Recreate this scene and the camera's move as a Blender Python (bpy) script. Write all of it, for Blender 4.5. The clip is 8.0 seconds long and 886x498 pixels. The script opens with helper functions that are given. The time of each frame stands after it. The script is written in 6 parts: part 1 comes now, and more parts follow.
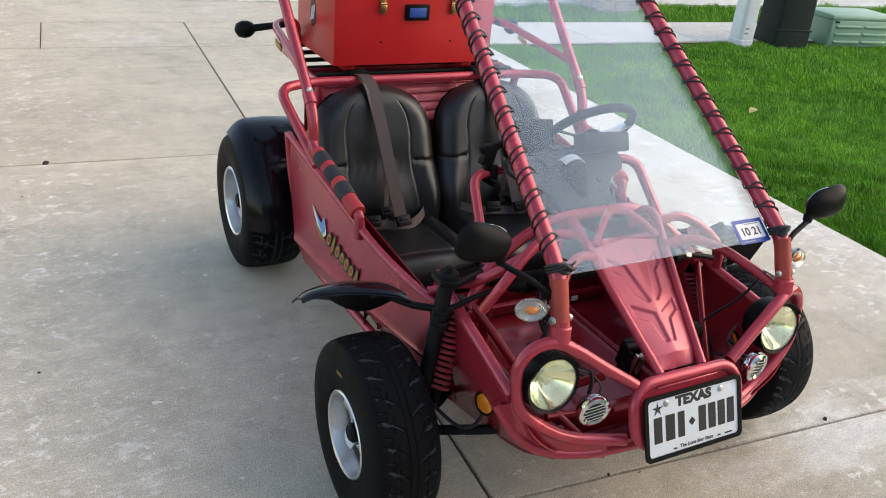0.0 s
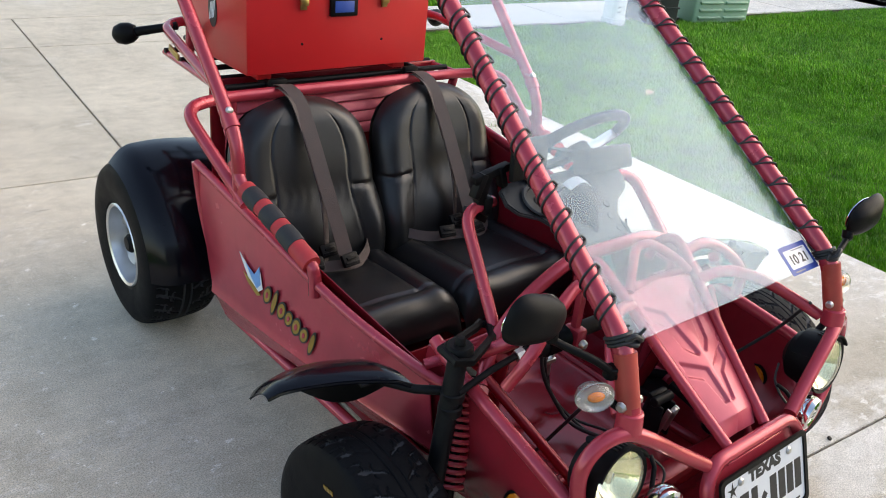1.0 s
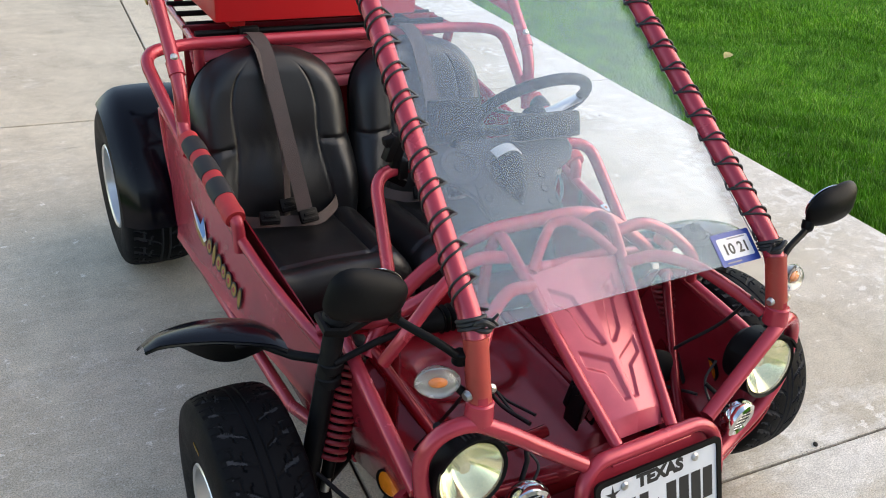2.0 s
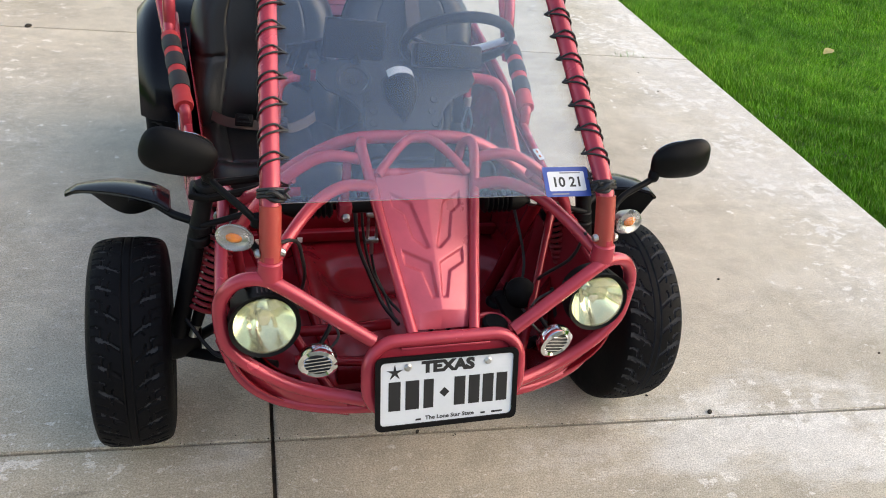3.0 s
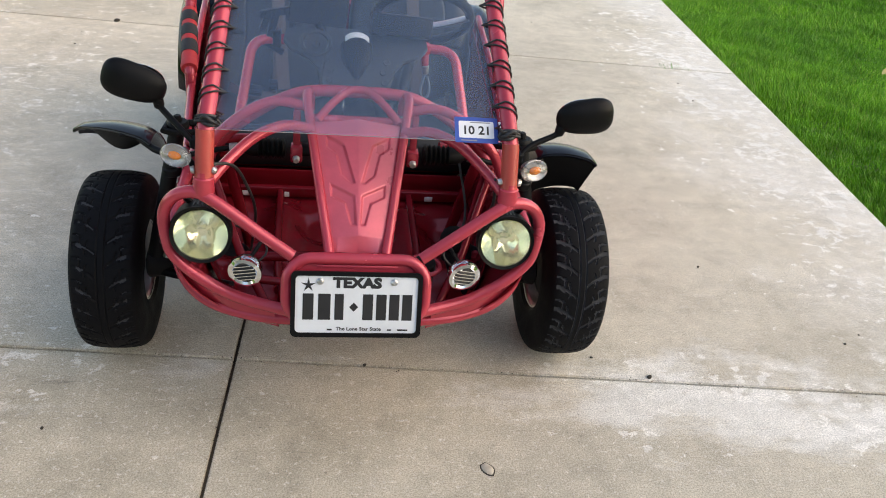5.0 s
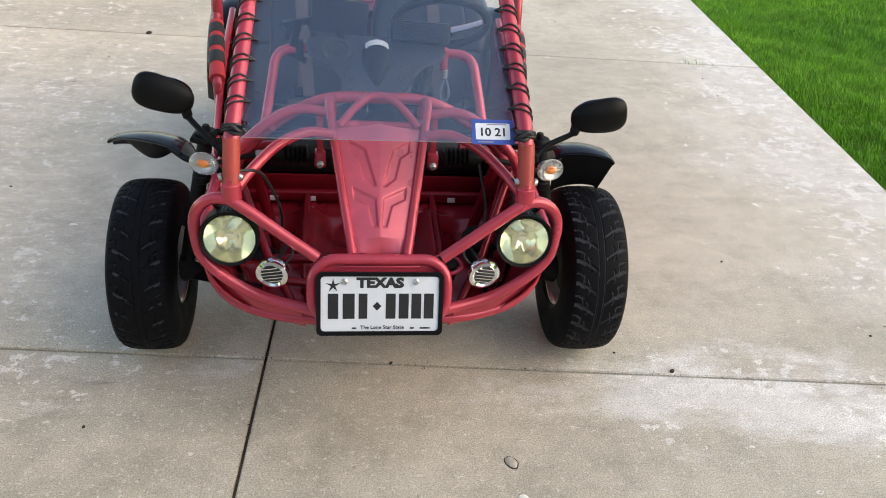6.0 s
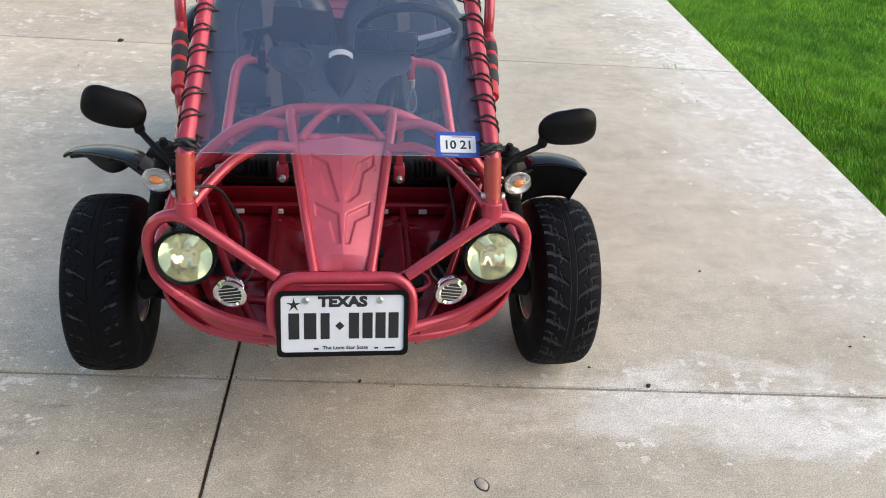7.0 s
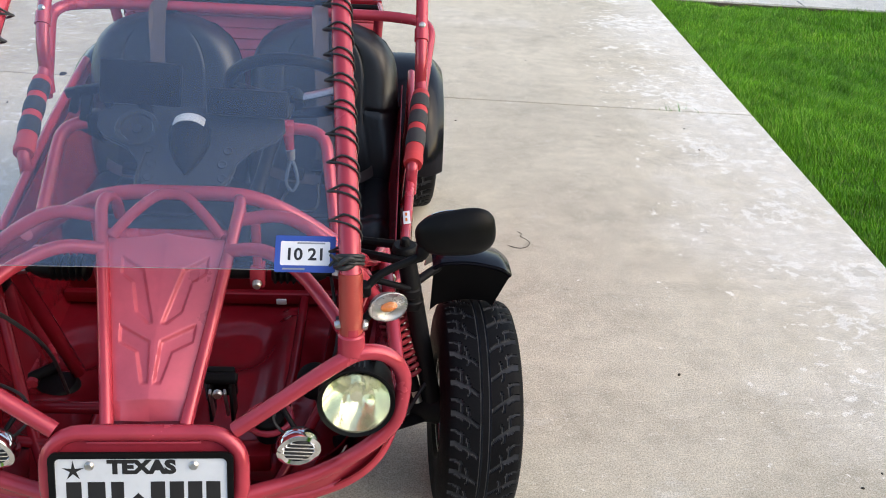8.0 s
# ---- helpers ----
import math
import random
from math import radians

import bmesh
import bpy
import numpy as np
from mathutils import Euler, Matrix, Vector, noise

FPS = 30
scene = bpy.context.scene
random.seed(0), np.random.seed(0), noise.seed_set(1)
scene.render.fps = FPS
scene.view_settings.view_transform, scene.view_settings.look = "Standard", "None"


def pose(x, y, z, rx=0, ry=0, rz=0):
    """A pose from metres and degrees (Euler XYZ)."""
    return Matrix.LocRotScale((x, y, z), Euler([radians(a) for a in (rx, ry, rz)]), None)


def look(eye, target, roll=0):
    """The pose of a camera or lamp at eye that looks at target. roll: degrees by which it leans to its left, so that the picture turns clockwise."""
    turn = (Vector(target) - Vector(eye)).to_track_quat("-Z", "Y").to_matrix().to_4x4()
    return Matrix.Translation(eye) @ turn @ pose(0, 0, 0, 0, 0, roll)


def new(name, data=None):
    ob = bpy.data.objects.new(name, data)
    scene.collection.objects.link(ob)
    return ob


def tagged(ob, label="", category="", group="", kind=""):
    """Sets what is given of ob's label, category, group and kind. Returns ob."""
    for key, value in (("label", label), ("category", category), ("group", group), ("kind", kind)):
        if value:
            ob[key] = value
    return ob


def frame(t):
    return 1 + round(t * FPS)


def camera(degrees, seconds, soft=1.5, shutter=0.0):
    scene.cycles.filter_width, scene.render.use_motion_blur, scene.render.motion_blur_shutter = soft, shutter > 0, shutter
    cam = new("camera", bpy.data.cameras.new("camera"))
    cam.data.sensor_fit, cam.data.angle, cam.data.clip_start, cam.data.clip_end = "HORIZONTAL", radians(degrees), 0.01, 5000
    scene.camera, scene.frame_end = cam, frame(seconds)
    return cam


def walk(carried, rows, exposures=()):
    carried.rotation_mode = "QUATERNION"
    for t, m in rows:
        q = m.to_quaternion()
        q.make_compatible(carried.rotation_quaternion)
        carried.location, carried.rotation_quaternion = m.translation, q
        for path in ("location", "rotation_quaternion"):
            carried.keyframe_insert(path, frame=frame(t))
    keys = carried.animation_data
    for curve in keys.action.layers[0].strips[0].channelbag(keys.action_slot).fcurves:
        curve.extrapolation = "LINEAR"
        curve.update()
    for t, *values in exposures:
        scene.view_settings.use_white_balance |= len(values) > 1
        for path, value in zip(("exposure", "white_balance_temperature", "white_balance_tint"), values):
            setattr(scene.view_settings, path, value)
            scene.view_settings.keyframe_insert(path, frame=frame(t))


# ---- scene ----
cam = camera(57.2, 8.0, 1.0)
PATH = [
    (0, (-1.357, 0.992, 1.684), (-0.521, 2.578, 0.798), 4.9),
    (0.5, (-1.397, 1.301, 1.631), (-0.459, 2.822, 0.733), 4.7),
    (1, (-1.385, 1.582, 1.604), (-0.258, 2.972, 0.709), 5.4),
    (1.2, (-1.359, 1.628, 1.596), (-0.093, 2.888, 0.696), 6.7),
    (2.3, (-0.808, 1.26, 1.628), (-0.128, 2.815, 0.57), 5.0),
    (2.5, (-0.733, 1.139, 1.631), (-0.125, 2.706, 0.547), 5.9),
    (2.7, (-0.636, 1.033, 1.649), (-0.047, 2.606, 0.563), 7.2),
    (3, (-0.453, 0.942, 1.664), (0.075, 2.524, 0.561), 8.0),
    (3.3, (-0.212, 0.902, 1.622), (0.236, 2.534, 0.555), 9.6),
    (3.5, (-0.093, 0.877, 1.626), (0.347, 2.514, 0.565), 10.6),
    (4, (-0.047, 0.722, 1.666), (0.376, 2.369, 0.613), 9.7),
    (4.5, (-0.075, 0.534, 1.674), (0.26, 2.191, 0.604), 8.0),
    (5, (-0.052, 0.546, 1.65), (0.213, 2.216, 0.582), 6.6),
    (5.2, (-0.046, 0.544, 1.637), (0.179, 2.223, 0.575), 5.6),
    (6.5, (-0.017, 0.471, 1.702), (0.171, 2.147, 0.626), 3.7),
    (7, (0.039, 0.562, 1.676), (0.251, 2.242, 0.612), 4.0),
    (7.3, (0.194, 0.712, 1.660), (0.398, 2.405, 0.612), 3.7),
    (7.5, (0.321, 0.823, 1.649), (0.476, 2.526, 0.612), 3.1),
    (7.7, (0.356, 0.920, 1.630), (0.528, 2.630, 0.607), 3.7),
    (8, (0.437, 1.116, 1.608), (0.569, 2.825, 0.577), 3.6),
]
walk(cam, [(t, look(eye, target, roll)) for t, eye, target, roll in PATH], ((0, 1.35, 8000, 10), (1, 1.46, 7850, 10), (2.5, 1.44, 8050, 10), (3.5, 1.53, 8350, 10), (4.5, 1.43, 8300, 10), (6.5, 1.43, 8000, 10), (8, 1.49, 7750, 10)))

# ---- world and light ----
SUN_ELEV, SUN_AZ = 36.0, 108.0  # degrees; azimuth from +y towards +x
world = bpy.data.worlds.new("sky")
scene.world = world
world.use_nodes = True
wt = world.node_tree
sky = wt.nodes.new("ShaderNodeTexSky")
sky.sky_type = "NISHITA"
sky.sun_disc = False
sky.sun_elevation = radians(SUN_ELEV)
sky.sun_rotation = radians(SUN_AZ)
sky.dust_density = 1.1
sky.air_density = 0.95
wt.links.new(sky.outputs[0], wt.nodes["Background"].inputs[0])
wt.nodes["Background"].inputs[1].default_value = 0.14
sun = new("sun", bpy.data.lights.new("sun", "SUN"))
sun.data.energy = 0.45
sun.data.angle = radians(70)
sun.data.color = (1.0, 0.96, 0.92)
sdir = Vector((math.sin(radians(SUN_AZ)) * math.cos(radians(SUN_ELEV)), math.cos(radians(SUN_AZ)) * math.cos(radians(SUN_ELEV)), math.sin(radians(SUN_ELEV))))
sun.matrix_world = look(sdir * 30, (0, 0, 0))


# ---- materials ----
def nodes_of(name):
    m = bpy.data.materials.new(name)
    m.use_nodes = True
    return m, m.node_tree.nodes, m.node_tree.links, m.node_tree.nodes["Principled BSDF"]


def noise_tex(n, l, scale, detail=4.0, rough=0.6, coord="Object"):
    tc = n.new("ShaderNodeTexCoord")
    t = n.new("ShaderNodeTexNoise")
    t.inputs["Scale"].default_value, t.inputs["Detail"].default_value, t.inputs["Roughness"].default_value = scale, detail, rough
    l.new(tc.outputs[coord], t.inputs["Vector"])
    return t


def ramp(n, l, src, stops):
    r = n.new("ShaderNodeValToRGB")
    e = r.color_ramp.elements
    while len(e) < len(stops):
        e.new(0.5)
    for k, (pos, col) in zip(e, stops):
        k.position, k.color = pos, (*col, 1.0)
    l.new(src, r.inputs["Fac"])
    return r


def mix(n, l, fac, a, b, mode="MIX"):
    m = n.new("ShaderNodeMix")
    m.data_type, m.blend_type = "RGBA", mode
    for sock, v in ((m.inputs[0], fac), (m.inputs[6], a), (m.inputs[7], b)):
        if isinstance(v, (int, float)):
            sock.default_value = v
        elif isinstance(v, tuple):
            sock.default_value = (*v, 1.0)
        else:
            l.new(v, sock)
    return m.outputs[2]


def bump(n, l, height, strength, dist, bsdf):
    b = n.new("ShaderNodeBump")
    b.inputs["Strength"].default_value, b.inputs["Distance"].default_value = strength, dist
    l.new(height, b.inputs["Height"])
    l.new(b.outputs[0], bsdf.inputs["Normal"])
    return b


def surface(name, col, rough, metal=0.0, vary=0.25, scale=8.0, grain=120.0, grain_bump=0.15, dirt=None, dirt_amount=0.4, coat=0.0, spec=0.5):
    """A painted, moulded or cast surface with broad wear, fine grain and uneven gloss."""
    m, n, l, b = nodes_of(name)
    broad = noise_tex(n, l, scale, 5.0)
    dark = tuple(c * (1 - vary) for c in col)
    light = tuple(min(1.0, c * (1 + vary)) for c in col)
    base = ramp(n, l, broad.outputs[0], ((0.3, dark), (0.7, light))).outputs[0]
    if dirt:
        spots = noise_tex(n, l, scale * 2.7, 8.0, 0.75)
        mask = ramp(n, l, spots.outputs[0], ((0.54, (0, 0, 0)), (0.72, (dirt_amount,) * 3))).outputs[0]
        base = mix(n, l, mask, base, dirt)
    l.new(base, b.inputs["Base Color"])
    fine = noise_tex(n, l, grain, 3.0)
    r = ramp(n, l, broad.outputs[0], ((0.25, (rough * 0.8,) * 3), (0.75, (min(1, rough * 1.25),) * 3)))
    l.new(r.outputs[0], b.inputs["Roughness"])
    b.inputs["Metallic"].default_value = metal
    b.inputs["Specular IOR Level"].default_value = spec
    b.inputs["Coat Weight"].default_value = coat
    b.inputs["Coat Roughness"].default_value = 0.12
    bump(n, l, fine.outputs[0], grain_bump, 0.002, b)
    return m


RED = surface("red_frame_paint", (0.44, 0.040, 0.064), 0.24, 0.26, 0.18, 6.0, 400.0, 0.05, (0.46, 0.08, 0.08), 0.25, 0.2)
RED_FADED = surface("faded_red_paint", (0.37, 0.042, 0.030), 0.48, 0.0, 0.2, 9.0, 400.0, 0.06, (0.5, 0.16, 0.09), 0.4, 0.1)
# frame red paled to carry the sky's sheen on the hood and slats
RED_SKYLIT = surface("red_hood_paint", (0.56, 0.092, 0.130), 0.30, 0.18, 0.2, 7.0, 400.0, 0.05, (0.46, 0.09, 0.09), 0.3, 0.15)
SILVER = surface("silvered_plastic", (0.42, 0.41, 0.40), 0.28, 0.7, 0.15, 20.0, 200.0, 0.05)
# frame red with the tub's inner shade put into a darker base
RED_SHADED = surface("red_tub_paint", (0.21, 0.008, 0.016), 0.20, 0.25, 0.25, 5.0, 300.0, 0.06, (0.12, 0.03, 0.028), 0.5, 0.15, 0.35)
# the same red, deepened for the shaded flanks and chin of the nose
RED_NOSE_SHADED = surface("red_panel_paint", (0.32, 0.020, 0.032), 0.22, 0.15, 0.2, 5.0, 300.0, 0.05, (0.20, 0.04, 0.04), 0.3, 0.2, 0.4)
RED_COIL = surface("coil_red", (0.34, 0.025, 0.035), 0.42, 0.0, 0.2, 12.0, 200.0, 0.05, (0.12, 0.05, 0.04), 0.4, 0.1)
RED_BOX = surface("box_red_enamel", (0.58, 0.014, 0.018), 0.42, 0.0, 0.08, 3.0, 250.0, 0.06, None, 0, 0.15)
TAPE_RED = surface("red_foam_grip", (0.46, 0.03, 0.035), 0.6, 0.0, 0.15, 20.0, 300.0, 0.25)
TAPE_BLACK = surface("black_grip_tape", (0.022, 0.022, 0.024), 0.7, 0.0, 0.3, 20.0, 300.0, 0.3)
BLACK = surface("black_plastic", (0.0042, 0.0042, 0.0046), 0.48, 0.0, 0.3, 10.0, 600.0, 0.12, (0.02, 0.019, 0.017), 0.2, 0.0, 0.13)
GLOSS_BLACK = surface("glossy_black_fender", (0.003, 0.003, 0.006), 0.16, 0.0, 0.3, 6.0, 200.0, 0.03, (0.03, 0.03, 0.03), 0.15, 0.0, 0.22)
BLACK_METAL = surface("black_painted_steel", (0.008, 0.008, 0.009), 0.45, 0.0, 0.3, 12.0, 300.0, 0.1, (0.02, 0.015, 0.012), 0.25, 0.0, 0.12)
RUBBER = surface("tyre_rubber", (0.0040, 0.0042, 0.0054), 0.58, 0.0, 0.3, 9.0, 220.0, 0.3, (0.016, 0.015, 0.014), 0.3, 0.0, 0.085)
DUSTY_RUBBER = surface("dusty_tread_rubber", (0.030, 0.032, 0.037), 0.75, 0.0, 0.4, 30.0, 220.0, 0.3, (0.075, 0.07, 0.066), 0.5, 0.0, 0.2)
BOWL = surface("reflector_bowl", (0.92, 0.92, 0.74), 0.10, 1.0, 0.06, 30.0, 120.0, 0.1)
HOSE = surface("cable_black", (0.015, 0.015, 0.016), 0.55, 0.0, 0.2, 20.0, 200.0, 0.1)
ALLOY = surface("cast_alloy", (0.66, 0.66, 0.66), 0.33, 1.0, 0.12, 9.0, 150.0, 0.08, (0.3, 0.28, 0.25), 0.3)
CHROME = surface("chrome", (0.82, 0.82, 0.82), 0.09, 1.0, 0.06, 9.0, 150.0, 0.03)
STEEL = surface("zinc_bolt", (0.55, 0.54, 0.52), 0.35, 1.0, 0.2, 30.0, 300.0, 0.1)
WEB = surface("brown_webbing", (0.080, 0.060, 0.055), 0.75, 0.0, 0.2, 14.0, 500.0, 0.5)
AMBER = surface("amber_reflector", (0.75, 0.20, 0.015), 0.25, 0.0, 0.15, 40.0, 300.0, 0.2, None, 0, 0.4)
WHITE = surface("white_enamel", (0.72, 0.73, 0.75), 0.4, 0.0, 0.05, 12.0, 300.0, 0.05)
PLATE_WHITE = surface("plate_white", (0.62, 0.65, 0.68), 0.38, 0.0, 0.05, 14.0, 300.0, 0.05, (0.45, 0.45, 0.44), 0.2)
INK = surface("black_ink", (0.012, 0.012, 0.013), 0.45, 0.0, 0.1, 30.0, 200.0, 0.02)
GREY_INK = surface("grey_ink", (0.25, 0.26, 0.28), 0.5, 0.0, 0.1, 30.0, 200.0, 0.02)
BLUE_INK = surface("blue_print", (0.02, 0.07, 0.33), 0.4, 0.0, 0.1, 30.0, 200.0, 0.02)
GOLD_INK = surface("gold_print", (0.34, 0.20, 0.03), 0.4, 0.3, 0.15, 30.0, 200.0, 0.02)
SKY_INK = surface("sky_blue_print", (0.12, 0.30, 0.62), 0.4, 0.0, 0.1, 30.0, 200.0, 0.02)
DASH_GREY = surface("dark_grey_plastic", (0.028, 0.030, 0.035), 0.5, 0.0, 0.2, 10.0, 150.0, 0.0, (0.06, 0.06, 0.06), 0.3, 0.0, 0.4)
GREY_PLASTIC = surface("grey_plastic", (0.10, 0.13, 0.16), 0.5, 0.0, 0.2, 30.0, 200.0, 0.1)
BRASS = surface("aged_brass", (0.45, 0.32, 0.12), 0.35, 1.0, 0.2, 30.0, 200.0, 0.1)


def make_leather():
    m, n, l, b = nodes_of("black_leatherette")
    broad = noise_tex(n, l, 9.0, 4.0)
    l.new(ramp(n, l, broad.outputs[0], ((0.3, (0.0040, 0.0047, 0.0056)), (0.7, (0.0062, 0.0072, 0.0084)))).outputs[0], b.inputs["Base Color"])
    l.new(ramp(n, l, broad.outputs[0], ((0.3, (0.31,) * 3), (0.7, (0.40,) * 3))).outputs[0], b.inputs["Roughness"])
    b.inputs["Specular IOR Level"].default_value = 0.52
    tc = n.new("ShaderNodeTexCoord")
    v = n.new("ShaderNodeTexVoronoi")
    v.inputs["Scale"].default_value = 420.0
    l.new(tc.outputs["Object"], v.inputs["Vector"])
    wr = noise_tex(n, l, 26.0, 3.0)
    add = n.new("ShaderNodeMath")
    add.operation = "MULTIPLY_ADD"
    l.new(v.outputs["Distance"], add.inputs[0])
    add.inputs[1].default_value = 0.25
    l.new(wr.outputs[0], add.inputs[2])
    bump(n, l, add.outputs[0], 0.14, 0.005, b)
    return m


LEATHER = make_leather()


def make_screen():
    """Thin clear plastic: mirrors the sky by its two surfaces' Fresnel; a faint blue diffuse veil paints in more sky.
    """
    m, n, l, b = nodes_of("clear_plastic_sheet")
    clear = n.new("ShaderNodeBsdfTransparent")
    clear.inputs[0].default_value = (0.93, 0.96, 0.97, 1)
    gloss = n.new("ShaderNodeBsdfGlossy")
    gloss.inputs["Color"].default_value = (0.66, 0.85, 1.0, 1)
    gloss.inputs["Roughness"].default_value = 0.35
    fres = n.new("ShaderNodeFresnel")
    fres.inputs[0].default_value = 1.5
    twice = n.new("ShaderNodeMath")
    twice.operation, twice.use_clamp = "MULTIPLY", True
    l.new(fres.outputs[0], twice.inputs[0])
    twice.inputs[1].default_value = 1.7
    m1 = n.new("ShaderNodeMixShader")
    l.new(twice.outputs[0], m1.inputs[0])
    l.new(clear.outputs[0], m1.inputs[1])
    l.new(gloss.outputs[0], m1.inputs[2])
    # blue diffuse colour stands in for part of the sky's reflection
    df = n.new("ShaderNodeBsdfDiffuse")
    df.inputs[0].default_value = (0.36, 0.56, 1.0, 1)
    haze_noise = noise_tex(n, l, 9.0, 6.0)
    f = ramp(n, l, haze_noise.outputs[0], ((0.3, (0.052,) * 3), (0.75, (0.070,) * 3)))
    m2 = n.new("ShaderNodeMixShader")
    l.new(f.outputs[0], m2.inputs[0])
    l.new(m1.outputs[0], m2.inputs[1])
    l.new(df.outputs[0], m2.inputs[2])
    l.new(m2.outputs[0], n["Material Output"].inputs[0])
    return m


def make_clear(name, tint):
    m, n, l, b = nodes_of(name)
    clear = n.new("ShaderNodeBsdfTransparent")
    clear.inputs[0].default_value = (*tint, 1)
    l.new(clear.outputs[0], n["Material Output"].inputs[0])
    return m


def make_glass(name, tint, rough, haze, ior=1.5, veil=(0.75, 0.78, 0.82), soft=0.0):
    """Clear sheet with a scratched, dusty film that scatters a little light."""
    m, n, l, b = nodes_of(name)
    out = n["Material Output"]
    b.inputs["Base Color"].default_value = (*tint, 1)
    b.inputs["Transmission Weight"].default_value = 1.0
    b.inputs["Roughness"].default_value = rough
    b.inputs["IOR"].default_value = 1.0 if soft else ior
    b.inputs["Coat Weight"].default_value = 1.0 if soft else 0.0
    b.inputs["Coat IOR"].default_value = ior
    b.inputs["Coat Roughness"].default_value = soft
    mx = b
    last = mx
    if haze:
        df = n.new("ShaderNodeBsdfDiffuse")
        df.inputs[0].default_value = (*veil, 1)
        haze_noise = noise_tex(n, l, 14.0, 6.0)
        f = ramp(n, l, haze_noise.outputs[0], ((0.3, (haze * 0.7,) * 3), (0.75, (haze * 1.3,) * 3)))
        m2 = n.new("ShaderNodeMixShader")
        l.new(f.outputs[0], m2.inputs[0])
        l.new(mx.outputs[0], m2.inputs[1])
        l.new(df.outputs[0], m2.inputs[2])
        last = m2
    l.new(last.outputs[0], out.inputs[0])
    return m


SCREEN = make_screen()
SCREEN_BACK = make_clear("clear_plastic_back", (0.985, 0.99, 1.0))
# frosted cut edge; its pale base also carries the bright line of light
SCREEN_EDGE = surface("cut_plastic_edge", (0.62, 0.66, 0.70), 0.35, 0.0, 0.1, 20.0, 200.0, 0.05)
LENS = make_glass("clear_lens", (0.97, 0.97, 0.96), 0.0, 0.02)
YELLOW_LENS = make_glass("yellowed_lens", (0.98, 0.98, 0.80), 0.02, 0.17, 1.45, (0.95, 0.96, 0.66), 0.04)


def make_concrete(name, base, warm, worn=0.0):
    """Broomed concrete: a warm film of dirt, worn through to pale cement in flakes and along the lawn's edge; pinholes, sand grain."""
    m, n, l, b = nodes_of(name)
    tc = n.new("ShaderNodeTexCoord")

    def stretched(sx, sy, scale, detail, rough):
        mp = n.new("ShaderNodeMapping")
        mp.inputs["Scale"].default_value = (sx, sy, 1.0)
        l.new(tc.outputs["Object"], mp.inputs["Vector"])
        t = n.new("ShaderNodeTexNoise")
        t.inputs["Scale"].default_value, t.inputs["Detail"].default_value, t.inputs["Roughness"].default_value = scale, detail, rough
        l.new(mp.outputs[0], t.inputs["Vector"])
        return t

    big = noise_tex(n, l, 0.7, 6.0, 0.62)
    mid_n = noise_tex(n, l, 4.0, 9.0, 0.74)
    fine = noise_tex(n, l, 55.0, 6.0, 0.78)
    sand = noise_tex(n, l, 210.0, 3.0, 0.75)
    c = ramp(n, l, big.outputs[0], ((0.32, tuple(v * 0.88 for v in base)), (0.68, warm))).outputs[0]
    grime = ramp(n, l, mid_n.outputs[0], ((0.32, (0.64, 0.63, 0.61)), (0.52, (1.0, 1.0, 1.0)))).outputs[0]
    c = mix(n, l, 0.55, c, grime, "MULTIPLY")
    # how far the dirt film is worn: more towards the lawn, in cloudy zones elsewhere
    sep = n.new("ShaderNodeSeparateXYZ")
    l.new(tc.outputs["Object"], sep.inputs[0])
    near = n.new("ShaderNodeMapRange")
    near.inputs["From Min"].default_value, near.inputs["From Max"].default_value = 1.55, 2.40
    near.inputs["To Min"].default_value, near.inputs["To Max"].default_value = 0.0, worn
    l.new(sep.outputs["X"], near.inputs["Value"])
    left = n.new("ShaderNodeMapRange")
    left.inputs["From Min"].default_value, left.inputs["From Max"].default_value = -0.4, -1.6
    left.inputs["To Min"].default_value, left.inputs["To Max"].default_value = 0.0, worn * 0.75
    l.new(sep.outputs["X"], left.inputs["Value"])
    both_sides = n.new("ShaderNodeMath")
    l.new(near.outputs[0], both_sides.inputs[0])
    l.new(left.outputs[0], both_sides.inputs[1])
    where = noise_tex(n, l, 0.8, 5.0, 0.62)
    wear = n.new("ShaderNodeMath")
    l.new(where.outputs[0], wear.inputs[0])
    l.new(both_sides.outputs[0], wear.inputs[1])
    zone = ramp(n, l, wear.outputs[0], ((0.56, (0.0,) * 3), (0.76, (0.75,) * 3))).outputs[0]
    pale_side = n.new("ShaderNodeMath")
    l.new(where.outputs[0], pale_side.inputs[0])
    l.new(near.outputs[0], pale_side.inputs[1])
    bleach = ramp(n, l, pale_side.outputs[0], ((0.58, (0, 0, 0)), (0.80, (0.85,) * 3))).outputs[0]
    c = mix(n, l, bleach, c, (0.75, 0.695, 0.61))
    # pale bloom along the joint in front of the wheels
    along = n.new("ShaderNodeVectorMath")
    along.operation = "DOT_PRODUCT"
    l.new(tc.outputs["Object"], along.inputs[0])
    along.inputs[1].default_value = (0.065, 1.0, 0.0)
    off = n.new("ShaderNodeMath")
    off.operation = "SUBTRACT"
    l.new(along.outputs["Value"], off.inputs[0])
    off.inputs[1].default_value = 2.37
    far = n.new("ShaderNodeMath")
    far.operation = "ABSOLUTE"
    l.new(off.outputs[0], far.inputs[0])
    band = n.new("ShaderNodeMapRange")
    band.inputs["From Min"].default_value, band.inputs["From Max"].default_value = 0.02, 0.34
    band.inputs["To Min"].default_value, band.inputs["To Max"].default_value = 1.0, 0.0
    l.new(far.outputs[0], band.inputs["Value"])
    lawnward = n.new("ShaderNodeMapRange")
    lawnward.interpolation_type = "SMOOTHSTEP"
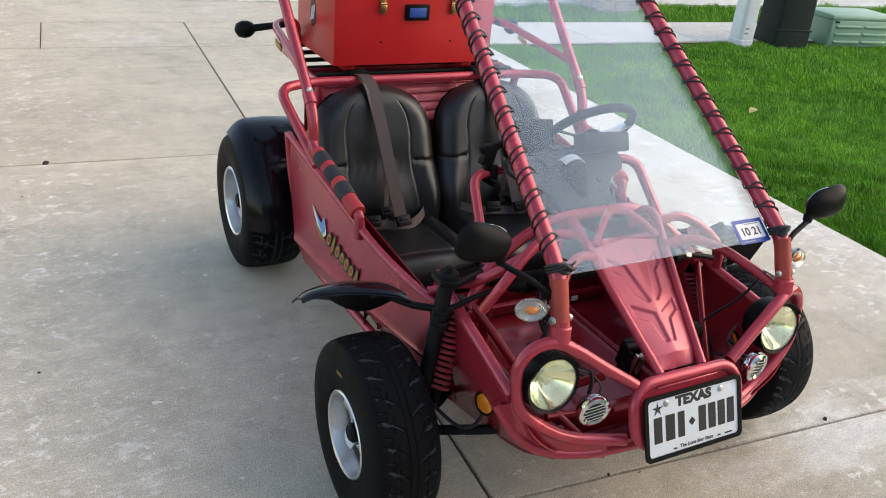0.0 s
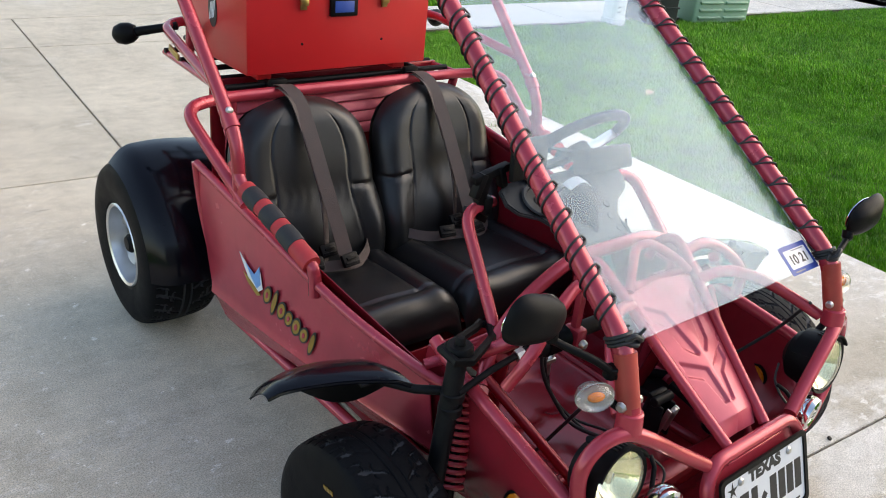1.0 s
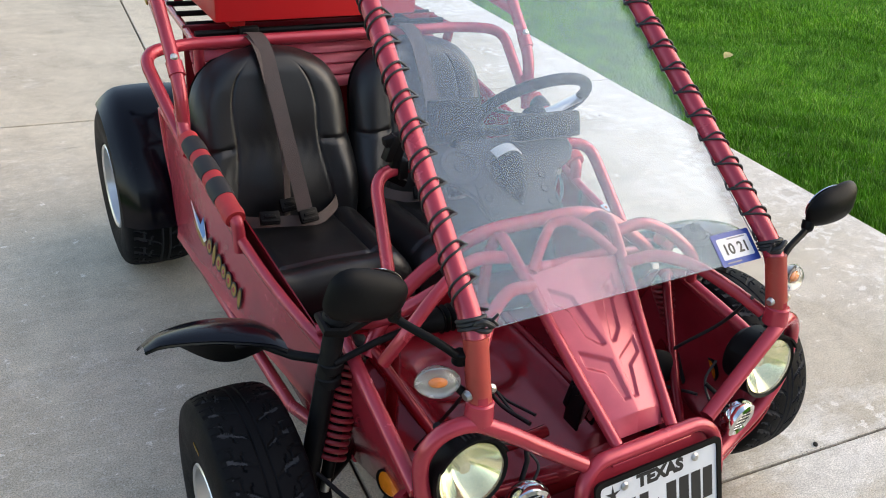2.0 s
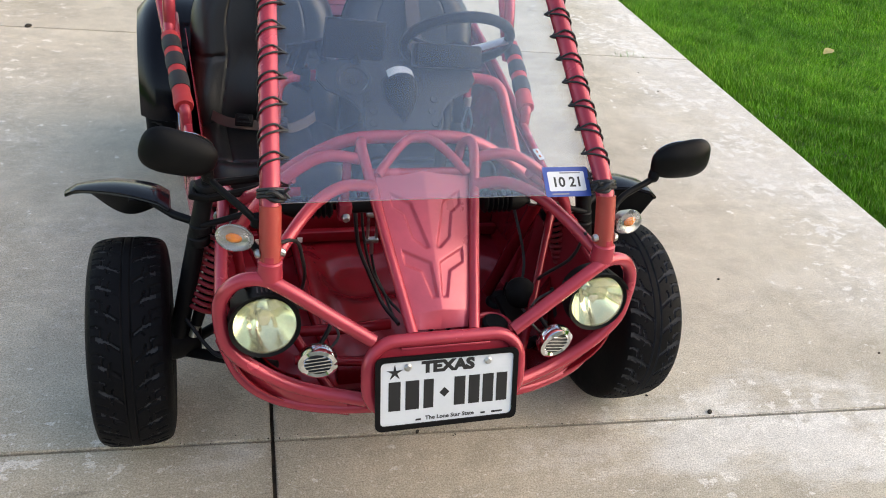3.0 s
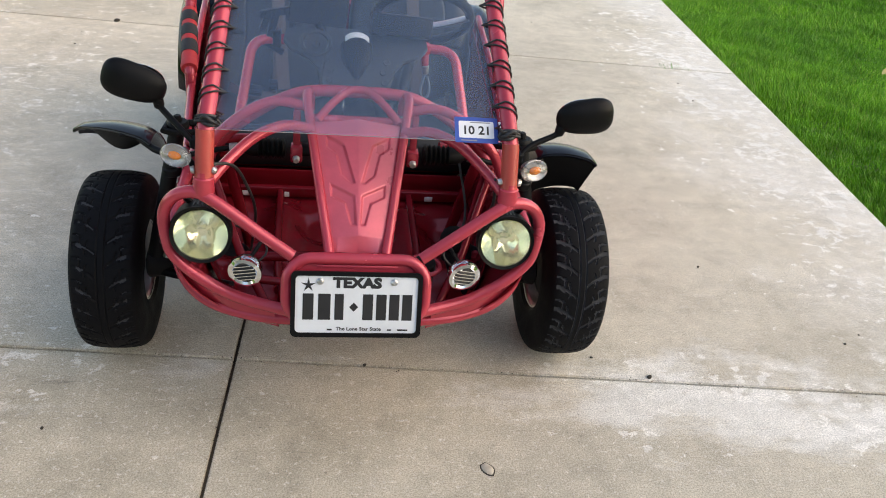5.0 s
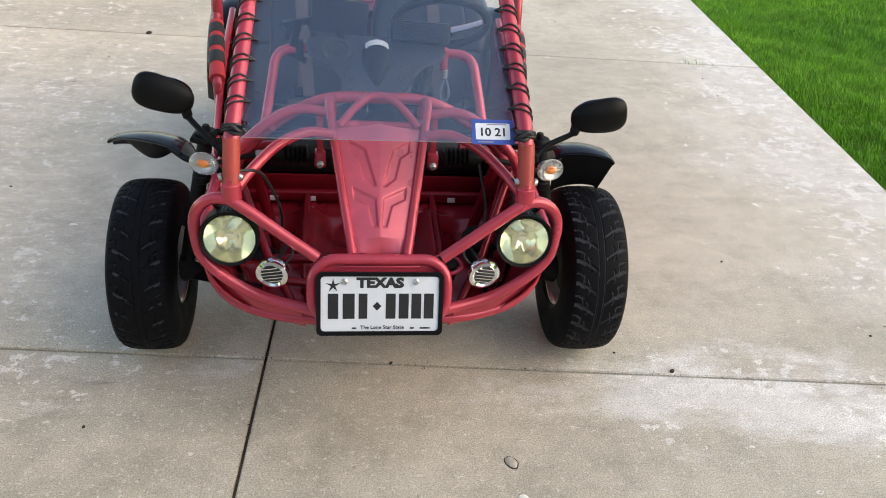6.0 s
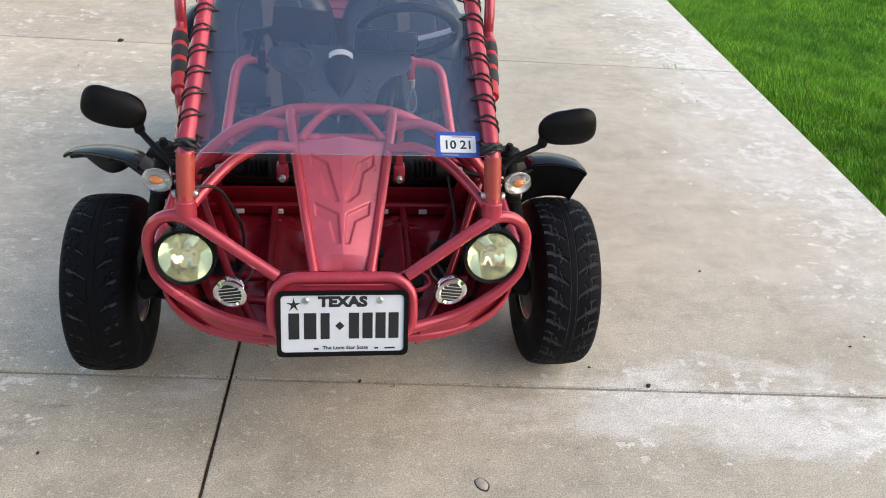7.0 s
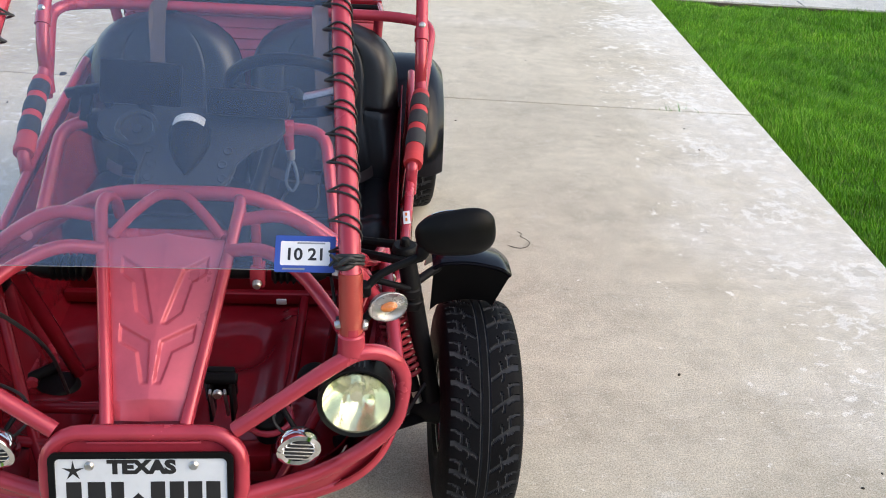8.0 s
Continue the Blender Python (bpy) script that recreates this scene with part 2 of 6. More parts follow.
    lawnward.inputs["From Min"].default_value, lawnward.inputs["From Max"].default_value = 0.25, 1.05
    lawnward.inputs["To Min"].default_value = 0.28
    l.new(sep.outputs["X"], lawnward.inputs["Value"])
    strip = n.new("ShaderNodeMath")
    strip.operation = "MULTIPLY"
    l.new(band.outputs[0], strip.inputs[0])
    l.new(lawnward.outputs[0], strip.inputs[1])
    bloom_n = n.new("ShaderNodeMath")
    bloom_n.operation = "MULTIPLY_ADD"
    l.new(strip.outputs[0], bloom_n.inputs[0])
    bloom_n.inputs[1].default_value = worn
    l.new(stretched(0.55, 1.0, 5.0, 9.0, 0.70).outputs[0], bloom_n.inputs[2])
    bloom = ramp(n, l, bloom_n.outputs[0], ((0.62, (0, 0, 0)), (0.76, (0.80,) * 3))).outputs[0]
    c = mix(n, l, bloom, c, (0.80, 0.765, 0.70))
    # flakes where the skin has come off: sharp-edged islands, thick along the joint and the lawn, rare elsewhere
    spots = n.new("ShaderNodeMath")
    spots.operation = "MAXIMUM"
    l.new(strip.outputs[0], spots.inputs[0])
    lawn_side = n.new("ShaderNodeMapRange")
    lawn_side.interpolation_type = "SMOOTHSTEP"
    lawn_side.inputs["From Min"].default_value, lawn_side.inputs["From Max"].default_value = 1.2, 2.2
    lawn_side.inputs["To Max"].default_value = 0.85
    l.new(sep.outputs["X"], lawn_side.inputs["Value"])
    l.new(lawn_side.outputs[0], spots.inputs[1])
    patchy = n.new("ShaderNodeMath")
    patchy.operation = "MULTIPLY"
    far_side = n.new("ShaderNodeMath")
    far_side.operation = "MULTIPLY_ADD"
    l.new(left.outputs[0], far_side.inputs[0])
    far_side.inputs[1].default_value = 2.2
    l.new(spots.outputs[0], far_side.inputs[2])
    l.new(far_side.outputs[0], patchy.inputs[0])
    l.new(ramp(n, l, noise_tex(n, l, 2.6, 4.0, 0.6).outputs[0], ((0.40, (0.15,) * 3), (0.60, (1.0,) * 3))).outputs[0], patchy.inputs[1])
    islands = n.new("ShaderNodeMath")
    islands.operation = "MULTIPLY_ADD"
    l.new(patchy.outputs[0], islands.inputs[0])
    islands.inputs[1].default_value = worn * 0.85
    l.new(stretched(0.85, 1.0, 20.0, 6.0, 0.62).outputs[0], islands.inputs[2])
    flaked = ramp(n, l, islands.outputs[0], ((0.68, (0, 0, 0)), (0.705, (0.85,) * 3))).outputs[0]
    c = mix(n, l, flaked, c, (0.84, 0.80, 0.73))
    small = ramp(n, l, stretched(0.65, 1.15, 38.0, 5.0, 0.7).outputs[0], ((0.555, (0, 0, 0)), (0.585, (0.70,) * 3))).outputs[0]
    large = ramp(n, l, stretched(0.85, 1.0, 10.0, 9.0, 0.70).outputs[0], ((0.555, (0, 0, 0)), (0.60, (0.65,) * 3))).outputs[0]
    pale = mix(n, l, 1.0, mix(n, l, 1.0, small, large, "SCREEN"), zone, "MULTIPLY")
    c = mix(n, l, pale, c, (0.84, 0.79, 0.725))
    # shade on the slabs before the joint, painted darker, thinning towards the lawn
    side = n.new("ShaderNodeMapRange")
    side.interpolation_type = "SMOOTHSTEP"
    side.inputs["From Min"].default_value, side.inputs["From Max"].default_value = 1.5, 0.0
    l.new(sep.outputs["X"], side.inputs["Value"])
    front = n.new("ShaderNodeMapRange")
    front.interpolation_type = "SMOOTHSTEP"
    front.inputs["From Min"].default_value, front.inputs["From Max"].default_value = 0.50, -0.15
    l.new(off.outputs[0], front.inputs["Value"])
    veil = n.new("ShaderNodeMath")
    veil.operation = "MULTIPLY"
    l.new(side.outputs[0], veil.inputs[0])
    l.new(front.outputs[0], veil.inputs[1])
    shade_mask = n.new("ShaderNodeMath")
    shade_mask.operation = "MULTIPLY"
    l.new(veil.outputs[0], shade_mask.inputs[0])
    l.new(ramp(n, l, noise_tex(n, l, 2.2, 6.0, 0.65).outputs[0], ((0.30, (0.45,) * 3), (0.62, (1.0,) * 3))).outputs[0], shade_mask.inputs[1])
    if worn:
        c = mix(n, l, shade_mask.outputs[0], c, mix(n, l, 1.0, c, (0.70, 0.70, 0.69), "MULTIPLY"))
    if worn:
        # warm tint on the left offsets the blue skylight falling there
        left_tint = n.new("ShaderNodeMath")
        left_tint.operation, left_tint.use_clamp = "MULTIPLY", True
        l.new(left.outputs[0], left_tint.inputs[0])
        left_tint.inputs[1].default_value = 4.4
        c = mix(n, l, left_tint.outputs[0], c, mix(n, l, 1.0, c, (1.05, 0.985, 0.935), "MULTIPLY"))
    mottle = ramp(n, l, stretched(0.9, 1.0, 14.0, 6.0, 0.65).outputs[0], ((0.36, (0.91,) * 3), (0.64, (1.07,) * 3))).outputs[0]
    c = mix(n, l, 0.9, c, mottle, "MULTIPLY")
    streak = ramp(n, l, stretched(0.35, 2.2, 4.0, 5.0, 0.6).outputs[0], ((0.3, (0.88,) * 3), (0.65, (1.05,) * 3))).outputs[0]
    c = mix(n, l, 0.5, c, streak, "MULTIPLY")
    chips = ramp(n, l, fine.outputs[0], ((0.55, (0, 0, 0)), (0.64, (0.6,) * 3))).outputs[0]
    c = mix(n, l, chips, c, (0.74, 0.70, 0.62))
    pits = ramp(n, l, noise_tex(n, l, 60.0, 4.0, 0.7).outputs[0], ((0.30, (0.40,) * 3), (0.36, (1.0,) * 3))).outputs[0]
    c = mix(n, l, 0.7, c, pits, "MULTIPLY")
    scuffs = ramp(n, l, stretched(0.5, 2.6, 9.0, 6.0, 0.7).outputs[0], ((0.29, (0.62,) * 3), (0.37, (1.0,) * 3))).outputs[0]
    c = mix(n, l, 0.7, c, scuffs, "MULTIPLY")
    specks = ramp(n, l, sand.outputs[0], ((0.34, (0.62,) * 3), (0.60, (1.18,) * 3))).outputs[0]
    c = mix(n, l, 1.0, c, specks, "MULTIPLY")
    info = n.new("ShaderNodeObjectInfo")
    tone = ramp(n, l, info.outputs["Random"], ((0.0, (0.94,) * 3), (1.0, (1.04,) * 3))).outputs[0]
    c = mix(n, l, 1.0, c, tone, "MULTIPLY")
    l.new(c, b.inputs["Base Color"])
    b.inputs["Roughness"].default_value = 0.8
    b.inputs["Specular IOR Level"].default_value = 0.35
    add = n.new("ShaderNodeMath")
    add.operation = "MULTIPLY_ADD"
    l.new(fine.outputs[0], add.inputs[0])
    add.inputs[1].default_value = 1.2
    l.new(sand.outputs[0], add.inputs[2])
    bump(n, l, add.outputs[0], 0.4, 0.004, b)
    return m


CONCRETE = make_concrete("driveway_concrete", (0.585, 0.520, 0.412), (0.685, 0.610, 0.484), 0.30)
PALE_CONCRETE = make_concrete("sidewalk_concrete", (0.70, 0.67, 0.61), (0.76, 0.73, 0.67))
JOINT = surface("joint_filler", (0.085, 0.064, 0.042), 0.9, 0.0, 0.5, 14.0, 90.0, 0.5, (0.2, 0.18, 0.15), 0.4)
ADDED_WALL = surface("house_brick", (0.40, 0.36, 0.31), 0.85, 0.0, 0.35, 3.0, 60.0, 0.5, (0.15, 0.12, 0.10), 0.4)
SOIL = surface("soil", (0.036, 0.062, 0.014), 0.95, 0.0, 0.4, 5.0, 60.0, 0.8, (0.06, 0.07, 0.02), 0.5)


def make_grass():
    m, n, l, b = nodes_of("grass_blades")
    geo = n.new("ShaderNodeNewGeometry")
    patch = noise_tex(n, l, 0.9, 4.0)
    isl = ramp(n, l, geo.outputs["Random Per Island"], ((0.0, (0.045, 0.185, 0.008)), (0.6, (0.125, 0.39, 0.014)), (0.93, (0.20, 0.50, 0.03)), (1.0, (0.33, 0.38, 0.11)))).outputs[0]
    pt = ramp(n, l, patch.outputs[0], ((0.38, (0.8, 0.85, 0.75)), (0.62, (1.25, 1.12, 1.15)))).outputs[0]
    lumps = ramp(n, l, noise_tex(n, l, 5.5, 5.0, 0.65).outputs[0], ((0.36, (0.70, 0.74, 0.64)), (0.60, (1.22, 1.16, 1.2)))).outputs[0]
    c = mix(n, l, 1.0, mix(n, l, 1.0, isl, pt, "MULTIPLY"), lumps, "MULTIPLY")
    l.new(c, b.inputs["Base Color"])
    b.inputs["Roughness"].default_value = 0.55
    b.inputs["Specular IOR Level"].default_value = 0.3
    return m


GRASS = make_grass()


# ---- mesh helpers ----
def V(*a):
    return Vector(a)


def finish(name, bm, mat, sharp=38):
    bmesh.ops.remove_doubles(bm, verts=bm.verts, dist=1e-6)
    bmesh.ops.recalc_face_normals(bm, faces=bm.faces)
    me = bpy.data.meshes.new(name)
    bm.to_mesh(me)
    bm.free()
    me.materials.append(mat)
    me.shade_smooth()
    me.set_sharp_from_angle(angle=radians(sharp))
    return me


def part(name, bm, mat, parent, label="", sharp=38):
    """One mesh object under a thing or a part."""
    ob = new(name, finish(name, bm, mat, sharp))
    ob.parent = parent
    return tagged(ob, label)


def twin(ob, name=""):
    """The mirror image of a part, across the middle of its thing, with its own sub-parts mirrored."""
    def flipped(o, par):
        me = o.data.copy()
        me.transform(Matrix.Diagonal((-1, 1, 1, 1)))
        me.flip_normals()
        c = new(o.name.split(".")[0], me)
        c.parent = par
        if "label" in o:
            c["label"] = o["label"]
        for k in o.children:
            flipped(k, c)
        return c
    return flipped(ob, ob.parent)


def empty(name, m, label, category, kind="", group=""):
    ob = new(name)
    ob.matrix_world = m
    ob.empty_display_size = 0.1
    return tagged(ob, label, category, group, kind)


def catmull(pts, k=6, closed=False):
    p = [Vector(q) for q in pts]
    n = len(p)
    out = []
    for i in range(n if closed else n - 1):
        if closed:
            a, b, c, d = p[i - 1], p[i], p[(i + 1) % n], p[(i + 2) % n]
        else:
            b, c = p[i], p[i + 1]
            a = p[i - 1] if i else b * 2 - c
            d = p[i + 2] if i + 2 < n else c * 2 - b
        for j in range(k):
            t = j / k
            out.append(0.5 * (2 * b + (c - a) * t + (2 * a - 5 * b + 4 * c - d) * t * t + (3 * b - a - 3 * c + d) * t ** 3))
    if not closed:
        out.append(p[-1])
    return out


def fillet(pts, rad, k=6, closed=False):
    """A line with its corners rounded."""
    p = [Vector(q) for q in pts]
    n = len(p)
    out = []
    for i in range(n):
        if not closed and i in (0, n - 1):
            out.append(p[i])
            continue
        a, b, c = p[i - 1], p[i], p[(i + 1) % n]
        u, w = (a - b), (c - b)
        r = min(rad, u.length * 0.45, w.length * 0.45)
        s, e = b + u.normalized() * r, b + w.normalized() * r
        for j in range(k + 1):
            t = j / k
            out.append(s * (1 - t) ** 2 + b * 2 * t * (1 - t) + e * t * t)
    return out


def sweep(bm, pts, r, n=12, closed=False, flat=1.0, up=None):
    """A round bar along a line; flat squashes it along its second axis."""
    p = [Vector(q) for q in pts]
    m = len(p)
    rs = r if isinstance(r, (list, tuple)) else [r] * m
    rings = []
    t0 = (p[1] - p[0]).normalized()
    ref = Vector(up) if up else (Vector((0, 0, 1)) if abs(t0.z) < 0.9 else Vector((1, 0, 0)))
    nrm = (ref - t0 * ref.dot(t0)).normalized()
    for i in range(m):
        a = p[i - 1] if (i or closed) else p[i]
        b = p[(i + 1) % m] if (i < m - 1 or closed) else p[i]
        t = (b - a).normalized()
        nrm = (nrm - t * nrm.dot(t)).normalized()
        bi = t.cross(nrm)
        rings.append([bm.verts.new(p[i] + (nrm * math.cos(k * math.tau / n) * flat + bi * math.sin(k * math.tau / n)) * rs[i]) for k in range(n)])
    for i in range(m if closed else m - 1):
        q, s = rings[i], rings[(i + 1) % m]
        for k in range(n):
            bm.faces.new((q[k], q[(k + 1) % n], s[(k + 1) % n], s[k]))
    if not closed:
        bm.faces.new(rings[0][::-1])
        bm.faces.new(rings[-1])
    return bm


def rod(pts, r, n=12, **kw):
    return sweep(bmesh.new(), pts, r, n, **kw)


def box(bm, c, s, bevel=0.0, m=None, seg=2):
    r = bmesh.ops.create_cube(bm, size=1.0)
    vs = r["verts"]
    bmesh.ops.scale(bm, vec=s, verts=vs)
    if bevel:
        es = list({e for v in vs for e in v.link_edges})
        g = bmesh.ops.bevel(bm, geom=es, offset=bevel, segments=seg, affect="EDGES", profile=0.5)
        vs = list({v for f in g["faces"] for v in f.verts} | {v for v in vs if v.is_valid})
    mm = Matrix.Translation(c) @ (m or Matrix())
    bmesh.ops.transform(bm, matrix=mm, verts=vs)
    return bm


def lathe(bm, prof, m=None, n=32, closed=False):
    """Turns a profile of (radius, height) about local z."""
    m = m or Matrix()
    rings = []
    for r, h in prof:
        if r < 1e-5:
            rings.append([bm.verts.new(m @ V(0, 0, h))])
        else:
            rings.append([bm.verts.new(m @ V(r * math.cos(k * math.tau / n), r * math.sin(k * math.tau / n), h)) for k in range(n)])
    for a, b in zip(rings, rings[1:] + ([rings[0]] if closed else [])):
        for k in range(n):
            j = (k + 1) % n
            q = [a[0]] if len(a) == 1 else [a[k], a[j]]
            w = [b[0]] if len(b) == 1 else [b[j], b[k]]
            if len(q) + len(w) > 2:
                bm.faces.new(q + w)
    return bm


def aim(p, d):
    """A pose at p whose local z points along d."""
    return Matrix.Translation(p) @ Vector(d).to_track_quat("Z", "Y").to_matrix().to_4x4()


def cyl(bm, p, q, r, r2=None, n=20, bevel=0.0):
    p, q = Vector(p), Vector(q)
    h = (q - p).length
    r2 = r if r2 is None else r2
    b = min(bevel, h * 0.4)
    prof = [(0, 0), (r - b, 0), (r, b), (r2, h - b), (r2 - b, h), (0, h)] if b else [(0, 0), (r, 0), (r2, h), (0, h)]
    return lathe(bm, prof, aim(p, q - p), n)


def slab(bm, outline, depth, m=None, bevel=0.0, seg=1):
    """A plate from a flat outline in local x, y, from z = 0 to depth."""
    m = m or Matrix()
    lo = [bm.verts.new(V(x, y, 0)) for x, y in outline]
    f = bm.faces.new(lo)
    ex = bmesh.ops.extrude_face_region(bm, geom=[f])
    vs = [g for g in ex["geom"] if isinstance(g, bmesh.types.BMVert)]
    bmesh.ops.translate(bm, vec=(0, 0, depth), verts=vs)
    allv = lo + vs
    if bevel:
        top = [e for e in {e for v in vs for e in v.link_edges} if e.verts[0] in vs and e.verts[1] in vs]
        g = bmesh.ops.bevel(bm, geom=top, offset=bevel, segments=seg, affect="EDGES")
        allv = list({v for v in allv if v.is_valid} | {v for ff in g["faces"] for v in ff.verts})
    bmesh.ops.transform(bm, matrix=m, verts=allv)
    return bm


def sheet(bm, f, nu, nv, thick=0.0, closed_u=False):
    """A curved sheet f(u, v), u and v from 0 to 1, with a thickness along its normals."""
    us = nu if closed_u else nu + 1
    pos = [[Vector(f(i / nu, j / nv)) for j in range(nv + 1)] for i in range(us)]
    top = [[bm.verts.new(p) for p in row] for row in pos]
    quads = [(i, j) for i in range(nu) for j in range(nv)]
    for i, j in quads:
        k = (i + 1) % us
        bm.faces.new((top[i][j], top[k][j], top[k][j + 1], top[i][j + 1]))
    if thick:
        def nrm(i, j):
            i0, i1 = max(i - 1, 0), min(i + 1, us - 1)
            j0, j1 = max(j - 1, 0), min(j + 1, nv)
            return (pos[i1][j] - pos[i0][j]).cross(pos[i][j1] - pos[i][j0]).normalized()
        low = [[bm.verts.new(pos[i][j] - nrm(i, j) * thick) for j in range(nv + 1)] for i in range(us)]
        for i, j in quads:
            k = (i + 1) % us
            bm.faces.new((low[i][j], low[i][j + 1], low[k][j + 1], low[k][j]))
        rim = [(i, 0) for i in range(us)] + [(us - 1, j) for j in range(1, nv + 1)] + [(i, nv) for i in range(us - 2, -1, -1)] + [(0, j) for j in range(nv - 1, 0, -1)]
        for (a, b), (c, d) in zip(rim, rim[1:] + rim[:1]):
            bm.faces.new((top[a][b], low[a][b], low[c][d], top[c][d]))
    return bm


def ribbon(pts, width, side, thick=0.0025):
    """A flat strap along a line, wide along side (one direction, or one for each point)."""
    bm = bmesh.new()
    p = [Vector(q) for q in pts]
    rows = []
    for i, q in enumerate(p):
        t = (p[min(i + 1, len(p) - 1)] - p[max(i - 1, 0)]).normalized()
        s = Vector(side[i] if isinstance(side, list) else side)
        s = (s - t * s.dot(t)).normalized() * width / 2
        nn = t.cross(s).normalized() * thick / 2
        rows.append([bm.verts.new(q + s + nn), bm.verts.new(q - s + nn), bm.verts.new(q - s - nn), bm.verts.new(q + s - nn)])
    for a, b in zip(rows, rows[1:]):
        for k in range(4):
            bm.faces.new((a[k], a[(k + 1) % 4], b[(k + 1) % 4], b[k]))
    bm.faces.new(rows[0])
    bm.faces.new(rows[-1][::-1])
    return bm


def lettering(text, size, m, depth=0.0006, wide=1.0, bold=0.0):
    """Raised letters of the built-in font as a bmesh, centred, in the local x, y plane of m."""
    cu = bpy.data.curves.new("letters", "FONT")
    cu.body, cu.size, cu.extrude, cu.offset, cu.resolution_u = text, size, depth / 2, bold, 3
    cu.align_x, cu.align_y = "CENTER", "CENTER"
    tmp = new("letters", cu)
    me = bpy.data.meshes.new_from_object(tmp.evaluated_get(bpy.context.evaluated_depsgraph_get()))
    bm = bmesh.new()
    bm.from_mesh(me)
    bpy.data.objects.remove(tmp)
    bpy.data.curves.remove(cu)
    bpy.data.meshes.remove(me)
    bmesh.ops.transform(bm, matrix=m @ Matrix.Diagonal((wide, 1, 1, 1)), verts=bm.verts)
    return bm


def rrect(w, h, r, k=5):
    """A rounded rectangle's outline."""
    out = []
    for cx, cy, a0 in ((w / 2 - r, h / 2 - r, 0), (-w / 2 + r, h / 2 - r, 90), (-w / 2 + r, -h / 2 + r, 180), (w / 2 - r, -h / 2 + r, 270)):
        for j in range(k + 1):
            a = radians(a0 + 90 * j / k)
            out.append((cx + r * math.cos(a), cy + r * math.sin(a)))
    return out


# ---- ground ----
def drive(u, v, z=0.0):
    """A place on the driveway: u across it, v along it towards the street."""
    return V(u + 0.041 * v, v - 0.065 * u, z)


def structure(name, bm, mat, label, category, kind="structure"):
    return tagged(new(name, finish(name, bm, mat)), label, category, "", kind)


def ground_sheet():
    bm = bmesh.new()
    bmesh.ops.create_grid(bm, x_segments=40, y_segments=40, size=400)
    for v in bm.verts:
        v.co.z = -0.05
    return structure("ground", bm, SOIL, "dark soil under the lawns and paving", "ground")


def paving(parent, name, cells, mat, top=0.0, gap=0.010, soft=0.003, thick=0.1):
    """Poured slabs, one object each, in driveway coordinates, with rounded edges and open joints."""
    for u0, u1, v0, v1 in cells:
        bm = bmesh.new()
        g, k = gap / 2, gap * 0.45
        c = [drive(u0 + g, v0 + k), drive(u1 - g, v0 + k), drive(u1 - g, v1 - k), drive(u0 + g, v1 - k)]
        slab(bm, [(p.x, p.y) for p in c], thick, Matrix.Translation((0, 0, top - thick)), soft, 2)
        part(name, bm, mat, parent)


ground_sheet()
JU, EDGE_R, EDGE_L = -0.440, 2.225, -3.10
bm = bmesh.new()
c = [drive(EDGE_L, -9.6), drive(EDGE_R, -9.6), drive(EDGE_R, 10.2), drive(EDGE_L, 10.2)]
slab(bm, [(p.x, p.y) for p in c], 0.03, Matrix.Translation((0, 0, -0.043)))
driveway = structure("driveway", bm, JOINT, "weathered beige concrete driveway slabs with dark joints", "driveway")
rows_v = [-9.55, -6.55, -3.55, -0.555, 2.446, 5.447, 8.09]
paving(driveway, "slab", [(a, b, v0, v1) for v0, v1 in zip(rows_v, rows_v[1:]) for a, b in ((EDGE_L, JU), (JU, EDGE_R))], CONCRETE)
paving(driveway, "slab", [(EDGE_L, -1.66, 8.09, 9.08), (-1.66, JU, 8.09, 9.08), (JU, EDGE_R, 8.09, 9.08), (EDGE_L, EDGE_R + 0.35, 9.08, 10.15)], CONCRETE)
# sidewalk
bm = bmesh.new()
c = [drive(EDGE_R + 0.005, 8.07), drive(14, 8.07), drive(14, 9.1), drive(EDGE_R + 0.005, 9.1)]
slab(bm, [(p.x, p.y) for p in c], 0.03, Matrix.Translation((0, 0, -0.043)))
sidewalk = structure("sidewalk", bm, JOINT, "pale concrete sidewalk squares between strips of lawn", "sidewalk")
paving(sidewalk, "slab", [(EDGE_R + 0.01 + 1.3 * i, EDGE_R + 0.01 + 1.3 * (i + 1), 8.09, 9.08) for i in range(9)], PALE_CONCRETE)
bm = bmesh.new()
c = [drive(-60, 8.08), drive(EDGE_L - 0.005, 8.08), drive(EDGE_L - 0.005, 9.08), drive(-60, 9.08)]
slab(bm, [(p.x, p.y) for p in c], 0.04, Matrix.Translation((0, 0, -0.044)), 0.005)
structure("sidewalk", bm, PALE_CONCRETE, "pale concrete sidewalk beyond the driveway", "sidewalk")
# street with kerb
bm = bmesh.new()
c = [drive(-80, 10.5), drive(80, 10.5), drive(80, 18), drive(-80, 18)]
slab(bm, [(p.x, p.y) for p in c], 0.02, Matrix.Translation((0, 0, -0.12 + 0.075)))
structure("road", bm, PALE_CONCRETE, "pale concrete residential street", "road")
bm = bmesh.new()
c = [drive(-80, 10.15), drive(80, 10.15), drive(80, 10.5), drive(-80, 10.5)]
slab(bm, [(p.x, p.y) for p in c], 0.1, Matrix.Translation((0, 0, -0.09)), 0.02, 2)
structure("kerb", bm, PALE_CONCRETE, "rounded concrete kerb along the street", "kerb")
# neighbouring driveway
bm = bmesh.new()
slab(bm, [(11.25, -8), (16.5, -8), (16.5, 9.4), (11.05, 9.7)], 0.05, Matrix.Translation((0, 0, -0.05)), 0.006)
structure("neighbour_driveway", bm, PALE_CONCRETE, "pale concrete driveway of the next house", "driveway")


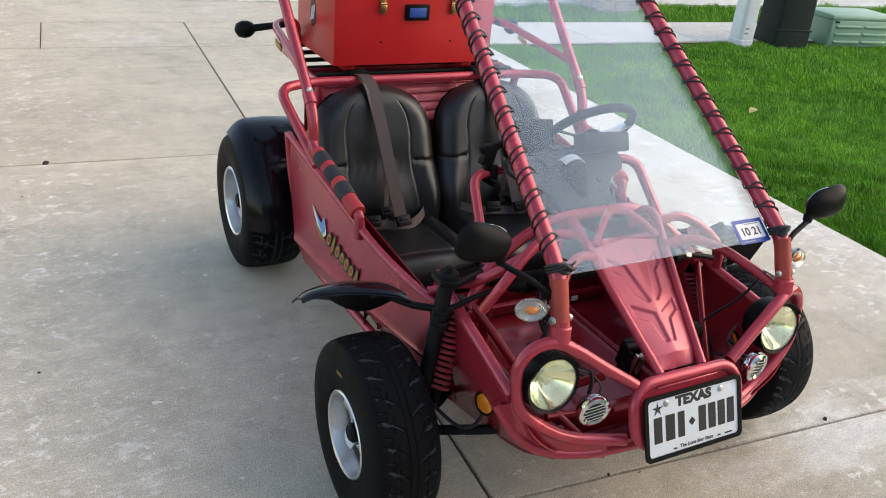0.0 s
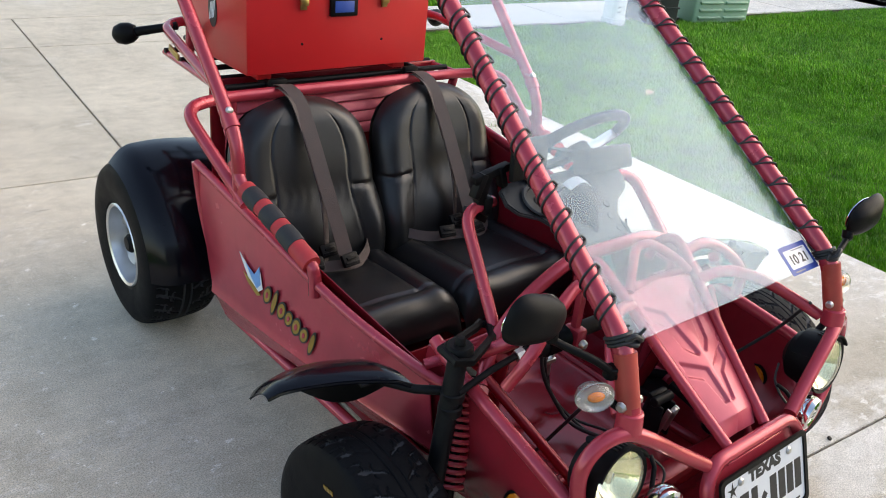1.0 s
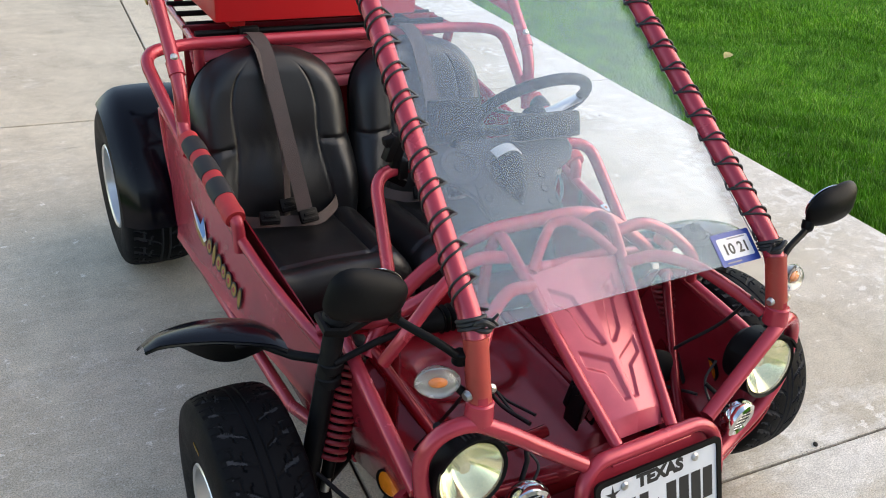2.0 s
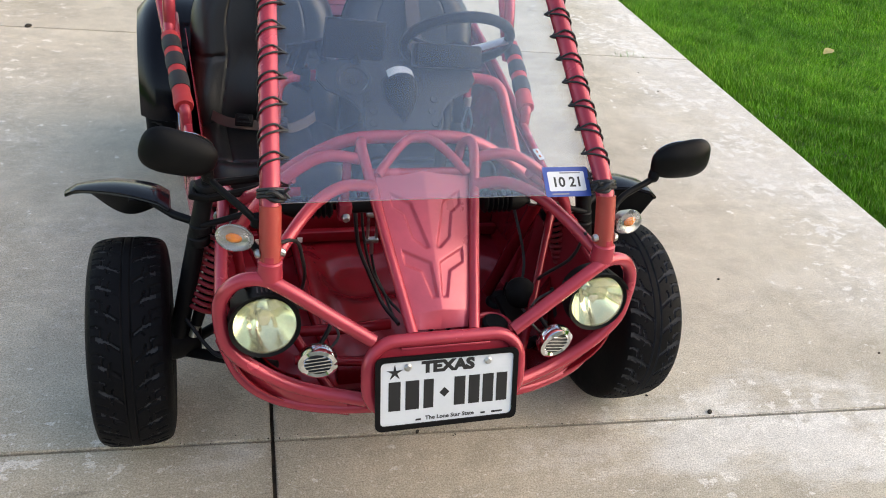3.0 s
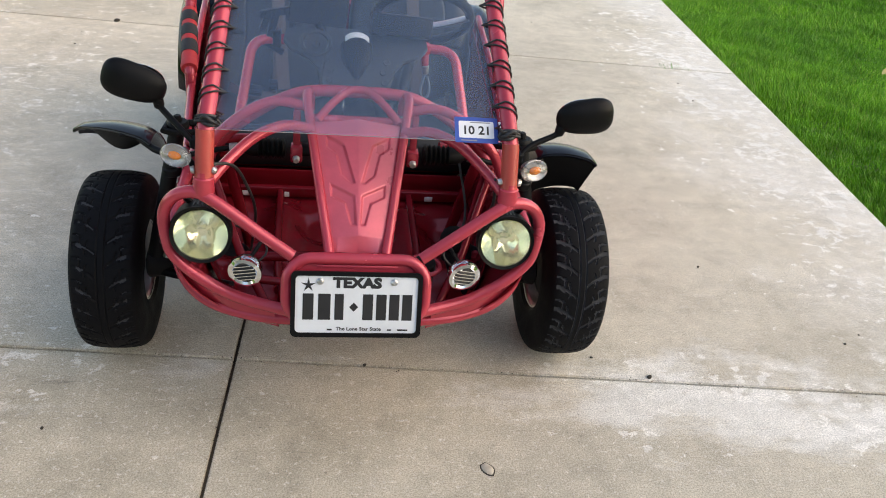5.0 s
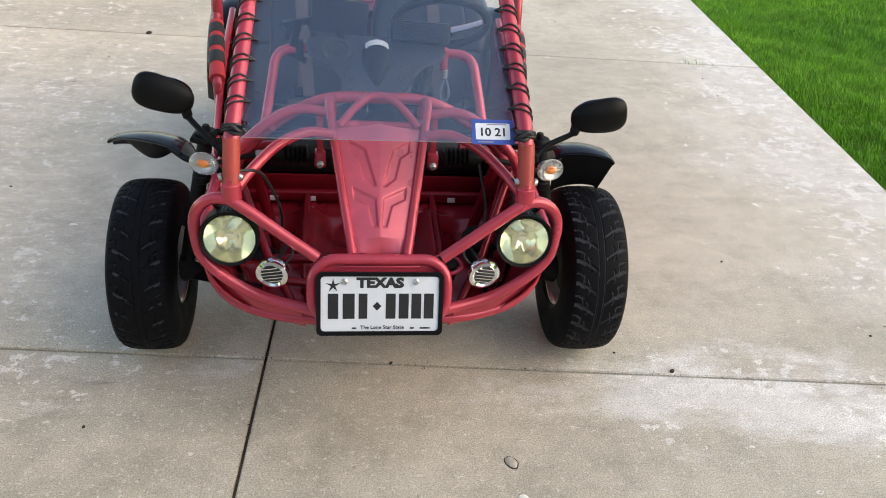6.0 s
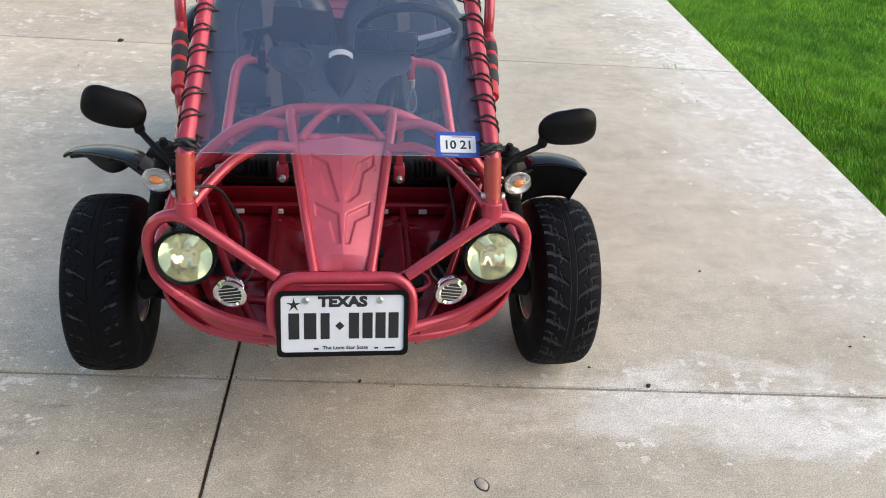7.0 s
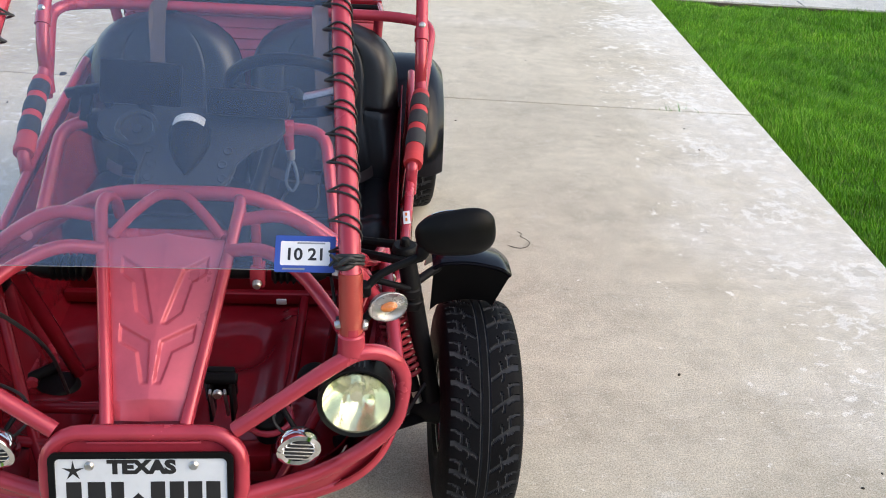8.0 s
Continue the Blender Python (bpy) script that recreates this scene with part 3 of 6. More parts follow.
# an assumed house wall, unseen, added behind the walk to cut off low skylight
bm = bmesh.new()
box(bm, drive(0, -5.4, 1.55), (18.0, 0.25, 3.2), 0.01)
structure("wall_south", bm, ADDED_WALL, "plain brown house wall, unseen, added behind the walk", "wall")


def lawn(name, regions, label, seed):
    """Upright blades in uneven tufts; regions of (u0, u1, v0, v1, blades to the square metre, height, width)."""
    rng = np.random.default_rng(seed)
    vs, fs = [], []
    base = 0
    for u0, u1, v0, v1, dens, hh, ww in regions:
        n = int((u1 - u0) * (v1 - v0) * dens)
        u, v = rng.uniform(u0, u1, n), rng.uniform(v0, v1, n)
        x, y = u + 0.041 * v, v - 0.065 * u
        wave = np.sin(x * 2.3 + 1.3 * np.sin(y * 1.7)) * np.sin(y * 2.9 + 1.1 * np.sin(x * 1.9))
        lump = np.sin(x * 7.1 + 1.6 * np.sin(y * 4.3)) * np.sin(y * 8.3 + 1.5 * np.sin(x * 3.9))
        clump = np.sin(x * 19 + 1.4 * np.sin(y * 11)) * np.sin(y * 23 + 1.2 * np.sin(x * 9))
        tuft = np.clip(0.70 + 0.20 * wave + 0.24 * lump + 0.15 * clump, 0.2, 1.35)
        h = hh * tuft * rng.uniform(0.55, 1.25, n)
        ang, lean, bend = rng.uniform(0, math.tau, n), rng.uniform(0.1, 0.9, n) * h, rng.uniform(0, math.tau, n)
        bend = 0.8 * np.sin(x * 1.7 + y * 0.9) + bend * 0.55
        wx, wy = np.cos(ang) * ww, np.sin(ang) * ww
        bx, by = np.cos(bend) * lean, np.sin(bend) * lean
        z0 = np.full(n, -0.045)
        p = np.stack([np.stack([x - wx, y - wy, z0], 1), np.stack([x + wx, y + wy, z0], 1),
                      np.stack([x + wx * 0.75 + bx * 0.35, y + wy * 0.75 + by * 0.35, z0 + h * 0.6], 1), np.stack([x - wx * 0.75 + bx * 0.35, y - wy * 0.75 + by * 0.35, z0 + h * 0.6], 1),
                      np.stack([x + bx, y + by, z0 + h], 1)], 1)
        vs.append(p.reshape(-1, 3))
        i = base + np.arange(n)[:, None] * 5
        fs.append(np.concatenate([i + [0, 1, 2], i + [0, 2, 3], i + [3, 2, 4]], 1).reshape(-1, 3))
        base += n * 5
    vs, fs = np.concatenate(vs), np.concatenate(fs)
    me = bpy.data.meshes.new(name)
    me.vertices.add(len(vs))
    me.vertices.foreach_set("co", vs.ravel().astype(np.float32))
    me.loops.add(len(fs) * 3)
    me.loops.foreach_set("vertex_index", fs.ravel().astype(np.int32))
    me.polygons.add(len(fs))
    me.polygons.foreach_set("loop_start", np.arange(0, len(fs) * 3, 3, dtype=np.int32))
    me.update()
    me.validate()
    me.materials.append(GRASS)
    return tagged(new(name, me), label, "grass", "", "stuff")


lawn("lawn_grass", [(2.235, 3.2, 1.2, 8.05, 25000, 0.060, 0.0018), (3.2, 5.2, 1.2, 8.05, 17000, 0.061, 0.0022), (5.2, 10.85, 1.2, 8.05, 7000, 0.064, 0.0034)], "thick green lawn grass beside the driveway", 1)
lawn("side_lawn", [(2.235, 10.85, -4.0, 1.2, 1900, 0.066, 0.011), (-11.0, -3.12, -4.0, 8.05, 1000, 0.068, 0.013)], "green lawn grass round the driveway and house", 4)
lawn("verge_grass", [(2.4, 14, 9.12, 10.12, 4000, 0.11, 0.004), (-9, -3.12, 9.12, 10.1, 900, 0.12, 0.006)], "green grass on the verge beside the sidewalk", 2)
lawn("joint_weeds", [(1.45, 1.95, 5.437, 5.457, 4200, 0.115, 0.0018)], "thin green weeds in the driveway joint", 3)


# ---- the buggy ----
YAW, LEAN = 1.6, 0.7
TURNED = Matrix.Translation((0, 2.2, 0)) @ pose(0, 0, 0, 0, LEAN, YAW) @ Matrix.Translation((0, -2.2, 0))
buggy = empty("dune_buggy", TURNED, "red tube-framed two-seat dune buggy with black seats and laced windshield", "buggy")
R1, R2 = 0.0155, 0.0138


def both(name, bm, mat, label="", parent=None, sharp=38):
    ob = part(name, bm, mat, parent or buggy, label, sharp)
    return ob, twin(ob)


def mid(name, bm, mat, label="", parent=None, sharp=38):
    return part(name, bm, mat, parent or buggy, label, sharp)


# headlight loop: teardrop of tube from the plate surround round the lamp
loop = [(-0.158, 2.222, 0.545), (-0.245, 2.242, 0.602), (-0.330, 2.260, 0.660), (-0.383, 2.275, 0.683), (-0.433, 2.288, 0.667), (-0.463, 2.292, 0.620), (-0.462, 2.285, 0.555), (-0.445, 2.275, 0.505), (-0.385, 2.26, 0.452), (-0.295, 2.245, 0.405), (-0.165, 2.205, 0.392)]
both("headlight_loop", rod(catmull(loop, 6), R1), RED)
# surround of the number plate
PT = Vector((0, 2.215, 0.548))
PB = Vector((0, 2.150, 0.372))
pu = (PT - PB).normalized()
pc = (PT + PB) / 2
PLATE = Matrix.Translation(pc) @ Matrix((Vector((1, 0, 0)), pu, Vector((1, 0, 0)).cross(pu))).transposed().to_4x4()
surround = [PLATE @ V(x, y + 0.011, 0) for x, y in rrect(0.342, 0.162, 0.062, 7)]
mid("plate_surround", rod(surround, 0.0150, closed=True), RED)
bm = bmesh.new()
slab(bm, rrect(0.33, 0.15, 0.056, 6), 0.004, PLATE @ Matrix.Translation((0, 0.011, -0.004)), 0.001)
box(bm, PLATE @ V(0, 0.074, 0.003), (0.2, 0.006, 0.006), 0.002, PLATE.to_3x3().to_4x4())
mid("plate_backing", bm, RED)
# lower bumper tube
low = [(-0.46, 2.36, 0.47), (-0.425, 2.31, 0.405), (-0.37, 2.28, 0.365), (-0.29, 2.255, 0.348), (-0.19, 2.235, 0.345), (0, 2.225, 0.345)]
low = low + [(-x, y, z) for x, y, z in low[-2::-1]]
mid("bumper_tube", rod(catmull(low, 6), R1), RED)


def plate_group():
    root = mid("number_plate", slab(bmesh.new(), rrect(0.305, 0.152, 0.012, 4), 0.002, PLATE @ Matrix.Translation((0, -0.018, 0.021))), PLATE_WHITE, "white number plate with black bars")
    fm = bmesh.new()
    o, i = rrect(0.320, 0.166, 0.014, 4), rrect(0.298, 0.144, 0.010, 4)
    at = PLATE @ Matrix.Translation((0, -0.018, 0.0205))
    ov, iv = [[fm.verts.new(at @ V(x, y, z)) for x, y in ring] for ring, z in ((o, 0), (i, 0))]
    ot, it = [[fm.verts.new(at @ V(x, y, 0.006)) for x, y in ring] for ring in (o, i)]
    n = len(o)
    for k in range(n):
        j = (k + 1) % n
        fm.faces.new((ov[k], ov[j], ot[j], ot[k]))
        fm.faces.new((ot[k], ot[j], it[j], it[k]))
        fm.faces.new((it[k], it[j], iv[j], iv[k]))
        fm.faces.new((iv[k], iv[j], ov[j], ov[k]))
    mid("plate_frame", fm, BLACK, "black plastic plate frame", root)
    face = PLATE @ Matrix.Translation((0, -0.018, 0.0232))
    mid("state_name", lettering("TEXAS", 0.034, face @ Matrix.Translation((0, 0.054, 0)), 0.0008, 1.17, 0.0021), INK, "", root)
    mid("motto", lettering("The Lone Star State", 0.0125, face @ Matrix.Translation((0.006, -0.062, 0)), 0.0008, 1.1, 0.0003), INK, "", root)
    for x, w in ((-0.118, 0.026), (-0.079, 0.030), (-0.043, 0.022), (0.027, 0.025), (0.060, 0.025), (0.092, 0.025), (0.124, 0.025)):
        b = bmesh.new()
        box(b, face @ V(x, -0.006, 0), (w, 0.066, 0.0008), 0, PLATE.to_3x3().to_4x4())
        mid("bar", b, INK, "", root)
    b = bmesh.new()
    box(b, face @ V(-0.0075, -0.006, 0), (0.016, 0.016, 0.0008), 0, PLATE.to_3x3().to_4x4() @ pose(0, 0, 0, 0, 0, 45))
    mid("emblem", b, INK, "", root)
    star = [((0.019 if k % 2 == 0 else 0.0055) * math.sin(k * math.pi / 5), (0.019 if k % 2 == 0 else 0.0055) * math.cos(k * math.pi / 5)) for k in range(10)]
    mid("star", slab(bmesh.new(), star, 0.0006, face @ Matrix.Translation((-0.118, 0.048, 0))), INK, "", root)
    for x, w in ((-0.065, 0.012), (0.082, 0.010), (0.115, 0.026)):
        b = bmesh.new()
        box(b, face @ V(x, -0.064, 0), (w, 0.004, 0.0008), 0, PLATE.to_3x3().to_4x4())
        mid("bar", b, INK, "", root)
    for x in (-0.09, 0.09):
        b = bmesh.new()
        lathe(b, [(0, 0.006), (0.005, 0.0055), (0.0085, 0.002), (0.0085, -0.001), (0, -0.001)], face @ Matrix.Translation((x, 0.058, 0)), 16)
        mid("screw", b, STEEL, "chrome screw head", root)


plate_group()

# hood panel with the pressed double chevron, between two nose tubes
HB, HT = Vector((0, 2.240, 0.553)), Vector((0, 2.530, 0.772))
hu = (HT - HB).normalized()
hn = Vector((1, 0, 0)).cross(hu)
HOOD = Matrix.Translation(HB) @ Matrix((Vector((1, 0, 0)), hu, hn)).transposed().to_4x4()
HL = (HT - HB).length


CHEVRONS = [[(0.0825, 0.317), (0.0375, 0.288), (0.0085, 0.180), (0.0175, 0.179), (0.0425, 0.203), (0.056, 0.263), (0.080, 0.283)],
            [(0.070, 0.179), (0.010, 0.1445), (0.005, 0.065), (0.0175, 0.065), (0.0325, 0.125), (0.0675, 0.1456)]]


def depth_inside(p, poly):
    """How far a point lies inside an outline; negative outside."""
    inside, near = False, 1.0
    for (ax, ay), (bx, by) in zip(poly, poly[1:] + poly[:1]):
        t = max(0.0, min(1.0, ((p[0] - ax) * (bx - ax) + (p[1] - ay) * (by - ay)) / ((bx - ax) ** 2 + (by - ay) ** 2)))
        near = min(near, math.hypot(p[0] - ax - t * (bx - ax), p[1] - ay - t * (by - ay)))
        if (ay > p[1]) != (by > p[1]) and p[0] < (bx - ax) * (p[1] - ay) / (by - ay) + ax:
            inside = not inside
    return near if inside else -near


def hood_at(u, v):
    w = 0.061 + (0.117 - 0.061) * v
    x, y = (u * 2 - 1) * w, v * HL
    q = (abs(x), y)
    h = 0.014 * (1 - (abs(u * 2 - 1)) ** 1.3)
    if v < 0.1:
        h -= 0.03 * (0.1 - v) / 0.1 * (1 - min(1, abs(x) / 0.05) * 0.6)
    rise = max(min(1.0, max(0.0, (depth_inside(q, c) + 0.002) / 0.005)) for c in CHEVRONS)
    return HOOD @ V(x, y, h - 0.002 - 0.0065 * rise)


mid("hood_panel", sheet(bmesh.new(), hood_at, 96, 130, 0.003), RED_SKYLIT, "pressed red hood panel with a raised chevron emblem")
nose = catmull([(-0.070, 2.232, 0.548), (-0.100, 2.39, 0.667), (-0.126, 2.525, 0.776), (-0.134, 2.575, 0.812), (-0.13, 2.605, 0.815), (-0.125, 2.632, 0.79), (-0.125, 2.645, 0.75)], 6)
both("nose_tube", rod(nose, 0.0125), RED)
mid("hood_crossbar", rod([(-0.115, 2.530, 0.775), (0.115, 2.530, 0.775)], 0.010), RED)
both("front_arc", rod(catmull([(-0.118, 2.50, 0.757), (-0.19, 2.478, 0.772), (-0.26, 2.43, 0.758), (-0.32, 2.365, 0.722), (-0.36, 2.31, 0.69)], 6), R2), RED)
both("middle_arc", rod(catmull([(-0.13, 2.565, 0.79), (-0.22, 2.565, 0.80), (-0.30, 2.545, 0.765), (-0.37, 2.53, 0.70), (-0.41, 2.55, 0.62)], 6), R2), RED)
dash_half = [(-0.41, 2.62, 0.585), (-0.36, 2.65, 0.65), (-0.29, 2.665, 0.71), (-0.20, 2.665, 0.768), (-0.12, 2.665, 0.794), (0, 2.665, 0.797)]
dash_bar = catmull(dash_half + [(-x, y, z) for x, y, z in dash_half[-2::-1]], 6)
mid("dash_bar", rod(dash_bar, 0.0165), RED)
mid("nose_arch", rod(catmull([(-0.105, 2.52, 0.775), (-0.07, 2.548, 0.808), (-0.03, 2.578, 0.832), (0, 2.585, 0.836), (0.03, 2.578, 0.832), (0.07, 2.548, 0.808), (0.105, 2.52, 0.775)], 6), 0.011), RED)
both("knee_hoop", rod(fillet([(-0.325, 2.69, 0.665), (-0.292, 2.865, 0.860), (-0.19, 2.885, 0.860)], 0.07, 8), 0.0145), RED)

# windshield posts: upright foot, bend, long rake to the roof
bend_top = V(-0.291, 3.31, 1.566)
post = fillet([(-0.366, 2.285, 0.715), (-0.363, 2.328, 0.830), bend_top], 0.05, 8)
both("windshield_post", rod(post, 0.0205, 14), RED)
both("post_foot", rod(fillet([(-0.366, 2.281, 0.700), (-0.3645, 2.306, 0.77), (-0.363, 2.325, 0.822)], 0.02), 0.0216, 14), RED_FADED)
both("post_socket", cyl(bmesh.new(), (-0.367, 2.280, 0.68), (-0.366, 2.284, 0.722), 0.026, 0.0245, 18, 0.003), RED)
rdir = (bend_top - V(-0.363, 2.328, 0.830)).normalized()

# windshield sheet laced to the posts
WB, WT = V(0, 2.345, 0.812), V(0, 3.29, 1.548)
wu = (WT - WB).normalized()
wn = Vector((1, 0, 0)).cross(wu)
SHIELD = Matrix.Translation(WB) @ Matrix((Vector((1, 0, 0)), wu, wn)).transposed().to_4x4()
WL = (WT - WB).length
shield = mid("windshield", slab(bmesh.new(), [(-0.347, 0), (0.347, 0), (0.280, WL), (-0.280, WL)], 0.003, SHIELD @ Matrix.Translation((0, 0, 0.004))), SCREEN, "clear laced plastic windshield reflecting the sky")
shield.visible_shadow = False
shield.data.materials.append(SCREEN_BACK)
shield.data.materials.append(SCREEN_EDGE)
for face in shield.data.polygons:
    face.material_index = 0 if face.normal.dot(wn) > 0.9 else 1 if face.normal.dot(wn) < -0.9 else 2


def lace():
    p0, p1 = V(-0.361, 2.352, 0.849), bend_top
    d = (p1 - p0).normalized()
    side = V(1, 0, 0)
    side = (side - d * side.dot(d)).normalized()
    out = d.cross(side)
    pts = []
    turns = 20
    length = (p1 - p0).length
    bm = bmesh.new()
    for shift in (0.0, 0.30):
        pts = []
        for i in range(turns * 16):
            t = i / (turns * 16)
            a = t * turns * math.tau
            reach = 0.0225 + 0.014 * max(0.0, math.cos(a)) ** 8
            along = (t * turns + shift - (shift - 0.05) * max(0.0, math.cos(a)) ** 3) / turns * length
            pts.append(p0 + d * along + side * math.cos(a) * reach + out * math.sin(a) * 0.0225)
        sweep(bm, pts, 0.0023, 6)
    return bm


both("lacing", lace(), HOSE, "black cord laced round the post")
for s in (-1, 1):
    b = bmesh.new()
    for k in range(3):
        ring = [V(s * 0.361, 2.342, 0.838) + rdir * (0.007 * k - 0.006) * 1.0 + V(math.cos(a) * 0.0245, math.sin(a) * 0.0245 * 0.8, -math.sin(a) * 0.0245 * 0.55) for a in [j * math.tau / 16 for j in range(16)]]
        sweep(b, ring, 0.0036, 6, closed=True)
    k0 = V(s * 0.352, 2.328, 0.850)
    for dx, dy, dz, cx in ((0.026, -0.008, -0.010, 0.012), (0.024, -0.010, 0.014, -0.008), (-0.012, -0.010, -0.014, 0.008)):
        sweep(b, catmull([k0, k0 + V(-s * dx * 0.5, dy * 0.6, dz * 0.3 + cx * 0.5), k0 + V(-s * dx, dy, dz)], 5), 0.0030, 6)
    sweep(b, catmull([k0 + V(-s * 0.016, -0.006, -0.012), k0 + V(-s * 0.008, -0.018, 0.0), k0 + V(s * 0.01, -0.014, 0.010), k0 + V(s * 0.018, -0.004, -0.006), k0 + V(0, -0.016, -0.010)], 5, True), 0.0048, 7, closed=True)
    mid("cord_knot", b, HOSE, "black cord knotted round the post foot")
# inspection sticker on the inside of the sheet
stick = SHIELD @ Matrix.Translation((0.281, 0.030, 0.0075))
sticker = mid("inspection_sticker", slab(bmesh.new(), rrect(0.108, 0.070, 0.003, 2), 0.0006, stick), BLUE_INK, "blue and white dated sticker on the windshield")
mid("sticker_panel", slab(bmesh.new(), rrect(0.088, 0.046, 0.003, 2), 0.0006, stick @ Matrix.Translation((0, 0.001, 0.0006))), WHITE, "", sticker)
mid("sticker_date", lettering("10 21", 0.032, stick @ Matrix.Translation((0, -0.002, 0.0015)), 0.0004, 1.0, 0.0008), INK, "", sticker)
for y, w in ((0.0205, 0.05), (-0.029, 0.04)):
    b = bmesh.new()
    box(b, stick @ V(0.01 if y > 0 else -0.02, y, 0.0016), (w, 0.003, 0.0004), 0, SHIELD.to_3x3().to_4x4())
    mid("bar", b, GREY_INK, "", sticker)


def wheel(name, hub, rad, width, rim_r, grooves, label, worn=False):
    """A tyre with cut tread on a cast rim, axle along x; built on the -x side."""
    cx, cy, cz = hub
    h = width / 2
    prof = [(-h * 0.80, rim_r * 0.97), (-h * 0.93, rim_r * 1.08), (-h * 1.0, rim_r + (rad - rim_r) * 0.42), (-h * 0.99, rim_r + (rad - rim_r) * 0.60), (-h * 0.955, rim_r + (rad - rim_r) * 0.76), (-h * 0.895, rad * 0.934), (-h * 0.815, rad * 0.961)]
    tread_n = 42
    nf = 680
    b = bmesh.new()
    rows = []
    for x, r in prof:
        rows.append([(x, r, 0.0)] * nf)
    for k in range(tread_n + 1):
        s = -0.70 + 1.40 * k / tread_n
        crown = rad * (1 - 0.022 * (abs(s) / 0.7) ** 2.6)
        row = []
        for i in range(nf):
            a = i / nf
            cut = 0.0
            t = max(0.0, abs(s) - 0.12)
            arc = -0.85 * t ** 0.75 + (0.5 if s > 0 else 0)
            ph, ph2 = (a * grooves - arc) % 1.0, (a * grooves * 2 - 2 * arc + 0.3) % 1.0
            if abs(s) > 0.14 and abs(ph - 0.5) < 0.07:
                cut = 1.0
            if abs(s) > 0.52 and abs(ph2 - 0.5) < 0.10:
                cut = max(cut, 0.8)
            if abs(abs(s) - 0.11) < 0.02:
                cut = max(cut, 0.9)
            if abs(abs(s) - 0.40 - 0.03 * math.sin(a * grooves * math.tau)) < 0.02 and 0.12 < ph < 0.80:
                cut = max(cut, 0.8)
            if abs(abs(s) - 0.57) < 0.018 and ph < 0.45:
                cut = max(cut, 0.7)
            if worn:
                # rubbed nearly smooth in places, most of all along the crown
                rub = 0.75 + 0.25 * math.sin(a * 29.0 + s * 5.0) * math.sin(a * 67.0 - s * 11.0)
                cut *= rub * (0.55 + 0.45 * min(1.0, abs(s) / 0.45))
            row.append((s * h, crown - 0.0050 * cut, cut))
        rows.append(row)
    for x, r in reversed(prof):
        rows.append([(-x, r, 0.0)] * nf)
    vs = [[b.verts.new((cx + x, cy + r * math.cos(i * math.tau / nf), cz + r * math.sin(i * math.tau / nf))) for i, (x, r, c) in enumerate(row)] for row in rows]
    for p, q, cuts, below in zip(vs, vs[1:], rows, rows[1:]):
        for i in range(nf):
            j = (i + 1) % nf
            b.faces.new((p[i], p[j], q[j], q[i])).material_index = 1 if cuts[i][2] + cuts[j][2] + below[i][2] + below[j][2] > (2.5 if worn else 1.0) else 0
    m = aim((cx, cy, cz), (-1, 0, 0))
    w = part(name, lathe(bmesh.new(), [(rim_r * 0.97, -h * 0.82), (rim_r * 1.05, -h * 0.86), (rim_r * 0.95, -h * 0.7), (rim_r * 0.86, -h * 0.2), (rim_r * 0.86, h * 0.15), (rim_r * 0.92, h * 0.62), (rim_r * 0.97, h * 0.70), (rim_r * 1.03, h * 0.90), (rim_r * 1.0, h * 0.94), (rim_r * 0.94, h * 0.90), (rim_r * 0.90, h * 0.70), (rim_r * 0.84, h * 0.25), (rim_r * 0.82, -h * 0.25), (rim_r * 0.86, -h * 0.75)], m, 48), ALLOY, buggy, label)
    part("brake_drum", lathe(bmesh.new(), [(0, -h * 0.05), (rim_r * 0.60, -h * 0.05), (rim_r * 0.66, -h * 0.12), (rim_r * 0.66, -h * 0.55), (0, -h * 0.55)], m, 32), BLACK_METAL, w, "black brake drum")
    part("wheel_centre", lathe(bmesh.new(), [(0, h * 0.52), (rim_r * 0.36, h * 0.52), (rim_r * 0.42, h * 0.46), (rim_r * 0.42, h * 0.32), (0, h * 0.32)], m, 32), ALLOY, w)
    part("tyre", b, RUBBER, w, "black worn rubber tyre" if worn else "black treaded rubber tyre", 30).data.materials.append(DUSTY_RUBBER)
    c = bmesh.new()
    lathe(c, [(0, h * 0.80), (rim_r * 0.17, h * 0.78), (rim_r * 0.23, h * 0.70), (rim_r * 0.23, h * 0.50), (0, h * 0.50)], m, 24)
    part("hub_cap", c, BLACK, w, "black hub cap")
    for k in range(4):
        a = k * math.tau / 4 + 0.6
        q = m @ V(rim_r * 0.30 * math.cos(a), rim_r * 0.30 * math.sin(a), h * 0.51)
        d = bmesh.new()
        cyl(d, q, q + V(-h * 0.1, 0, 0), 0.007, 0.006, 6, 0.001)
        part("wheel_nut", d, STEEL, w)
    for k in range(5):
        a = k * math.tau / 5 + 0.25
        d = bmesh.new()
        ra, rb = rim_r * 0.34, rim_r * 0.83
        cs, sn = math.cos(a), math.sin(a)
        sweep(d, [m @ V(ra * cs, ra * sn, h * 0.42), m @ V((ra + rb) / 2 * cs, (ra + rb) / 2 * sn, h * 0.40), m @ V(rb * cs, rb * sn, h * 0.46)], [rim_r * 0.20, rim_r * 0.17, rim_r * 0.24], 10, flat=0.45, up=(1, 0, 0))
        part("spoke", d, ALLOY, w)
    return w


def mirrored_only(ob):
    """Keeps the mirror image of a part in its place."""
    twin(ob)
    for o in (*ob.children, ob):
        bpy.data.objects.remove(o)


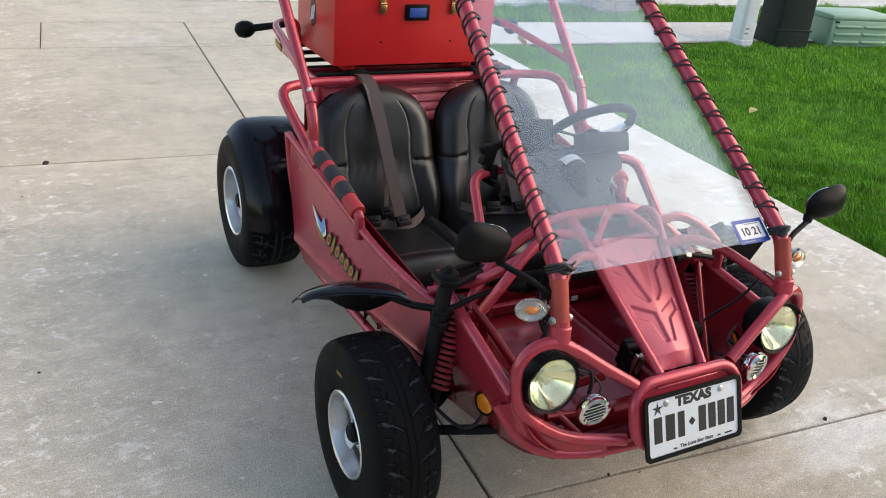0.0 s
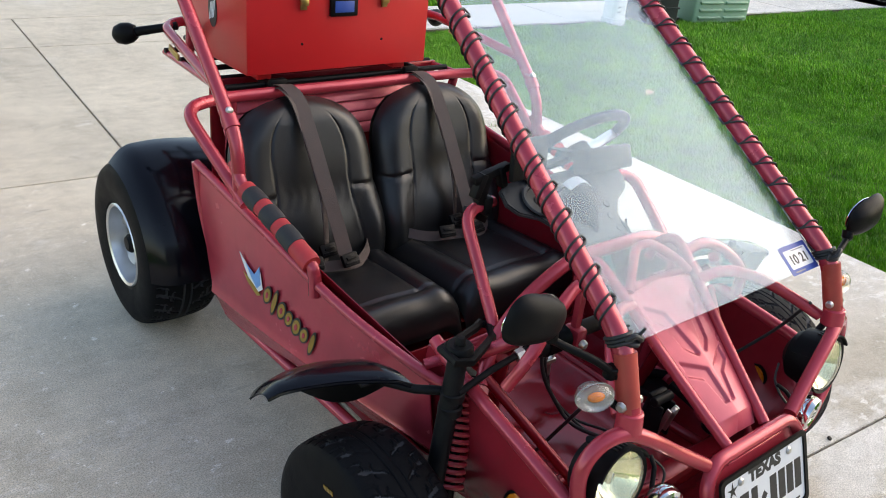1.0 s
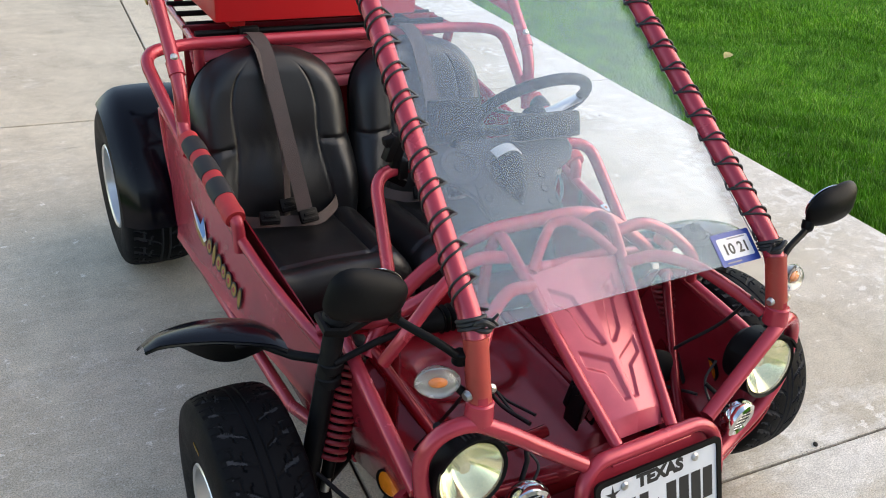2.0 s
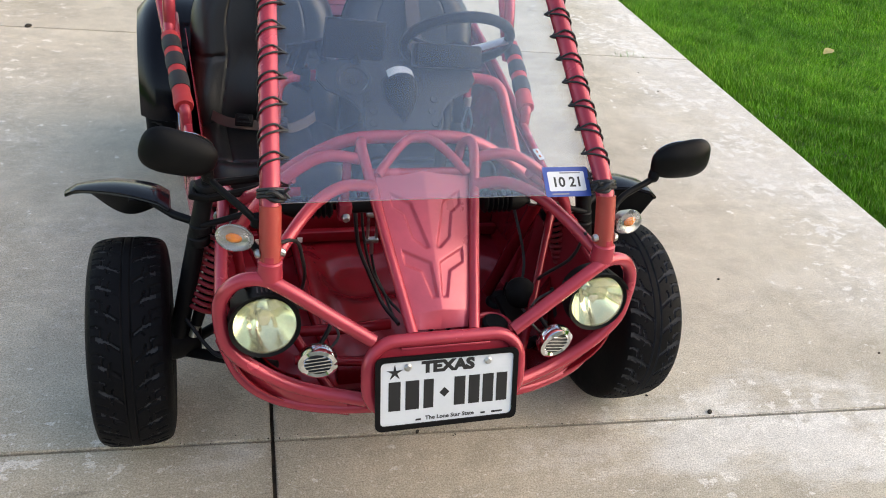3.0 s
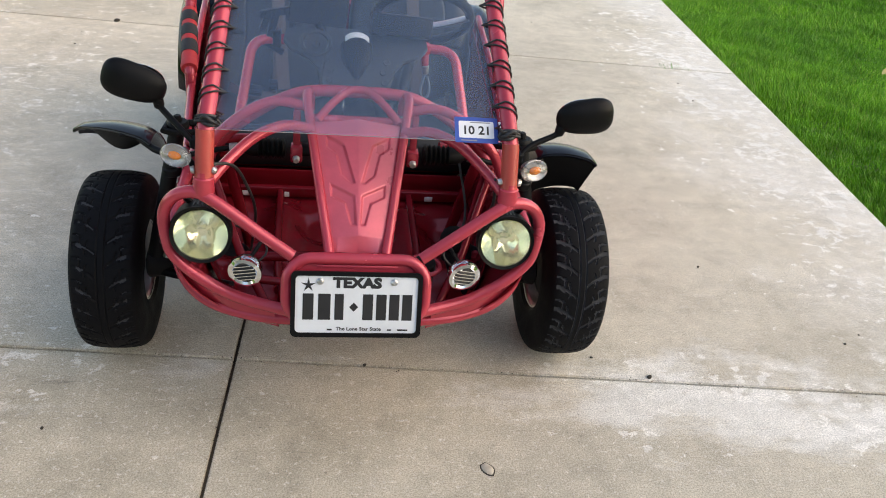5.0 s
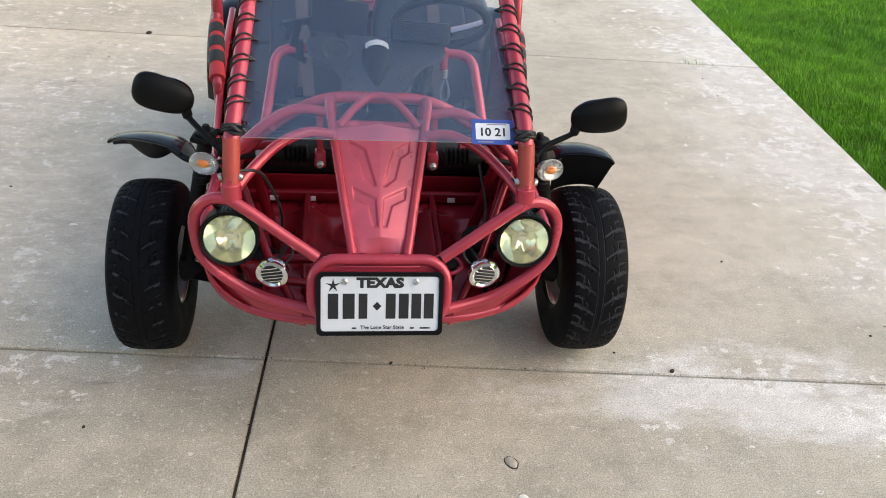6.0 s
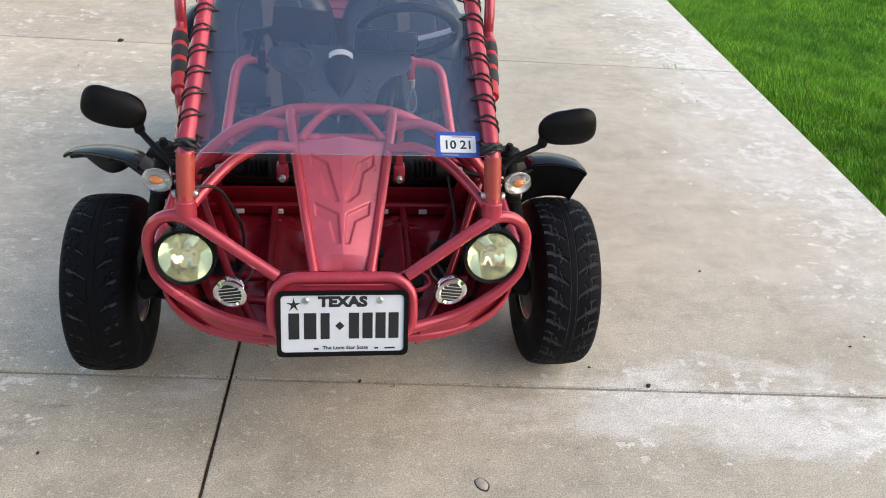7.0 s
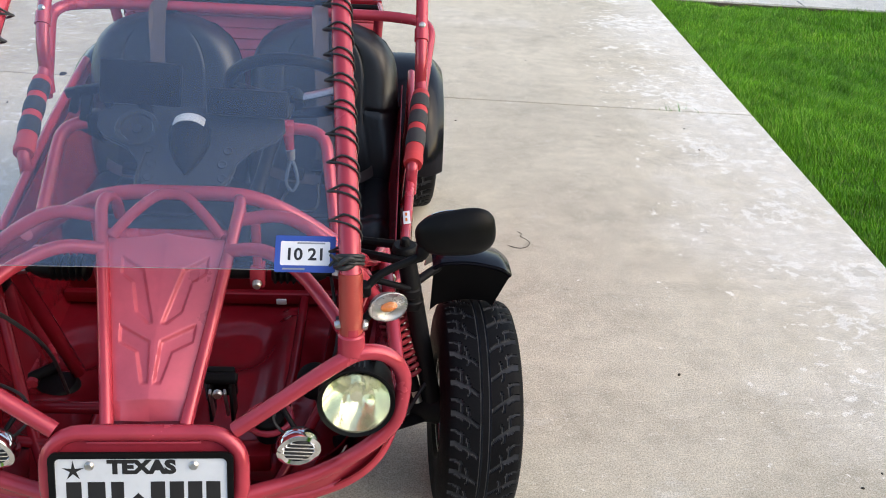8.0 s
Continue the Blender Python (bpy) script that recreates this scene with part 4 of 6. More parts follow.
fw = wheel("front_wheel", (-0.660, 2.632, 0.252), 0.260, 0.184, 0.118, 26, "front wheel with worn black tyre and bright cast alloy rim", True)
mirrored_only(wheel("front_wheel", (-0.652, 2.598, 0.268), 0.260, 0.184, 0.118, 24, "front wheel with deep-treaded black tyre and alloy rim"))
b = bmesh.new()
for k in range(3):
    box(b, (-0.7525, 2.650 + 0.012 * k, 0.432 - 0.002 * k), (0.0016, 0.010, 0.011), 0.0, pose(0, 0, 0, 0, -8, 0))
part("chalk_mark", b, GOLD_INK, fw, "faded yellow mark on the sidewall")
wheel("rear_wheel", (-0.5355, 4.172, 0.2815), 0.288, 0.250, 0.142, 24, "rear wheel with wide black tyre and bright alloy rim")
mirrored_only(wheel("rear_wheel", (-0.5355, 4.172, 0.2945), 0.288, 0.250, 0.142, 24, "rear wheel with wide black tyre and bright alloy rim"))

# ---- tub, side panels and rails ----
def lerp_path(path, t):
    t *= len(path) - 1
    i = min(len(path) - 2, int(t))
    f = t - i
    return tuple(a + (b - a) * f for a, b in zip(path[i], path[i + 1]))


def tub_floor(u, v):
    """The pressed floor, from the nose (v = 0) to under the seats."""
    y = 2.27 + v * 1.5
    wide = 0.30 + 0.15 * min(1.0, v / 0.25) if v < 0.25 else 0.45 + 0.03 * min(1.0, (v - 0.25) / 0.3)
    s = u * 2 - 1
    z = 0.245 + 0.075 * max(0.0, 1 - v / 0.10) ** 1.5
    z += 0.012 * max(0.0, math.cos((abs(s) - 0.45) * 9)) * (1 if 0.14 < v < 0.46 else 0)
    d = math.hypot((abs(s) * wide - 0.335) / 0.080, (y - 2.83) / 0.085)
    z -= 0.016 * (1 if d < 0.80 else max(0.0, 1 - (d - 0.80) / 0.25))
    d = math.hypot((abs(s) * wide - 0.055) / 0.10, (y - 2.85) / 0.10)
    z -= 0.014 * (1 if d < 0.80 else max(0.0, 1 - (d - 0.80) / 0.25))
    z += 0.022 * math.exp(-((abs(s) * wide - 0.20) / 0.035) ** 2) * (1 if 0.2 < v < 0.5 else 0)
    z += 0.05 * max(0.0, 1 - abs(y - 2.60) / 0.12) * max(0.0, (abs(s) - 0.45) / 0.55)
    z += 0.10 * max(0.0, (abs(s) - 0.9) / 0.1)
    return V(s * wide, y, z)


mid("floor_pan", sheet(bmesh.new(), tub_floor, 60, 80, 0.004), RED_SHADED, "pressed red steel floor pan")
mid("floor_crossmember", box(bmesh.new(), (0, 3.045, 0.272), (0.88, 0.03, 0.035), 0.006), RED_SHADED)
mid("floor_riser", box(bmesh.new(), (0, 3.10, 0.285), (0.90, 0.006, 0.08), 0.002), RED_SHADED)
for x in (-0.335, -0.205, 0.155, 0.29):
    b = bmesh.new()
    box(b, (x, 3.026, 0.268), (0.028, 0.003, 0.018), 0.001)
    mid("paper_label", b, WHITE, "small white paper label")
mid("floor_spine", rod([(-0.20, 2.42, 0.30), (-0.215, 2.7, 0.275), (-0.22, 3.03, 0.272)], 0.014), RED_SHADED)
mid("floor_spine", rod([(0.20, 2.42, 0.30), (0.215, 2.7, 0.275), (0.22, 3.03, 0.272)], 0.014), RED_SHADED)


def nose_side(u, v):
    """The flank between the headlight loop and the cowl; u back, v down."""
    top = [V(-0.455, 2.305, 0.545), V(-0.452, 2.42, 0.555), V(-0.445, 2.56, 0.578), V(-0.435, 2.70, 0.60), V(-0.43, 2.78, 0.60)]
    bot = [V(-0.285, 2.262, 0.325), V(-0.335, 2.38, 0.275), V(-0.375, 2.52, 0.255), V(-0.40, 2.66, 0.25), V(-0.42, 2.78, 0.25)]
    t = u * 4
    i = min(3, int(t))
    f = t - i
    a, c = top[i].lerp(top[i + 1], f), bot[i].lerp(bot[i + 1], f)
    p = a.lerp(c, v)
    p.x -= 0.045 * math.sin(v * math.pi) * (1 - 0.5 * u)
    p.y -= 0.03 * math.sin(v * math.pi) * (1 - u)
    return p


both("nose_side_panel", sheet(bmesh.new(), nose_side, 24, 18, 0.004), RED_NOSE_SHADED, "curved red steel flank of the nose")
both("flank_tube", rod(catmull([(-0.462, 2.30, 0.535), (-0.456, 2.42, 0.560), (-0.447, 2.56, 0.583), (-0.435, 2.70, 0.606), (-0.43, 2.76, 0.625)], 6), R1), RED)


def chin(u, v):
    """The shell under the nose between the lower tubes."""
    s = u * 2 - 1
    x = s * 0.30
    front = V(x, 2.232 + 0.035 * abs(s) ** 2, 0.318 + 0.018 * s * s)
    back = V(x * 0.95, 2.36, 0.262)
    p = front.lerp(back, v)
    p.z -= 0.012 * math.sin(v * math.pi)
    return p


mid("chin_panel", sheet(bmesh.new(), chin, 20, 8, 0.004), RED_NOSE_SHADED)
LIP_TOP = [(-0.462, 2.285, 0.535), (-0.445, 2.278, 0.505), (-0.385, 2.264, 0.452), (-0.295, 2.25, 0.398), (-0.20, 2.232, 0.372)]
LIP_LOW = [(-0.46, 2.36, 0.47), (-0.425, 2.31, 0.405), (-0.37, 2.285, 0.365), (-0.29, 2.26, 0.333), (-0.19, 2.24, 0.318)]
both("lip_panel", sheet(bmesh.new(), lambda u, v: Vector(lerp_path(LIP_TOP, u)).lerp(Vector(lerp_path(LIP_LOW, u)), v) + V(-0.004 * math.sin(v * math.pi), -0.006 * math.sin(v * math.pi), 0), 24, 6, 0.004), RED)
bm = bmesh.new()
pd = nose_side(0.36, 0.52)
dn = V(-0.92, -0.30, 0.05)
lathe(bm, [(0, 0.008), (0.020, 0.007), (0.027, 0.002), (0.027, -0.004), (0, -0.004)], aim(pd + dn.normalized() * 0.004, dn), 24)
r1 = mid("side_reflector", bm, AMBER, "round amber side reflector")
bm = bmesh.new()
lathe(bm, [(0.028, -0.004), (0.033, -0.004), (0.033, 0.003), (0.028, 0.004)], aim(pd + dn.normalized() * 0.004, dn), 24, closed=True)
part("bezel", bm, BLACK, r1)
twin(r1)

# long side panel with pressed lower lip
SP = [(2.72, 0.560), (3.02, 0.580), (3.40, 0.640), (3.78, 0.690)]
SB = [(2.66, 0.36), (3.00, 0.32), (3.36, 0.265), (3.66, 0.225)]


def panel_x(u):
    """The panel draws in towards the front."""
    return -0.470 - 0.108 * u + 0.044 * u * u


def side_panel(u, v):
    ty, tz = lerp_path(SP, u)
    by, bz = lerp_path(SB, u)
    x = panel_x(u)
    y, z = ty + (by - ty) * v, tz + (bz - tz) * v
    if v > 0.80:
        x += 0.028 * (v - 0.80) / 0.20
    x -= 0.007 * max(0.0, 1 - abs(v - 0.80) / 0.05) + 0.006 * math.sin(v * math.pi)
    return V(x, y, z)


both("side_panel", sheet(bmesh.new(), side_panel, 30, 30, 0.004), RED, "red steel side panel with a pressed lower lip")
both("panel_rail", rod(catmull([(-0.452, 2.69, 0.562)] + [(panel_x(k / 3), y, z + 0.006) for k, (y, z) in enumerate(SP)], 6), 0.013), RED)
both("panel_rear_tube", rod(catmull([(-0.535, 3.785, 0.70), (-0.53, 3.76, 0.55), (-0.515, 3.71, 0.38), (-0.50, 3.66, 0.24)], 5), 0.013), RED)
both("sill_tube", rod([(-0.40, 2.66, 0.27), (-0.47, 2.9, 0.25), (-0.485, 3.66, 0.225)], 0.016), RED)
both("inner_side", sheet(bmesh.new(), lambda u, v: V(-0.44 - 0.018 * v - 0.042 * u * v, 2.75 + u * 0.95, 0.25 + v * (0.32 + 0.11 * u)), 10, 8, 0.003), RED_SHADED)


def decal_at(y, z, dx=0.0):
    """The place on the side panel's outer face at a given y and z."""
    u, v = (y - 2.70) / 1.03, 0.4
    for _ in range(14):
        p = side_panel(min(1.0, max(0.0, u)), min(1.0, max(0.0, v)))
        u, v = u + (y - p.y) * 0.8, v + (p.z - z) * 2.0
    return V(p.x - 0.0048 - dx, y, z)


def decal(s):
    """Printed flame and a line of unreadable gold shapes on the side panel."""
    def flat(outline, thick=0.001):
        b = bmesh.new()
        top = [b.verts.new(decal_at(y, z, thick)) for y, z in outline]
        b.faces.new(top)
        low = [b.verts.new(decal_at(y, z)) for y, z in outline]
        b.faces.new(low[::-1])
        for k in range(len(top)):
            j = (k + 1) % len(top)
            b.faces.new((top[k], top[j], low[j], low[k]))
        return b
    root = mid("panel_decal", flat([(3.50, 0.535), (3.47, 0.50), (3.44, 0.47), (3.395, 0.455), (3.37, 0.475), (3.385, 0.52), (3.41, 0.485), (3.45, 0.51)]), WHITE, "worn gold and blue printed decal")
    part("print", flat([(3.46, 0.515), (3.43, 0.485), (3.40, 0.465), (3.38, 0.485), (3.39, 0.535), (3.415, 0.50)], 0.0016), SKY_INK, root)
    part("print", flat([(3.475, 0.485), (3.45, 0.462), (3.40, 0.442), (3.38, 0.452), (3.42, 0.470)], 0.0016), GOLD_INK, root)
    for k, (h, w) in enumerate(((0.024, 0.015), (0.036, 0.009), (0.024, 0.016), (0.021, 0.015), (0.024, 0.016), (0.021, 0.015), (0.033, 0.009))):
        y, z = 3.345 - k * 0.036, 0.470 - k * 0.0062
        for grow, mat, lift in ((1.30, INK, 0.0012), (1.0, GOLD_INK, 0.0018)):
            ring = [(y - w * grow * math.cos(a) - 0.35 * h * grow * math.sin(a), z + h * grow * math.sin(a)) for a in [q * math.tau / 18 for q in range(18)]]
            part("print", flat(ring, lift), mat, root)
        if w > 0.012:
            part("print", flat([(y - w * 0.42 * math.cos(a) - 0.14 * h * math.sin(a), z + h * 0.45 * math.sin(a)) for a in [q * math.tau / 12 for q in range(12)]], 0.0024), RED, root)
    return root


twin(decal(-1))

# small printed tag on the front end of the rail
tag = mid("rail_tag", box(bmesh.new(), (0.494, 2.950, 0.5925), (0.018, 0.060, 0.002), 0.0008, pose(0, 0, 0, 4, -10, 0)), WHITE, "small white tag with orange print")
for k in range(2):
    part("print", box(bmesh.new(), (0.493, 2.937 + 0.026 * k, 0.5932 + 0.0018 * k), (0.005, 0.012, 0.002), 0.0, pose(0, 0, 0, 4, -10, 0)), AMBER, tag)

# grab rails with striped grips, rear hoop
GT, GB = V(-0.548, 3.440, 0.748), V(-0.517, 3.160, 0.655)
both("grab_rail", rod(catmull([(-0.548, 3.50, 0.80), GT, GT.lerp(GB, 0.5) + V(0, 0, 0.006), GB, (-0.513, 3.138, 0.628), (-0.512, 3.134, 0.595), (-0.512, 3.133, 0.570)], 6), 0.0165), RED)
grip = both("grip_sleeve", rod([GT.lerp(GB, t) + V(0, 0, 0.006 * math.sin(t * math.pi)) for t in (0.02, 0.3, 0.6, 0.98)], 0.0255, 16), TAPE_RED, "red foam grip wound with black tape")
for g in grip:
    sx = -1 if g.data.vertices[0].co.x < 0 else 1
    for k in range(3):
        t0 = 0.10 + 0.27 * k
        pts = [GT.lerp(GB, t0 + 0.185 * j / 4) + V(0, 0, 0.006 * math.sin((t0 + 0.185 * j / 4) * math.pi)) for j in range(5)]
        part("tape_band", rod([V(-sx * p.x, p.y, p.z) for p in pts], [0.0268, 0.028, 0.0283, 0.028, 0.0268], 16), TAPE_BLACK, g, "black tape band")
    part("end_collar", rod([V(-sx * p.x, p.y, p.z) for p in (GT.lerp(GB, 0.93), GT.lerp(GB, 1.0), GT.lerp(GB, 1.05))], [0.026, 0.028, 0.0255], 16), TAPE_RED, g)
rear_dir = V(-0.02, 0.99, 1.0).normalized()
RP = V(-0.545, 3.50, 0.88)
both("rear_post", rod(fillet([(-0.548, 3.47, 0.70), (-0.545, 3.485, 0.865), RP + rear_dir * 0.9], 0.07, 8), 0.0185), RED)
both("post_sleeve", rod([RP + rear_dir * 0.012, RP + rear_dir * 0.05], 0.0215, 16), RED)
bm = bmesh.new()
q = RP + rear_dir * 0.058
lathe(bm, [(0, 0.006), (0.006, 0.0055), (0.010, 0.001), (0.010, -0.006), (0, -0.006)], aim(q + V(0.0, -0.0165, 0.012), (0, -0.75, 0.65)), 14)
both("bolt", bm, STEEL)
hoop = fillet([(-0.545, 3.44, 0.70), (-0.59, 3.72, 0.885), (-0.46, 3.775, 0.886), (0.46, 3.775, 0.886), (0.59, 3.72, 0.885), (0.545, 3.44, 0.70)], 0.09, 10)
mid("rear_hoop", rod(hoop, 0.0175), RED)
roof = fillet([(-0.291, 3.31, 1.566), (-0.42, 3.7, 1.58), (-0.562, 4.12, 1.51)], 0.1, 6)
both("roof_rail", rod(roof, 0.0185), RED)
mid("roof_header", rod([(-0.291, 3.31, 1.566), (0.291, 3.31, 1.566)], 0.0175), RED)
mid("roof_crossbar", rod([(-0.562, 4.12, 1.51), (0.562, 4.12, 1.51)], 0.0175), RED)
# ribbed firewall behind the seats
for k in range(6):
    b = bmesh.new()
    box(b, (0, 3.925 - 0.022 * k, 0.872 - 0.030 * k), (0.84, 0.012, 0.036), 0.005, pose(0, 0, 0, -36, 0, 0))
    mid("firewall_slat", b, RED_SKYLIT)
mid("firewall", box(bmesh.new(), (0, 3.915, 0.62), (0.86, 0.012, 0.56), 0.003), RED_SHADED)

# cargo rack behind
both("rack_rail", rod(catmull([(-0.43, 3.77, 0.885), (-0.42, 3.9, 0.885), (-0.41, 4.1, 0.885), (-0.40, 4.33, 0.885)], 6), 0.012), RED)
both("rack_hoop", rod(fillet([(-0.548, 3.602, 0.976), (-0.505, 4.06, 1.035), (-0.39, 4.13, 1.035), (-0.37, 4.2, 0.90)], 0.06, 8), 0.015), RED)
for y, r in ((3.83, 0.009), (3.93, 0.009), (4.05, 0.009), (4.17, 0.009), (4.30, 0.009)):
    mid("rack_bar", rod([(-0.415, y, 0.897), (0.415, y, 0.897)], r), BLACK_METAL, "black rack bar")
both("rack_brace", rod([(-0.28, 3.80, 0.90), (-0.28, 4.45, 0.90)], 0.010), BLACK_METAL)
both("rear_frame_tube", rod([(-0.42, 3.78, 0.885), (-0.40, 3.86, 0.55), (-0.36, 3.9, 0.26)], 0.016), RED)
both("rear_lower_tube", rod([(-0.36, 3.7, 0.25), (-0.34, 4.2, 0.28), (-0.33, 4.36, 0.45)], 0.016), RED)
mid("rear_axle", cyl(bmesh.new(), (-0.42, 4.21, 0.29), (0.42, 4.21, 0.29), 0.022), BLACK_METAL)
bm = bmesh.new()
box(bm, (0.05, 4.2, 0.45), (0.36, 0.42, 0.30), 0.05)
for k in range(7):
    box(bm, (0.05, 3.99, 0.36 + 0.03 * k), (0.30, 0.03, 0.008), 0.002)
mid("engine", bm, BLACK_METAL, "dark finned engine under the rack")


def rear_fender(u, v):
    a = radians(178 - 92 * u)
    rr = 0.345 + 0.012 * math.sin(v * math.pi)
    x = -0.375 - 0.295 * v
    drop = 0.045 * max(0.0, (v - 0.75) / 0.25) ** 2
    return V(x, 4.145 + (rr - drop) * math.cos(a), 0.286 + (rr - drop) * math.sin(a))


both("rear_fender", sheet(bmesh.new(), rear_fender, 28, 14, 0.005), GLOSS_BLACK, "glossy black plastic rear fender")
both("fender_stay", rod([(-0.36, 3.98, 0.56), (-0.33, 3.95, 0.45)], 0.012), BLACK_METAL)


def lamp_rear():
    b = bmesh.new()
    p, q = V(-0.495, 4.06, 1.03), V(-0.575, 4.12, 1.005)
    cyl(b, p + V(0.03, -0.01, 0.004), q, 0.012, 0.014, 14, 0.002)
    d = (q - p).normalized()
    lathe(b, [(0, -0.03), (0.020, -0.028), (0.030, -0.012), (0.033, 0.01), (0.026, 0.032), (0.012, 0.042), (0, 0.044)], aim(q + d * 0.02, d), 20)
    return b


both("rear_signal", lamp_rear(), BLACK, "black rear turn signal on a stalk")
both("tie_bracket", box(bmesh.new(), (-0.527, 3.93, 0.985), (0.006, 0.07, 0.02), 0.002, pose(0, 0, 0, 14, 0, 0)), BRASS, "dull brass bracket")


# ---- seats ----
def seat(cx):
    H, W = 0.55, 0.505
    lean = radians(17)

    def back(u, v):
        s = u * 2 - 1
        w = W / 2 * (0.955 + 0.075 * math.sin(min(1, v / 0.52) * math.pi) - 0.02 * v)
        if v > 0.56:
            w *= math.sqrt(max(0.0, 1 - ((v - 0.56) / 0.442) ** 3.4))
        edge = (1 - abs(s) ** 5) ** 0.5
        top = 1.0 if v < 0.9 else math.sqrt(max(0.0, 1 - ((v - 0.9) / 0.1) ** 2))
        d = 0.075 * edge * (0.35 + 0.65 * top)
        low = math.exp(-((v - 0.27) / 0.19) ** 2)
        bol = math.exp(-((abs(s) - 0.82) / 0.20) ** 2) * (0.012 + 0.026 * low) * (1 if v < 0.84 else max(0, 1 - (v - 0.84) / 0.16))
        lumb = 0.018 * math.exp(-((v - 0.30) / 0.18) ** 2) * math.exp(-(s / 0.5) ** 2)
        line = abs(s) - 0.60 + 0.10 * v - 0.03 * math.cos(v * 7.0)
        seam = 0.0042 * math.exp(-(line / 0.013) ** 2) * (1 if v < 0.93 else 0.2)
        fold = 0.008 * math.exp(-((v - 0.53 + 0.05 * (abs(s) - 0.6)) / 0.011) ** 2) * min(1.0, max(0.0, line / 0.06))
        pucker = 0.0004 * math.sin(s * 46 + 3 * math.sin(v * 21)) * math.exp(-((v - 0.50) / 0.07) ** 2)
        centre = 0.007 * math.exp(-((v - 0.52) / 0.10) ** 2) * math.exp(-(s / 0.45) ** 4)
        d += bol + lumb - seam - fold - centre + pucker
        return V(cx + s * w, 3.575 + v * H * math.sin(lean) - d * math.cos(lean), 0.355 + v * H * math.cos(lean) - d * math.sin(lean) * 0.3)

    def rear(u, v):
        s = u * 2 - 1
        p = back(u, v)
        w = 0.03 * (1 - abs(s) ** 4) * (1 if v < 0.9 else max(0, 1 - (v - 0.9) / 0.1))
        return V(p.x, 3.585 + v * H * math.sin(lean) + w, 0.355 + v * H * math.cos(lean))

    def cushion(u, v):
        s = u * 2 - 1
        w = W / 2 * (1.0 - 0.06 * v ** 3)
        front = min(1.0, v / 0.86)
        y = 3.60 - 0.425 * front
        z = 0.405 + 0.025 * front
        edge = (1 - abs(s) ** 6) ** 0.5
        if v > 0.86:
            a = (v - 0.86) / 0.14 * math.pi * 0.62
            y -= 0.050 * math.sin(a)
            z -= 0.055 * (1 - math.cos(a)) + 0.045 * ((v - 0.86) / 0.14) ** 2
        z += 0.020 * math.exp(-((abs(s) - 0.74) / 0.2) ** 2) - (1 - edge) * 0.075
        z += 0.016 * math.sin(min(1.0, v / 0.86) * math.pi) * math.exp(-(s / 0.6) ** 2) * 0.5 + 0.018 * front ** 2 * math.exp(-(s / 0.75) ** 2)
        z -= 0.008 * math.exp(-((abs(s) - 0.55) / 0.028) ** 2) * (1 if 0.05 < v < 0.80 else 0)
        z -= 0.007 * math.exp(-((v - 0.79) / 0.012) ** 2)
        return V(cx + s * w, y, z)

    b = bmesh.new()
    sheet(b, back, 96, 72)
    sheet(b, rear, 14, 16)
    root = mid("seat", b, LEATHER, "black stitched leatherette bucket seat", sharp=60)
    c = bmesh.new()
    sheet(c, cushion, 48, 56)
    part("seat_cushion", c, LEATHER, root, "", 60)
    base = bmesh.new()
    box(base, (cx, 3.385, 0.335), (0.42, 0.37, 0.075), 0.02)
    part("seat_base", base, BLACK, root)
    return root


SEATS = (-0.248, 0.248)
for cx in SEATS:
    seat(cx)
bm = bmesh.new()
box(bm, (0, 3.40, 0.31), (0.94, 0.42, 0.05), 0.01)
mid("seat_pan", bm, RED_SHADED)

# belts
for sx in (-1, 1):
    bx = -0.262 if sx < 0 else 0.235
    shoulder = [(bx, 3.80, 0.90), (bx, 3.745, 0.912), (bx + 0.004, 3.675, 0.885), (bx + 0.008, 3.595, 0.78), (bx + 0.018, 3.53, 0.66), (bx + 0.030, 3.475, 0.55), (bx + 0.038, 3.435, 0.470), (bx + 0.042, 3.42, 0.448)]
    belt = mid("seat_belt", ribbon(catmull(shoulder, 4), 0.044, (1, -0.2, 0)), WEB, "brown webbing seat belt with black buckles")
    part("belt_strap", ribbon(catmull([(bx - 0.012, 3.79, 0.895), (bx - 0.016, 3.74, 0.905), (bx - 0.014, 3.67, 0.878), (bx - 0.004, 3.60, 0.765), (bx + 0.006, 3.535, 0.64), (bx + 0.004, 3.50, 0.52), (bx + 0.0, 3.49, 0.44)], 4), 0.024, (1, 0.5, 0)), WEB, belt)
    part("belt_strap", ribbon(catmull([(bx - 0.19, 3.54, 0.455), (bx - 0.12, 3.475, 0.447), (bx - 0.02, 3.455, 0.443), (bx + 0.07, 3.44, 0.440), (bx + 0.12, 3.465, 0.443), (bx + 0.165, 3.51, 0.447), (bx + 0.19, 3.56, 0.452)], 4), 0.032, (0, 0.5, 0.9)), WEB, belt)
    for p, rz in (((bx + 0.040, 3.420, 0.468), 8), ((bx - 0.07, 3.440, 0.470), -10), ((bx + 0.005, 3.485, 0.478), 4)):
        b = bmesh.new()
        mm = pose(0, 0, 0, -38, 0, rz)
        box(b, p, (0.058, 0.016, 0.040), 0.005, mm)
        box(b, Vector(p) + mm @ V(0, -0.009, 0.004), (0.034, 0.006, 0.010), 0.002, mm)
        box(b, Vector(p) + mm @ V(0, -0.009, -0.010), (0.05, 0.006, 0.007), 0.002, mm)
        part("buckle", b, BLACK, belt, "black plastic buckle")
    b = bmesh.new()
    box(b, (bx, 3.80, 0.905), (0.056, 0.022, 0.03), 0.006)
    part("belt_anchor", b, BLACK, belt)

